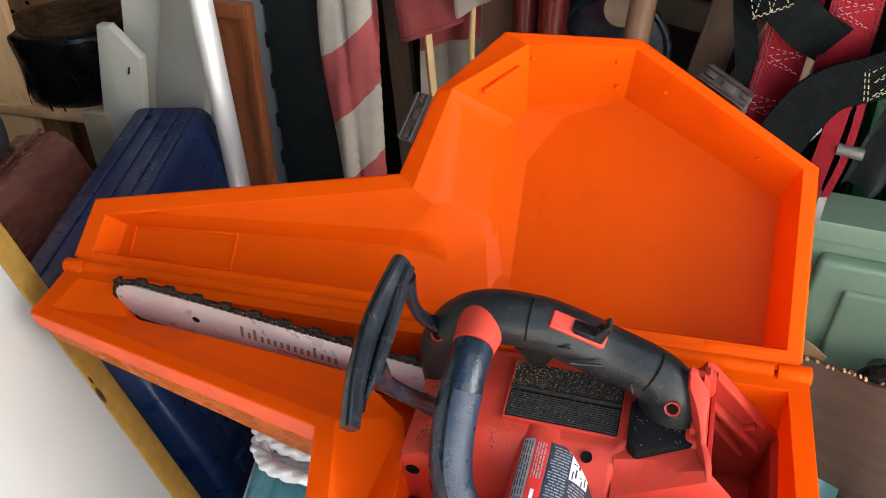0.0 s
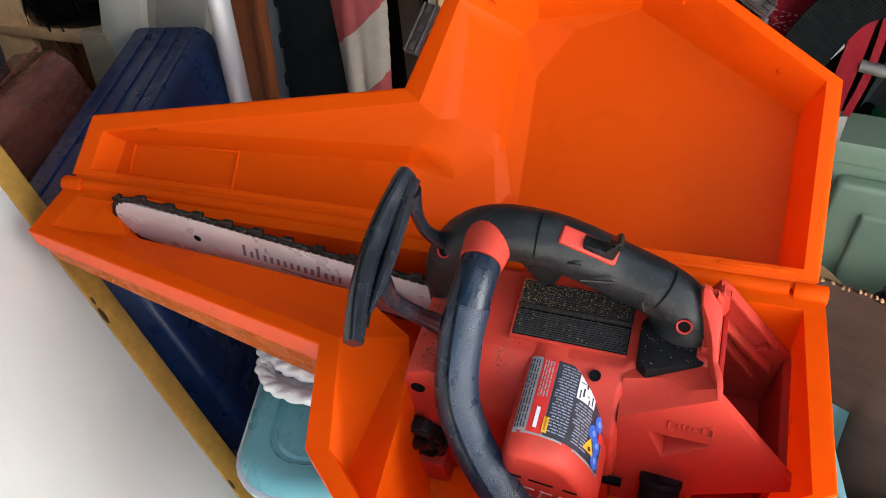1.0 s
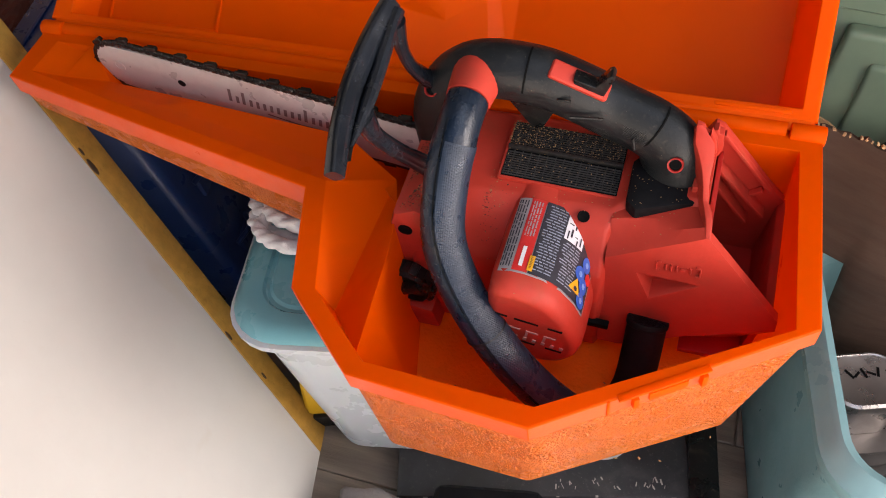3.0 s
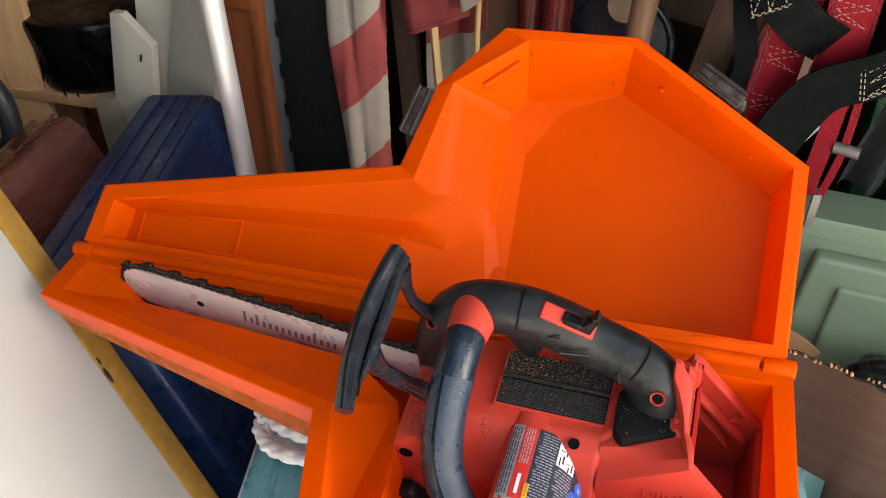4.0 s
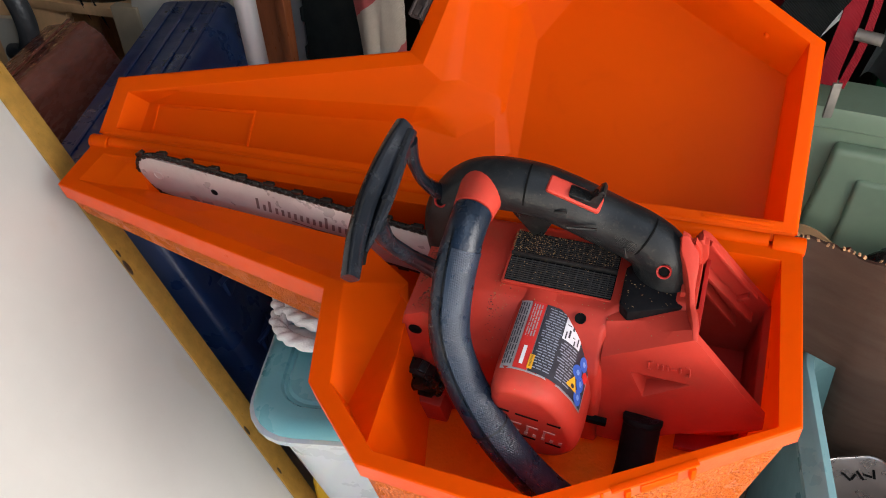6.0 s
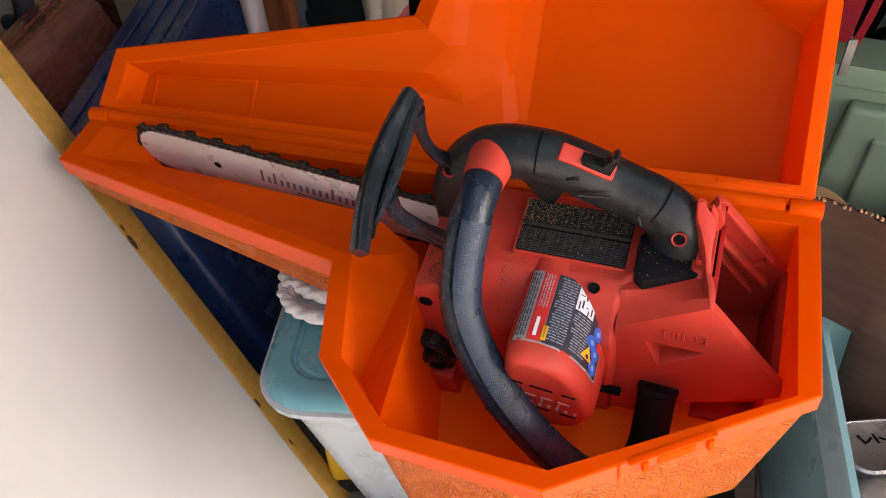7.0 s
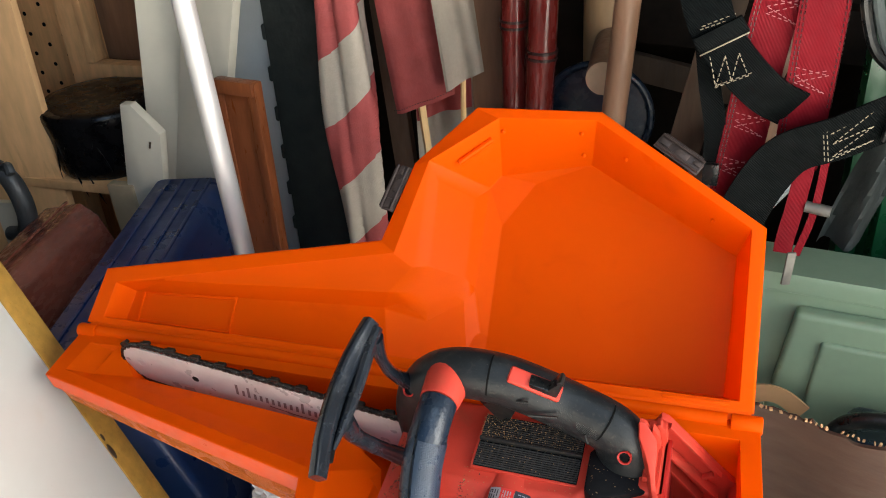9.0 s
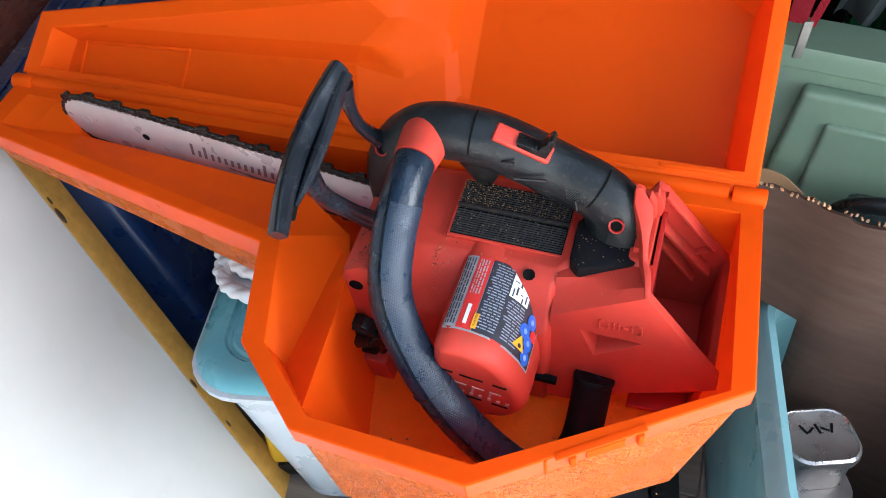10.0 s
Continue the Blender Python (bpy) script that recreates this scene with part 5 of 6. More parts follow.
    soft = [Vector(p[k]) for k in "Ki W2 W3 P2 P3 Bn Fn Fk".split()]
    near = {v for v in lid.verts if any((v.co - q).length < 1e-5 for q in soft)}
    bmesh.ops.bevel(lid, geom=[e for e in lid.edges if e.verts[0] in near and e.verts[1] in near], offset=0.009, segments=5, profile=0.5, affect="EDGES", clamp_overlap=True)
    rim_soft = round_loop(lid, p, ("HL A N K C D E HR",), 0.0034, 3)
    rounded(lid, 0.004, 3, 5, [e for e in lid.edges if e not in rim_soft])
    flat_middles(lid)
    inv = CASE.inverted() @ LID
    lid.transform(inv)
    lid_ob = part("lid", lid, ORANGE, case, "orange lid thrown back on its hinge", smooth=60, weigh=True)
    # moulded frame, nubs and a raised bar inside the lid
    frame_bm = None
    for x0, y0, x1, y1 in ((-0.336, 0.020, -0.336, 0.052), (-0.336, 0.053, -0.214, 0.059), (-0.213, 0.020, -0.213, 0.060), (-0.336, 0.020, -0.213, 0.020)):
        ln = math.hypot(x1 - x0, y1 - y0)
        frame_bm = box((ln + 0.0035, 0.0035, 0.0075), pose((x0 + x1) / 2, (y0 + y1) / 2, -0.0303 - 0.005 * ((x0 + x1) / 2 + 0.35) / 0.35, 0, 0, math.degrees(math.atan2(y1 - y0, x1 - x0))), 0.0012, bm=frame_bm)
    frame_bm.transform(inv)
    part("moulded_frame", frame_bm, ORANGE, lid_ob)
    a, b = Vector((0.034, 0.236, -0.012)), Vector((0.066, 0.266, -0.014))
    bar = tube([a, b], 0.0035, 10)
    bar.transform(inv)
    part("moulded_bar", bar, ORANGE, lid_ob)
    spots = []
    for a, b, c, d, uv in (("Ci", "Di", "Fd", "Fc", ((0.04, 0.22), (0.86, 0.28), (0.90, 0.75))), ("Di", "Ei", "Fe", "Fd", ((0.22, 0.40), (0.80, 0.45))), ("Ai", "Ni", "Bn", "Ba", ((0.45, 0.5), (0.60, 0.5), (0.75, 0.5)))):
        for u, v in uv:
            q0, q1 = Vector(p[a]).lerp(Vector(p[b]), u), Vector(p[d]).lerp(Vector(p[c]), u)
            spots.append(q0.lerp(q1, v))
    for q in spots:
        nub = bmesh.new()
        bmesh.ops.create_uvsphere(nub, u_segments=10, v_segments=6, radius=0.0026)
        bmesh.ops.translate(nub, verts=nub.verts, vec=q)
        nub.transform(inv)
        part("nub", nub, ORANGE, lid_ob)
    lip = box((0.062, 0.004, 0.005), pose(0.306, 0.012, -0.001), 0.0018)
    lip.transform(inv)
    part("stop_rib", lip, ORANGE, lid_ob)
    leaf = box((0.735, 0.016, 0.007), (-0.012, 0.006, -0.0045), 0.002)
    leaf.transform(inv)
    part("hinge_leaf", leaf, ORANGE, lid_ob)
    # two hinged wire latches on the outer edge
    for (x, d), ang in (((-0.0223, 0.1964), 76.4), ((0.2627, 0.2485), -33.8)):
        m = inv @ pose(x, d, -0.002, 0, 0, ang)
        plate = prism([(-0.027, 0.0), (0.027, 0.0), (0.027, 0.012), (0.022, 0.019), (-0.024, 0.019), (-0.027, 0.015)], "z", -0.0012, 0.0006, 0.0004)
        plate.transform(m)
        latch = part("latch", plate, LATCH, case, "brownish metal latch with two wire rods")
        for y, r in ((0.0035, 0.0017), (0.0155, 0.0014)):
            rod = tube([(-0.026, y, 0.002), (0.026, y, 0.002)], r, 8)
            rod.transform(m)
            part("latch_rod", rod, LATCH, latch)
        for x0, w, y0, h in ((-0.0185, 0.011, 0.0095, 0.006), (0.003, 0.014, 0.0085, 0.008), (0.021, 0.009, 0.0100, 0.005)):
            tab = box((w, h, 0.0022), pose(x0, y0, 0.0015), 0.0006)
            tab.transform(m)
            part("latch_tab", tab, LATCH, latch)
    return lid_ob


LATCH = surf("brownish_latch_metal", (0.060, 0.042, 0.036), 0.45, metal=0.4, var=0.4, big=60, bump=0.08)
chain_case = case_base()
case_lid(chain_case)

# ---- the chainsaw, standing upright in the case ----
saw = thing("chainsaw", (0.17, -0.10, -0.148), "red and black battery top-handle chainsaw lying in its case", "chainsaw", m=CASE)


def bar_at(s, h, y=0.0):
    """A place on the guide bar: s along it from the tip's centre, h across it, y out of its face."""
    a, b = Vector((-0.290, -0.028, -0.009)), Vector((0.08, -0.063, -0.030))
    u = (b - a).normalized()
    up = (Vector((0, 0.0, 1)) - u * u.z).normalized()
    return a + u * s + up * h + up.cross(u) * -y


def saw_bar():
    n = 14
    prof = [(0.37, 0.031)] + [(0.25, 0.0315), (0.10, 0.031), (0.03, 0.029)] + [(-0.024 * math.sin(math.pi * k / n), 0.0275 * math.cos(math.pi * k / n)) for k in range(n + 1)] + [(0.03, -0.029), (0.10, -0.031), (0.25, -0.0315), (0.37, -0.031)]
    bm = bmesh.new()
    f = [bm.verts.new(bar_at(s, h, 0.0025)) for s, h in prof]
    b = [bm.verts.new(bar_at(s, h, -0.0025)) for s, h in prof]
    bm.faces.new(f), bm.faces.new(b)
    for k in range(len(f)):
        j = (k + 1) % len(f)
        bm.faces.new((f[k], f[j], b[j], b[k]))
    rounded(bm, 0.0006, 1, 40)
    bar = part("guide_bar", bm, STEEL_BAR, saw, "pale worn steel guide bar", smooth=20)
    for s, h, r, mat in ((0.073, 0.001, 0.0042, DARK_HOLE),):
        m = Matrix.Translation(bar_at(s, h, 0.0022)) @ pose(0, 0, 0, 90, 0, -5)
        part("oil_hole", lathe([(r, 0), (r, 0.0007)], m, 16), mat, bar)
    m = Matrix.Translation(bar_at(0.0, 0.001, 0.0022)) @ pose(0, 0, 0, 90, 0, -5)
    part("nose_rivet", lathe([(0.0075, 0), (0.007, 0.0006), (0.0048, 0.0007), (0.0045, 0.0003), (0.0005, 0.0003)], m, 8), STEEL_BAR, bar)
    # printed mark: plain strokes and a bolt-like bar in its colour
    for k in range(15):
        s, tall = 0.128 + 0.0074 * k, 0.018 if k in (0, 2, 11) else 0.010
        bm = bmesh.new()
        w = 0.0017
        bm.faces.new([bm.verts.new(bar_at(s + dx + dz * 0.15, tall / 2 - 0.0045 + dz, 0.0029)) for dx, dz in ((-w, -tall / 2), (w, -tall / 2), (w, tall / 2), (-w, tall / 2))])
        part("print_stroke", bm, PRINT_GREY, bar, smooth=0)
    for s0, s1, h0, h1 in ((0.166, 0.206, -0.0090, -0.0120), (0.194, 0.236, -0.0115, -0.0095)):
        bm = bmesh.new()
        bm.faces.new([bm.verts.new(bar_at(s, h, 0.0029)) for s, h in ((s0, h0 - 0.0010), (s1, h1 - 0.0004), (s1, h1 + 0.0004), (s0, h0 + 0.0010))])
        part("print_stroke", bm, PRINT_GREY, bar, smooth=0)


def saw_chain():
    pathpts = [bar_at(0.35 - 0.005 * k, 0.0335) for k in range(66)]
    pathpts += [bar_at(0.02 - 0.047 * math.sin(math.pi * k / 12), 0.0335 * math.cos(math.pi * k / 12)) for k in range(13)]
    pathpts += [bar_at(0.025 + 0.005 * k, -0.0335) for k in range(60)]
    run = [0.0]
    for a, b in zip(pathpts, pathpts[1:]):
        run.append(run[-1] + (b - a).length)
    centre = bar_at(0.2, 0)
    chain = None

    def link_mesh(kind):
        bm = box((0.0085, 0.0035, 0.0065), (0, 0, 0), 0.0012, 1)
        for dx in (-0.0028, 0.0028):
            bm = lathe([(0.0018, -0.0028), (0.0018, 0.0028)], pose(dx, 0, -0.0005, 90, 0, 0), 8, bm)
        if kind == "cutter":
            bm = box((0.0105, 0.0048, 0.0045), pose(0.0005, 0.001, 0.0045, 0, -9, 0), 0.0006, 1, bm)
            bm = box((0.003, 0.003, 0.006), pose(-0.006, 0, 0.003, 0, 18, 0), 0.0006, 1, bm)
        elif kind == "tie":
            bm = box((0.008, 0.0052, 0.0052), (0.001, 0, 0.0005), 0.0016, 1, bm)
        me = bpy.data.meshes.new("link_" + kind)
        bm.to_mesh(me)
        bm.free()
        me.materials.append(CHAIN)
        return me

    kinds = {k: link_mesh(k) for k in ("cutter", "tie", "drive")}
    chain = part("saw_chain", tube([p for p in pathpts[::2]], 0.0016, 6), CHAIN, saw, "oily dark steel saw chain")
    base = ORIGIN[saw]
    d, n = 0.004, 0
    while d < run[-1] - 0.005:
        k = int(np.searchsorted(run, d))
        a, b = pathpts[k - 1], pathpts[k]
        q = a.lerp(b, (d - run[k - 1]) / (run[k] - run[k - 1]))
        way = (a - b).normalized()
        face = (bar_at(0, 0, 1) - bar_at(0, 0, 0)).normalized()
        up = face.cross(way).normalized()
        if up.dot(q - bar_at(max(0.02, min(0.4, (q - bar_at(0, 0)).dot((bar_at(1, 0) - bar_at(0, 0)).normalized()))), 0)) < 0:
            up = -up
        sidev = up.cross(way)
        m = Matrix((way, sidev, up)).transposed().to_4x4()
        m.translation = q - base
        ob = new("link", kinds[("cutter", "drive", "tie", "drive")[n % 4]])
        ob.parent = chain
        ob.matrix_local = m
        d += 0.0082
        n += 1


def saw_body():
    xs = [(0.040, -0.006), (0.052, 0.002), (0.10, 0.001), (0.212, 0.001), (0.226, 0.008), (0.284, 0.020)]
    bm = bmesh.new()
    rings = []
    for x, zt in xs:
        f = 0.010 if x < 0.05 else 0.0
        g = 0.032 if x > 0.22 else 0.0
        rings.append([bm.verts.new((x, y, z)) for y, z in ((-0.016 - f, -0.147), (-0.016 - f, zt - 0.01), (-0.026 - f, zt), (-0.108 + g / 3, zt), (-0.121 + g * 0.6, zt - 0.007), (-0.148 + f + g, zt - 0.042), (-0.156 + f + g, -0.075), (-0.156 + f + g, -0.147))])
    for a, b in zip(rings, rings[1:]):
        for k in range(8):
            bm.faces.new((a[k], a[(k + 1) % 8], b[(k + 1) % 8], b[k]))
    bm.faces.new(rings[0]), bm.faces.new(rings[-1])
    bmesh.ops.recalc_face_normals(bm, faces=bm.faces)
    rounded(bm, 0.004, 2, 16)
    body = part("body", bm, SAW_RED, saw, "red plastic motor housing", smooth=50, weigh=True)
    # front foot of the housing, by the oil cap
    part("front_housing", prism([(0.030, -0.147), (0.030, -0.03), (0.040, 0.002), (0.060, 0.012), (0.085, 0.004), (0.085, -0.147)], "y", -0.150, -0.06, 0.006), SAW_RED, body)
    # cooling vents on top
    vent_pose = pose(0.166, -0.067, 0.0025, 2, 2.5, 0)
    part("vent_tray", box((0.096, 0.056, 0.006), vent_pose, 0.001), DARK_HOLE, body)
    for k in range(11):
        for y0, z0 in ((-0.0262, 0.0030), (0.0026, 0.0042)):
            part("vent_slat", box((0.094, 0.0012, 0.0034), vent_pose @ pose(0, y0 + 0.00225 * k, z0, 35, 0, 0), 0), VENT_BLACK, body, smooth=0)
    for k in range(13):
        part("vent_rib", box((0.0008, 0.053, 0.0016), vent_pose @ pose(-0.042 + 0.007 * k, 0, 0.0036), 0), VENT_BLACK, body, smooth=0)
    for size, at in (((0.100, 0.0022, 0.006), (0, -0.0290, -0.0002)), ((0.100, 0.0022, 0.006), (0, 0.0290, -0.0002)), ((0.0022, 0.060, 0.006), (-0.049, 0, -0.0002)), ((0.0022, 0.060, 0.006), (0.049, 0, -0.0002))):
        part("vent_frame", box(size, vent_pose @ pose(*at), 0.0008), SAW_RED, body)
    part("vent_bar", box((0.096, 0.003, 0.006), vent_pose @ pose(0, 0, 0.0045), 0.0008), VENT_BLACK, body)
    # Uncut housing: dark discs carry the shade of the screw holes.
    for m, r in ((pose(0.192, -0.1180, 0.0, 32, 0, 0), 0.0048), (pose(0.049, -0.1508, -0.017, 90, 0, 0), 0.0062)):
        part("screw_hole", lathe([(r, -0.004), (r, 0.0004), (r * 0.9, 0.0004), (r * 0.8, 0.0001)], m, 18), DARK_HOLE, body)
    # battery block: near wall, far wall with rails, end lip
    side = bmesh.new()
    cols = []
    for n in range(9):
        u = n / 8
        x = 0.214 + 0.074 * u
        top = 0.001 + 0.016 * u
        low = -0.0235 + 0.0415 * u
        cols.append([side.verts.new(q) for q in ((x, -0.098, top - 0.001), (x, -0.1155 + 0.006 * u, top - 0.001), (x, -0.1225, low + 0.010 - 0.006 * u), (x, -0.1375 + 0.007 * u, low), (x, -0.1555, max(-0.135, -0.107 + (x - 0.272) * 0.78)), (x, -0.120, -0.147), (x, -0.098, -0.147))])
    low = [side.verts.new(q) for q in ((0.3525, -0.120, -0.0545), (0.3525, -0.128, -0.0545), (0.3525, -0.136, -0.0545), (0.3525, -0.1495, -0.0535), (0.3525, -0.1530, -0.0620), (0.330, -0.120, -0.147), (0.3525, -0.120, -0.147))]
    inner = [side.verts.new((v.co.x - (0.003 if n in (2, 3) else 0), v.co.y + 0.010, v.co.z - 0.002)) for n, v in enumerate(low)]
    for a, b in zip(cols, cols[1:]):
        for k in (0, 1, 2, 4, 5):
            side.faces.new((a[k], a[k + 1], b[k + 1], b[k]))
    side.faces.new((cols[-1][4], cols[-1][5], low[5], low[4]))
    pit = [side.verts.new(q) for q in ((0.2395, -0.1408, -0.0317), (0.2906, -0.1420, -0.0327), (0.2524, -0.1466, -0.0603))]
    deep = [side.verts.new((0.255 + (v.co.x - 0.255) * 0.86, v.co.y + (0.003, 0.003, 0.018)[n], v.co.z + 0.002 * (n == 2))) for n, v in enumerate(pit)]
    loop = [c[3] for c in cols] + [low[3], low[4]] + [c[4] for c in cols[::-1]]
    ring = []
    for line in (loop, pit):
        for k, v in enumerate(line):
            w = line[(k + 1) % len(line)]
            ring.append(side.edges.get((v, w)) or side.edges.new((v, w)))
    bmesh.ops.triangle_fill(side, use_beauty=True, edges=ring)
    if side.faces.get(pit):
        side.faces.remove(side.faces.get(pit))
    for k in range(3):
        side.faces.new((pit[k], pit[(k + 1) % 3], deep[(k + 1) % 3], deep[k]))
    side.faces.new(deep)
    back_v = [side.verts.new((0.288, -0.1215, 0.0165)), side.verts.new((0.288, -0.1120, -0.147)), side.verts.new((0.3525, -0.1405, -0.0545)), side.verts.new((0.330, -0.1120, -0.147))]
    side.faces.new((cols[-1][3], low[3], back_v[2], back_v[0]))
    side.faces.new((back_v[0], back_v[2], back_v[3], back_v[1]))
    side.faces.new((low[3], low[4], low[5], back_v[3], back_v[2]))
    for v in low[:3] + low[6:] + inner:
        side.verts.remove(v)
    bmesh.ops.recalc_face_normals(side, faces=side.faces)
    rounded(side, 0.0012, 2, 30)
    near = side
    bay = part("battery_bay", near, SAW_RED, saw, "red battery bay without a battery", smooth=40, weigh=True)
    part("bay_far_wall", prism([(0.272, 0.014), (0.279, 0.029), (0.2862, 0.0250), (0.3335, -0.0400), (0.3475, -0.0570), (0.3455, -0.147), (0.272, -0.147)], "y", -0.030, -0.022, 0.002), SAW_RED, bay)
    part("bay_end_lip", prism([(0.3340, -0.147), (0.3430, -0.064), (0.3492, -0.0565), (0.3415, -0.147)], "y", -0.136, -0.026, 0.0015), SAW_RED, bay)
    part("bay_floor", box((0.068, 0.118, 0.006), (0.318, -0.088, -0.140), 0.001), SAW_RED_SHADE, bay)
    part("bay_back", box((0.004, 0.105, 0.12), (0.288, -0.082, -0.062), 0.001), SAW_RED_SHADE, bay)
    for x, z, ln, tilt, deep in ((0.3105, -0.0085, 0.080, 54.5, 0.006), (0.3096, -0.0400, 0.074, 51.7, 0.012), (0.3028, -0.0557, 0.0615, 56.0, 0.012)):
        part("rail", box((ln, deep, 0.0030), pose(x, -0.030 - deep / 2, z, 0, tilt, 0), 0.0008), SAW_RED, bay)
    part("rail_cross", box((0.0030, 0.006, 0.0150), pose(0.3215, -0.033, -0.0455, 0, 50, 0), 0.0008), SAW_RED, bay)
    # a moulded mark of plain bars on the sloping side
    o, ex, ez = Vector((0.2543, -0.1392, -0.024)), Vector((0.0337, -0.0012, 0.0017)), Vector((0.0, 0.0021, 0.0092))
    for u, v, w, h in ((0.0, 0.5, 0.0012, 0.009), (0.06, 0.98, 0.003, 0.0012), (0.06, 0.02, 0.003, 0.0012), (0.22, 0.5, 0.0015, 0.0062), (0.34, 0.5, 0.0015, 0.0062), (0.47, 0.5, 0.0015, 0.0062), (0.62, 0.5, 0.0042, 0.0022), (0.78, 0.5, 0.0015, 0.0062), (0.94, 0.98, 0.003, 0.0012), (0.94, 0.02, 0.003, 0.0012), (1.0, 0.5, 0.0012, 0.009)):
        q = o + ex * u + ez * v
        part("moulded_mark", box((w, 0.0030, h), pose(q.x, q.y, q.z, -12, -3, -2), 0.0005), SAW_RED, bay)
    part("trigger_slot", box((0.030, 0.006, 0.007), pose(0.2085, -0.1570, -0.1005, 0, 3, 0), 0.001), DARK_HOLE, bay)
    return body


LABEL_TEXT = surf("label_text", (0.30, 0.33, 0.40), 0.5, var=0.3, big=300)
COVER = [(0, 0.2085, -0.062), (28, 0.2035, -0.040), (50, 0.196, -0.0225), (70, 0.184, -0.0075), (90, 0.170, 0.0), (110, 0.157, 0.003), (126, 0.149, 0.0033), (142, 0.1405, 0.001), (156, 0.134, -0.007), (180, 0.130, -0.035), (212, 0.131, -0.082), (240, 0.146, -0.103), (270, 0.170, -0.107), (300, 0.192, -0.101), (332, 0.2055, -0.084)]


def cover_line(theta):
    """The cover's outline in x and z at an angle, smoothly between the given ones."""
    d = math.degrees(theta) % 360
    n = max(k for k in range(len(COVER)) if COVER[k][0] <= d)
    rows = [COVER[(n + k) % len(COVER)] for k in (-1, 0, 1, 2)]
    u = (d - rows[1][0]) / ((rows[2][0] - rows[1][0]) % 360)
    p0, p1, p2, p3 = [Vector((q[1], q[2])) for q in rows]
    return 0.5 * (2 * p1 + (p2 - p0) * u + (2 * p0 - 5 * p1 + 4 * p2 - p3) * u * u + (3 * p1 - p0 - 3 * p2 + p3) * u**3)


def cover_at(theta, y, off=0.0):
    p, a, b = cover_line(theta), cover_line(theta - 0.02), cover_line(theta + 0.02)
    way = (b - a).normalized()
    rise = 0.006 * max(0.0, min(1.0, (-0.110 - y) / 0.07)) if p.y > -0.05 else 0.0
    return Vector((p.x + way.y * off, y, p.y - way.x * off + rise * min(1.0, (p.y + 0.05) / 0.05)))


def saw_cover():
    ys = [-0.095, -0.12, -0.15, -0.180, -0.192, -0.199, -0.2025, -0.2035]
    shrink = [0, 0, 0, 0, -0.0008, -0.003, -0.007, -0.011]
    bm = bmesh.new()
    rings = [[bm.verts.new(cover_at(2 * math.pi * k / 48, y, s)) for k in range(48)] for y, s in zip(ys, shrink)]
    for a, b in zip(rings, rings[1:]):
        for k in range(48):
            bm.faces.new((a[k], a[(k + 1) % 48], b[(k + 1) % 48], b[k]))
    bm.faces.new(rings[-1]), bm.faces.new(rings[0])
    cover = part("motor_cover", bm, SAW_RED, saw, "rounded red motor cover with a warning label", smooth=50, weigh=True)

    def patch(name, t0, t1, y0, y1, material, off, n=6):
        q = bmesh.new()
        grid = [[q.verts.new(cover_at(t0 + (t1 - t0) * i / n, y0 + (y1 - y0) * j / 3, off)) for j in range(4)] for i in range(n + 1)]
        for i in range(n):
            for j in range(3):
                q.faces.new((grid[i][j], grid[i + 1][j], grid[i + 1][j + 1], grid[i][j + 1]))
        return part(name, q, material, cover)

    lo, hi = radians(26), radians(142)
    patch("label_border", lo - 0.04, hi + 0.03, -0.1105, -0.1850, LABEL_GREY, 0.0004)
    patch("label_field", lo, radians(101), -0.1120, -0.1835, LABEL_DARK, 0.0008)
    patch("label_band", radians(102), radians(124), -0.1120, -0.1835, LABEL_RED, 0.0008)
    patch("label_strip", radians(125), hi, -0.1120, -0.1835, LABEL_GREY, 0.0008)
    rnd = random.Random(4)
    for k in range(24):
        y = -0.1150 - k * 0.00275
        for t0, t1 in ((76, 99), (53, 75)):
            if t0 < 60 and k < 10:
                continue
            t = t0 + rnd.uniform(0, 2)
            while t < t1 - 4:
                w = rnd.uniform(3, 9)
                patch("text_bar", radians(t), radians(min(t1 - 1, t + w)), y, y - 0.0010, LABEL_TEXT, 0.0011, 2)
                t += w + 1.2
    for t, material in ((128, LABEL_DARK), (132, LABEL_DARK), (136, LABEL_DARK), (139.5, LABEL_DARK), (106, LABEL_GREY), (110, LABEL_GREY), (114, LABEL_GREY), (118, LABEL_GREY)):
        y, stop = -0.1145, (-0.181 if t > 120 else -0.150)
        while y > stop:
            w = rnd.uniform(0.003, 0.008)
            patch("text_bar", radians(t), radians(t + 1.7), y, max(stop, y - w), material, 0.0011, 1)
            y -= w + 0.0013
    patch("picture_box", radians(53), radians(75), -0.1145, -0.1400, LABEL_WHITE, 0.0011)
    for a, b, c, d in ((58, 62, -0.117, -0.1185), (52, 54, -0.118, -0.124), (56, 58, -0.121, -0.127), (60, 65, -0.1235, -0.1245), (48, 51, -0.1265, -0.1275), (59, 61, -0.128, -0.136), (48, 49.5, -0.130, -0.138), (53, 56, -0.1325, -0.1335), (63, 64.5, -0.131, -0.139), (52, 53.5, -0.135, -0.140)):
        patch("picture_mark", radians(a + 8), radians(b + 8), c, d, LABEL_DARK, 0.0014, 2)
    patch("mark_shape", radians(110), radians(115), -0.160, -0.179, LABEL_WHITE, 0.0011, 2)
    patch("yellow_tag", radians(97), radians(103), -0.167, -0.1815, LABEL_YELLOW, 0.0012, 2)
    word = new("word", bpy.data.curves.new("word", "FONT"))
    word.data.body, word.data.size, word.data.align_y = "WARNING", 0.0026, "CENTER"
    letters = bmesh.new()
    me = bpy.data.meshes.new_from_object(word)
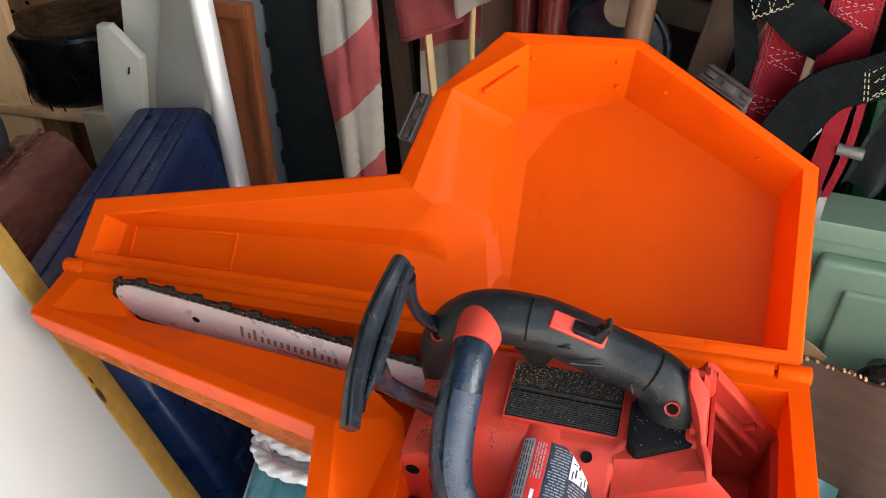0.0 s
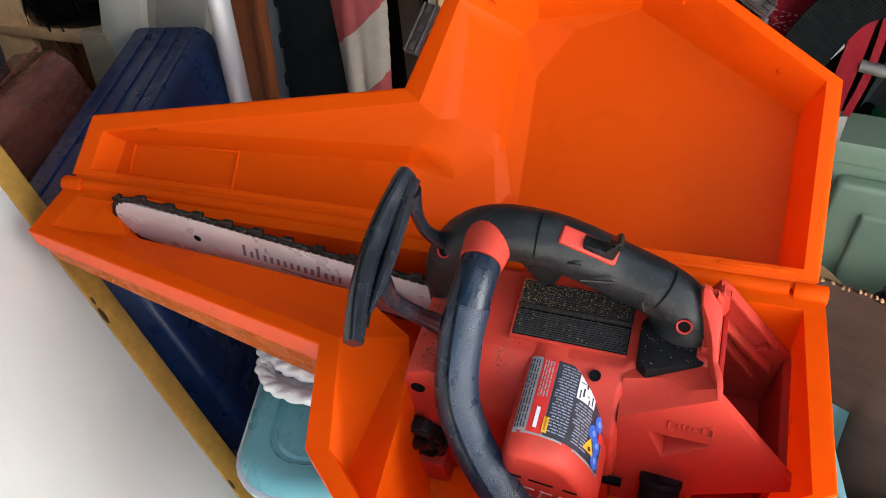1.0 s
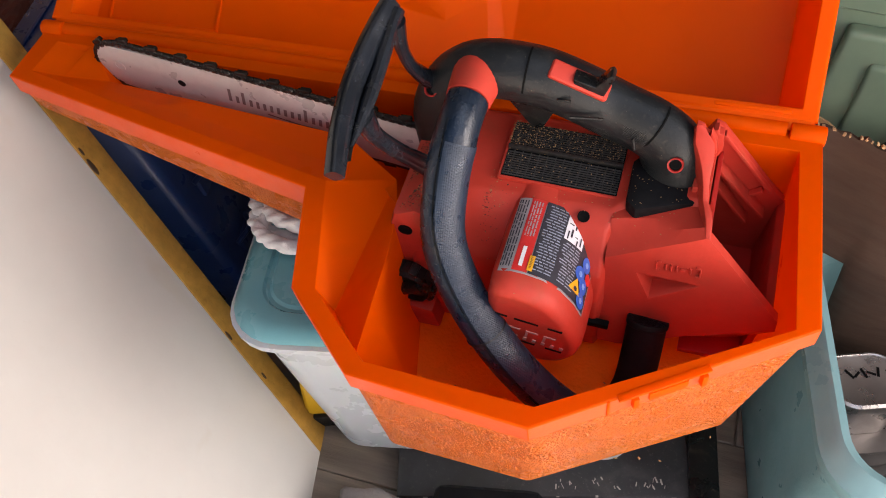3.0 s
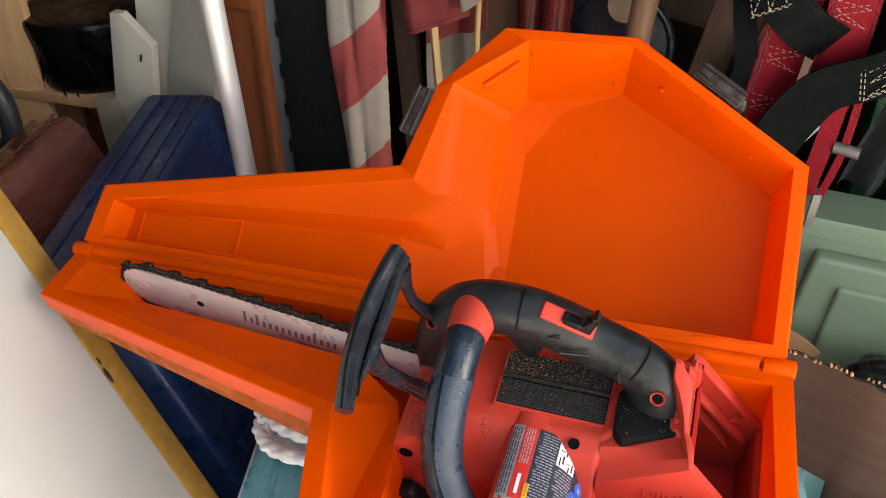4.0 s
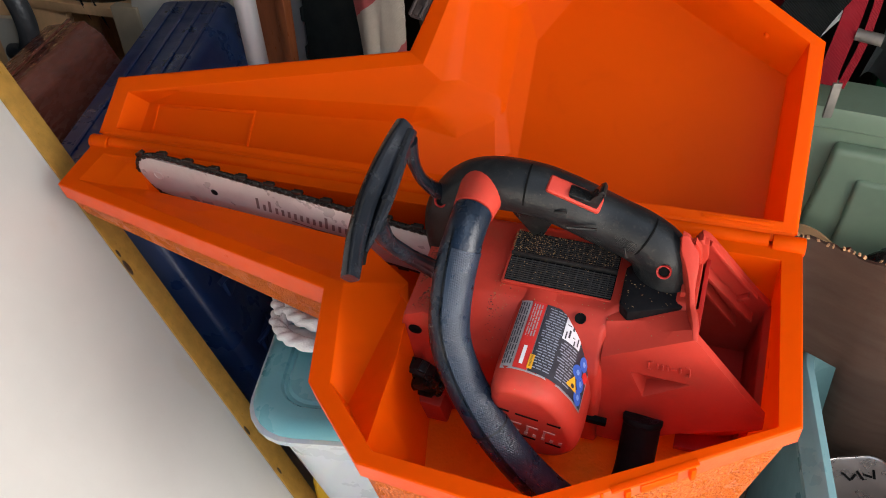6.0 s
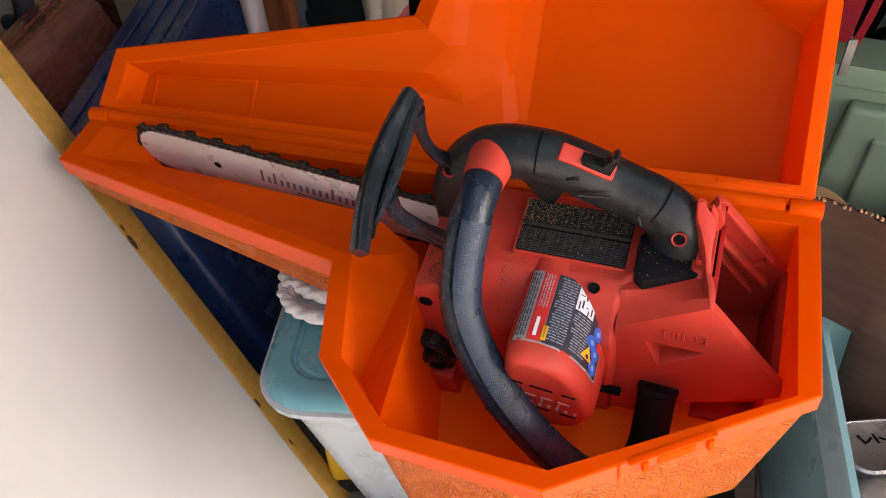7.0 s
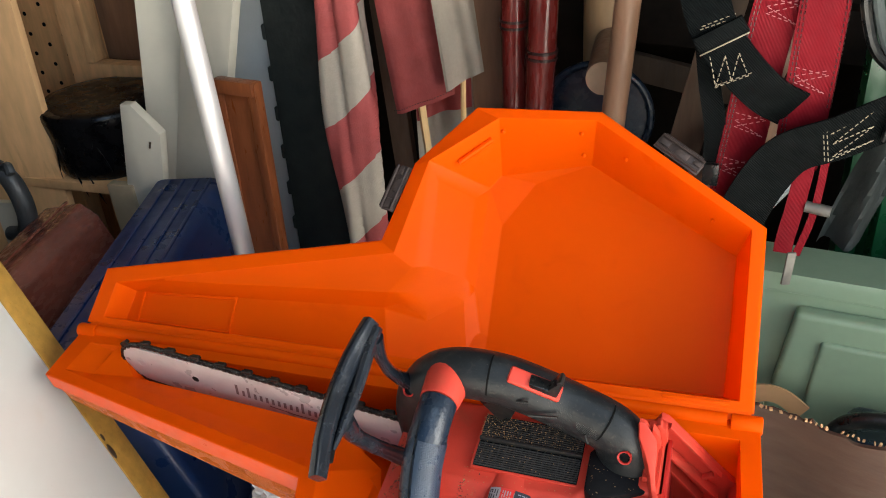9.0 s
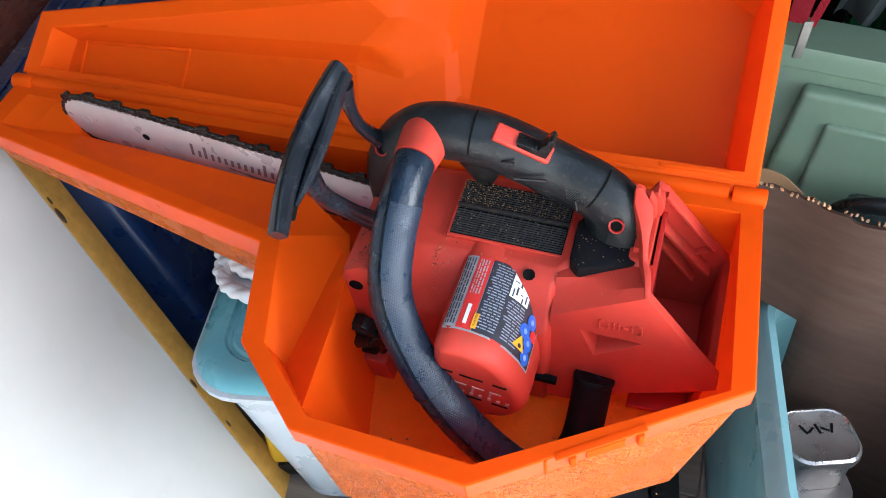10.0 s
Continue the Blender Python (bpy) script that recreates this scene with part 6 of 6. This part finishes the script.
    letters.from_mesh(me)
    bpy.data.objects.remove(word)
    bpy.data.meshes.remove(me)
    o = cover_at(radians(100), -0.1795, 0.0016)
    up = (cover_at(radians(102), -0.1795, 0.0016) - o).normalized()
    along = (cover_at(radians(100), -0.168, 0.0016) - o).normalized()
    m = Matrix((along, up, along.cross(up))).transposed().to_4x4()
    m.translation = o
    letters.transform(m)
    part("tag_word", letters, LABEL_DARK, cover, smooth=0)

    def round_patch(name, t, y, r, material, sides=16, off=0.0014):
        q = bmesh.new()
        q.faces.new([q.verts.new(cover_at(t + r * math.cos(2 * math.pi * k / sides + math.pi / 2) / 0.05, y + r * math.sin(2 * math.pi * k / sides + math.pi / 2), off)) for k in range(sides)])
        return part(name, q, material, cover)

    for t, y in ((40, -0.146), (47, -0.158), (38, -0.165), (37, -0.1775)):
        round_patch("blue_sign", radians(t), y, 0.0068, LABEL_BLUE)
        round_patch("sign_mark", radians(t), y, 0.0027, LABEL_SKY, 6, 0.0017)
    round_patch("red_sign", radians(32), -0.155, 0.005, LABEL_RED)
    round_patch("warning_sign", radians(50), -0.172, 0.0085, LABEL_YELLOW, 3, 0.0016)
    round_patch("sign_mark", radians(50), -0.1735, 0.0022, LABEL_DARK, 6, 0.0019)
    # slots and pale plain marks on the end face
    for x, z, w in ((0.142, -0.028, 0.016), (0.165, -0.033, 0.020), (0.188, -0.038, 0.012), (0.160, -0.069, 0.022), (0.186, -0.074, 0.014)):
        part("end_slot", box((w, 0.002, 0.0022), pose(x, -0.2032, z, 0, 12, 0), 0.0005), DARK_HOLE, cover)
    for k in range(4):
        part("end_mark", box((0.010, 0.0012, 0.002), pose(0.140 + 0.0145 * k, -0.2034, -0.044 - 0.003 * k, 0, 12, 0), 0), END_MARK, cover)
        part("end_mark", box((0.002, 0.0012, 0.010), pose(0.1355 + 0.0145 * k, -0.2034, -0.048 - 0.003 * k, 0, 12, 0), 0), END_MARK, cover)
    for k in range(8):
        part("end_mark", box((0.003, 0.0012, 0.0045), pose(0.140 + 0.0075 * k, -0.2034, -0.058 - 0.0016 * k, 0, 12, 0), 0), END_MARK, cover)


PIVOT = Vector((0.262, -0.500, 0.619))


def seated(bm):
    """Sets a piece of the handles down on the housing: lower, further back and a touch larger."""
    for v in bm.verts:
        x = v.co.x
        deep = 0.057 if x < 0.205 else max(0.028, 0.057 - 0.46 * (x - 0.205))
        deep *= max(0.0, min(1.0, (v.co.z + 0.045) / 0.09))
        v.co = PIVOT + (v.co - PIVOT) * (1 + deep)
    return bm


def side_skin(path, r, a0, a1, n=12):
    """A strip of skin along one side of a round bar, between two angles from its outer side."""
    bm = bmesh.new()
    rings = []
    for k, q in enumerate(path):
        way = (path[min(k + 1, len(path) - 1)] - path[max(k - 1, 0)]).normalized()
        out = Vector((0.75, 0.0, 0.66))
        out = (out - way * out.dot(way)).normalized()
        across = way.cross(out)
        rings.append([bm.verts.new(q + (out * math.cos(radians(a0 + (a1 - a0) * j / n)) - across * math.sin(radians(a0 + (a1 - a0) * j / n))) * r) for j in range(n + 1)])
    for a, b in zip(rings, rings[1:]):
        for j in range(n):
            bm.faces.new((a[j], a[j + 1], b[j + 1], b[j]))
    bmesh.ops.solidify(bm, geom=bm.faces[:], thickness=0.0007)
    return bm


def saw_handles():
    mid = smooth_path([(0.064, -0.072, 0.012), (0.067, -0.073, 0.044), (0.075, -0.073, 0.072), (0.090, -0.073, 0.096), (0.112, -0.073, 0.108), (0.147, -0.073, 0.107), (0.175, -0.073, 0.097), (0.207, -0.073, 0.081), (0.232, -0.074, 0.069), (0.2475, -0.076, 0.055), (0.2535, -0.078, 0.030), (0.2540, -0.080, 0.0)], 5)
    rad = []
    for n, q in enumerate(mid):
        u = n / (len(mid) - 1)
        rad.append(0.0225 + 0.004 * math.exp(-((u - 0.12) / 0.12) ** 2) + 0.003 * math.exp(-((u - 0.9) / 0.1) ** 2))
    handle = part("top_handle", seated(tube(mid, rad, 28, flat=0.86)), GRIP, saw, "black rubber top handle", smooth=60)
    for s in (0.45, 0.73):
        n = int(s * (len(mid) - 1))
        r = rad[n] + 0.0003
        way = (mid[n + 1] - mid[n - 1]).normalized()
        part("handle_seam", seated(tube([mid[n] - way * 0.0007, mid[n] + way * 0.0007], r, 28, flat=0.86)), DARK_HOLE, handle)
    # moulded facet lines on the grip's side
    for a, b in (((0.166, -0.0930, 0.106), (0.176, -0.0935, 0.108)), ((0.176, -0.0965, 0.094), (0.200, -0.0955, 0.096)), ((0.222, -0.0965, 0.080), (0.224, -0.098, 0.070))):
        part("grip_ridge", seated(tube([a, b], 0.0011, 6)), BLACK_PLASTIC, handle)
    # knurled fields moulded into the grip's side
    co = [v.co + ORIGIN[handle] for v in handle.data.vertices]
    skin = BVHTree.FromPolygons(co, [list(f.vertices) for f in handle.data.polygons])
    for x0, x1, z0, z1 in ((0.182, 0.204, 0.078, 0.090), (0.214, 0.233, 0.078, 0.092)):
        field = bmesh.new()
        for i in range(int((x1 - x0) / 0.0015)):
            for j in range(int((z1 - z0) / 0.0015)):
                x, z = x0 + 0.0015 * i + 0.00075 * (j % 2), z0 + 0.0015 * j - 0.30 * 0.0015 * i + 0.004
                hit = skin.ray_cast(Vector((x - 0.002, -0.16, z + 0.037)), Vector((0, 1, -0.8)))
                if hit[0] is None or (x0 < 0.2 and j > 1.2 + i * 0.55):
                    continue
                q, nn = hit[0], hit[1]
                s = Vector((1, 0, -0.3)).normalized()
                w = nn.cross(s).normalized()
                base = [field.verts.new(q + e) for e in (s * 0.0007, w * 0.0007, -s * 0.0007, -w * 0.0007)]
                tip = field.verts.new(q + nn * 0.0006)
                for k in range(4):
                    field.faces.new((base[k], base[(k + 1) % 4], tip))
        part("knurled_field", field, BLACK_PLASTIC, handle, smooth=0)
    # recess with the sliding lock on top
    part("lock_recess", seated(box((0.046, 0.0145, 0.006), pose(0.1795, -0.0800, 0.1155, 20, 24, 0), 0.0029, 3)), SAW_RED, handle)
    lock = prism([(0.176, 0.1225), (0.192, 0.1165), (0.200, 0.128), (0.203, 0.130), (0.205, 0.126), (0.198, 0.108), (0.176, 0.114)], "y", -0.086, -0.075, 0.0015)
    part("lock_lever", seated(lock), BLACK_PLASTIC, handle, "black lock lever")
    # screw holes with red rings at both ends
    for q, m in (((0.060, -0.0985, 0.062), pose(0.0672, -0.0878, 0.0930, 40, -12, 0)), ((0.255, -0.0985, 0.040), pose(0.2548, -0.0980, 0.0580, 62, 0, 0))):
        part("screw_ring", seated(lathe([(0.0060, -0.004), (0.0060, 0.0), (0.0048, -0.0002), (0.0044, -0.003)], m, 20)), SAW_RED_SHADE, handle)
        part("screw_well", seated(lathe([(0.0046, -0.004), (0.0044, -0.0014), (0.001, -0.0014)], m, 16)), DARK_HOLE, handle)
    part("trigger", seated(prism([(0.120, 0.092), (0.165, 0.086), (0.152, 0.058), (0.146, 0.055), (0.140, 0.060)], "y", -0.080, -0.064, 0.002)), BLACK_PLASTIC, handle, "black throttle trigger")
    # black foot of the handle, and the red zigzag spine behind it
    # Foot takes the blackest material; shade of its recess is in the colour.
    part("handle_foot", prism([(0.236, -0.050), (0.2215, -0.068), (0.2225, -0.106), (0.231, -0.1145), (0.2755, -0.099), (0.2755, -0.05)], "z", 0.0, 0.0165, 0.003), STUB_BLACK, saw, "black plastic handle foot")
    rows = [(-0.064, 0.0660, 0.2645, 0.2697), (-0.074, 0.0575, 0.2657, 0.2800), (-0.083, 0.0512, 0.2710, 0.2814), (-0.090, 0.0432, 0.2748, 0.2812), (-0.096, 0.0360, 0.2771, 0.2816), (-0.104, 0.0280, 0.2790, 0.2830), (-0.112, 0.0265, 0.2815, 0.2870), (-0.121, 0.0243, 0.2840, 0.2890), (-0.131, 0.0172, 0.2862, 0.2898)]
    spine = bmesh.new()
    bands = [[spine.verts.new(q) for q in ((xl, y, z), (xr, y, z), (xr - 0.001, y + 0.009, z - 0.014), (xl - 0.004, y + 0.009, z - 0.018))] for y, z, xl, xr in rows]
    for a, b in zip(bands, bands[1:]):
        for k in range(4):
            spine.faces.new((a[k], a[(k + 1) % 4], b[(k + 1) % 4], b[k]))
    spine.faces.new(bands[0]), spine.faces.new(bands[-1])
    bmesh.ops.recalc_face_normals(spine, faces=spine.faces)
    rounded(spine, 0.001, 2, 30)
    spine = prism([(0.2630, 0.034), (0.2648, 0.0655), (0.2700, 0.0632), (0.2748, 0.0524), (0.2760, 0.0605), (0.2812, 0.0500), (0.2828, 0.0345), (0.2800, 0.030)], "y", -0.0655, -0.0590, 0.0007, spine)
    spine = prism([(0.2750, 0.018), (0.2770, 0.0470), (0.2810, 0.0490), (0.2822, 0.0440), (0.2858, 0.0432), (0.2872, 0.0255), (0.2850, 0.018)], "y", -0.0520, -0.0440, 0.0007, spine)
    part("rear_spine", spine, SAW_RED, saw, "notched red rear edge of the housing")
    part("rear_web", prism([(0.268, -0.02), (0.270, 0.024), (0.280, 0.024), (0.283, -0.02)], "y", -0.090, -0.030, 0.0015), SAW_RED, saw)
    # wrap handle: collar, tube with grip, and the foot that joins the housing below
    wrap = smooth_path([(0.104, -0.070, 0.103), (0.104, -0.090, 0.108), (0.102, -0.125, 0.104), (0.098, -0.158, 0.076), (0.101, -0.188, 0.040), (0.121, -0.208, -0.010), (0.152, -0.224, -0.060), (0.186, -0.231, -0.108), (0.216, -0.230, -0.142), (0.239, -0.221, -0.150), (0.249, -0.203, -0.134), (0.2535, -0.187, -0.122), (0.2555, -0.153, -0.083)], 6)
    n = len(wrap)
    part("collar", seated(tube(wrap[2:10], [0.0208, 0.0202, 0.0197, 0.0192, 0.0186, 0.0180, 0.0174, 0.0166], 24)), SAW_RED, saw, "red plastic collar", smooth=60)
    wrap_ob = part("front_handle", seated(tube(wrap[9:], [0.0165 if 4 < k < 52 else 0.0158 for k in range(n - 9)], 24)), RUBBER, saw, "black wrap-round front handle", smooth=60)
    part("handle_grip", seated(side_skin(wrap[14:61], 0.0171, -62, 112, 18)), KNURL_SHEEN, wrap_ob)
    part("parting_line", seated(side_skin(wrap[12:66], 0.0172, -70, -66, 2)), BLACK_PLASTIC, wrap_ob)
    for k in (33, 47):
        way = (wrap[k + 1] - wrap[k - 1]).normalized()
        part("grip_seam", seated(tube([wrap[k] - way * 0.0008, wrap[k] + way * 0.0008], 0.0174, 24)), BLACK_PLASTIC, wrap_ob)
    part("handle_sleeve", seated(tube(wrap[-13:], 0.0166, 24)), STUB_BLACK, wrap_ob, smooth=60)
    way = (wrap[-1] - wrap[-2]).normalized()
    part("handle_flange", tube([wrap[-1] - way * 0.006, wrap[-1] - way * 0.005, wrap[-1] - way * 0.001, wrap[-1]], [0.0168, 0.0176, 0.0178, 0.0172], 24), STUB_BLACK, wrap_ob)


def slat_sweep(mid, wide, thick):
    """A flat bar with rounded corners along the points, its ends a little narrower."""
    bm = bmesh.new()
    rings = []
    for n, q in enumerate(mid):
        u = n / (len(mid) - 1)
        way = (mid[min(n + 1, len(mid) - 1)] - mid[max(n - 1, 0)]).normalized()
        nrm = Vector((0.88, 0.0, 0.47))
        nrm = (nrm - way * nrm.dot(way)).normalized()
        s = nrm.cross(way)
        f = 0.72 + 0.28 * math.sin(math.pi * min(1, max(0, u * 0.9 + 0.08))) ** 0.6
        ring = []
        for k in range(16):
            a = 2 * math.pi * k / 16
            c, d = math.cos(a), math.sin(a)
            ring.append(bm.verts.new(q + s * math.copysign(abs(c) ** 0.5, c) * wide * f / 2 + nrm * math.copysign(abs(d) ** 0.5, d) * thick / 2))
        rings.append(ring)
    for a, b in zip(rings, rings[1:]):
        for k in range(16):
            bm.faces.new((a[k], a[(k + 1) % 16], b[(k + 1) % 16], b[k]))
    bm.faces.new(rings[0]), bm.faces.new(rings[-1])
    return bm


def saw_guard():
    mid = smooth_path([(0.0335, -0.056, 0.1430), (0.0310, -0.072, 0.140), (0.0275, -0.098, 0.135), (0.0260, -0.130, 0.129), (0.0285, -0.163, 0.1230), (0.0350, -0.198, 0.1155)], 6)
    guard = part("hand_guard", slat_sweep(mid, 0.0165, 0.012), GUARD_BLACK, saw, "scuffed black front hand guard", smooth=40)
    inner = smooth_path([(0.0400, -0.060, 0.1395), (0.0395, -0.078, 0.135), (0.0395, -0.108, 0.127), (0.0390, -0.142, 0.1205), (0.0385, -0.172, 0.117)], 5)
    part("guard_web", tube(inner, [0.0052] * 14 + [0.0048, 0.0044, 0.0040, 0.0034, 0.0028, 0.0022, 0.0015], 10), GUARD_BLACK, guard)
    # Near-black slat added for the shade in the guard's hollow.
    part("guard_back", slat_sweep([q + Vector((0.0045, 0.0, -0.0065)) for q in mid[2:-3]], 0.011, 0.005), DARK_HOLE, guard)
    part("guard_arm", tube(smooth_path([(0.0405, -0.068, 0.136), (0.0412, -0.0700, 0.115), (0.0437, -0.0670, 0.092), (0.0495, -0.0594, 0.072), (0.0590, -0.0520, 0.056)], 6), [0.0095 - 0.003 * min(1, k / 8) + 0.003 * max(0, k - 14) / 10 for k in range(25)], 14, flat=0.75), GUARD_BLACK, guard)
    part("guard_arm", tube(smooth_path([(0.0385, -0.146, 0.119), (0.0400, -0.1400, 0.092), (0.0464, -0.1280, 0.062), (0.0549, -0.1150, 0.034), (0.0660, -0.1040, 0.008)], 6), [0.0100 - 0.0030 * min(1, k / 7) + 0.002 * max(0, k - 14) / 10 for k in range(25)], 14, flat=0.72), GUARD_BLACK, guard)


def oil_cap():
    m = pose(0.047, -0.152, -0.086, 90, 0, -6) @ Matrix.Scale(1.12, 4)
    part("cap_foot", prism([(0.034, -0.147), (0.040, -0.112), (0.066, -0.116), (0.070, -0.147)], "y", -0.172, -0.150, 0.004), SAW_RED, saw)
    cap = part("oil_cap", lathe([(0.019, 0), (0.021, 0.003), (0.021, 0.012), (0.018, 0.015), (0.0165, 0.011), (0.004, 0.011)], m, 24), BLACK_PLASTIC, saw, "black oil cap with a grip bar")
    part("cap_grip", box((0.034, 0.008, 0.010), m @ pose(0, 0, 0.014, 0, 0, 35), 0.002), BLACK_PLASTIC, cap)
    for k in range(10):
        a = 2 * math.pi * k / 10
        part("cap_flute", box((0.004, 0.007, 0.011), m @ pose(0.021 * math.cos(a), 0.021 * math.sin(a), 0.0075, 0, 0, math.degrees(a)), 0.001), BLACK_PLASTIC, cap)


saw_bar()
saw_chain()
saw_body()
saw_cover()
saw_handles()
saw_guard()
oil_cap()


def chips(name, count, region, seed, label, size=(0.0008, 0.0022), material=None):
    """Loose wood chips and dust lying on the saw; region gives a place for two random numbers."""
    rnd = random.Random(seed)
    verts, faces = [], []
    for _ in range(count):
        q = region(rnd)
        s = rnd.uniform(*size)
        a = rnd.uniform(0, 6.28)
        u, v = Vector((math.cos(a), math.sin(a), rnd.uniform(-0.3, 0.3))) * s, Vector((-math.sin(a), math.cos(a), rnd.uniform(-0.3, 0.3))) * s * rnd.uniform(0.3, 0.8)
        k = len(verts)
        verts += [q + u, q + v, q - u, q - v, q + Vector((0, 0, s * 0.5))]
        faces += [(k, k + 1, k + 4), (k + 1, k + 2, k + 4), (k + 2, k + 3, k + 4), (k + 3, k, k + 4)]
    me = bpy.data.meshes.new(name)
    me.from_pydata([tuple(CASE @ q) for q in verts], [], faces)
    me.materials.append(material or SAWDUST)
    return tagged(new(name, me), label, "sawdust", kind="stuff")


def on_vents(rnd):
    x = 0.118 + 0.092 * rnd.random() ** 1.3
    y = rnd.uniform(-0.065, -0.041) if rnd.random() < 0.8 else rnd.uniform(-0.093, -0.041)
    return Vector((x, y, 0.0078 - 0.045 * (x - 0.166) + 0.035 * (y + 0.067) + (0.0012 if y > -0.066 else 0.0)))


chips("sawdust", 520, on_vents, 1, "coarse pale sawdust caught on the dark vents", (0.0003, 0.0009))


def saw_skin():
    """All surfaces of the saw, to lay dust on."""
    verts, faces = [], []
    for ob in [c for c in saw.children_recursive if c in ORIGIN and c.type == "MESH" and not c.name.startswith(("saw_chain", "print", "vent"))]:
        k = len(verts)
        verts += [v.co + ORIGIN[ob] for v in ob.data.vertices]
        faces += [[k + i for i in p.vertices] for p in ob.data.polygons]
    return BVHTree.FromPolygons(verts, faces)


SKIN = saw_skin()


def settled(spots):
    """Dust thickest round some spots (x, y, spread), lying where it falls."""
    def region(rnd):
        while True:
            x, y, s = rnd.choice(spots)
            hit = SKIN.ray_cast(Vector((rnd.gauss(x, s), rnd.gauss(y, s), 0.2)), Vector((0, 0, -1)))
            if hit[0] is not None and abs(hit[1].z) > 0.3 and -0.06 < hit[0].z < 0.035:
                return hit[0] + Vector((0, 0, 0.0001))
    return region


chips("sawdust", 420, settled([(0.10, -0.07, 0.014), (0.10, -0.11, 0.014), (0.065, -0.09, 0.016), (0.06, -0.125, 0.012), (0.055, -0.05, 0.012), (0.16, -0.07, 0.05), (0.24, -0.07, 0.03)]), 2, "scattered sawdust specks on the saw", (0.0003, 0.0009))
chips("dirt", 560, settled([(0.052, -0.10, 0.010), (0.058, -0.125, 0.009), (0.05, -0.075, 0.010), (0.105, -0.055, 0.008), (0.10, -0.12, 0.012)]), 3, "dark oily dirt crumbs on the saw housing", (0.0003, 0.0011), DIRT)


def on_case_floor(rnd):
    return Vector((rnd.uniform(0.06, 0.33), rnd.uniform(-0.26, -0.165), -0.1495))


chips("wood_chips", 26, on_case_floor, 5, "few dark wood chips on the floor of the case", (0.0006, 0.0022))

# ---- floor planks, piece by piece ----
plank_mesh = {}
for row in range(9):
    y = -0.372 + 0.092 * row
    x = -1.5 + 0.35 * (row % 3)
    while x < 1.6:
        ln = (0.9, 1.2)[row % 2]
        if ln not in plank_mesh:
            bm = box((ln - 0.002, 0.0905, 0.012), (0, 0, 0), 0.0012, 1)
            me = bpy.data.meshes.new("plank")
            bm.to_mesh(me)
            bm.free()
            me.materials.append(PLANK)
            plank_mesh[ln] = me
        ob = new("plank", plank_mesh[ln])
        ob.parent = floor
        ob.location = Vector((x + ln / 2, y, -0.006)) - ORIGIN[floor]
        x += ln
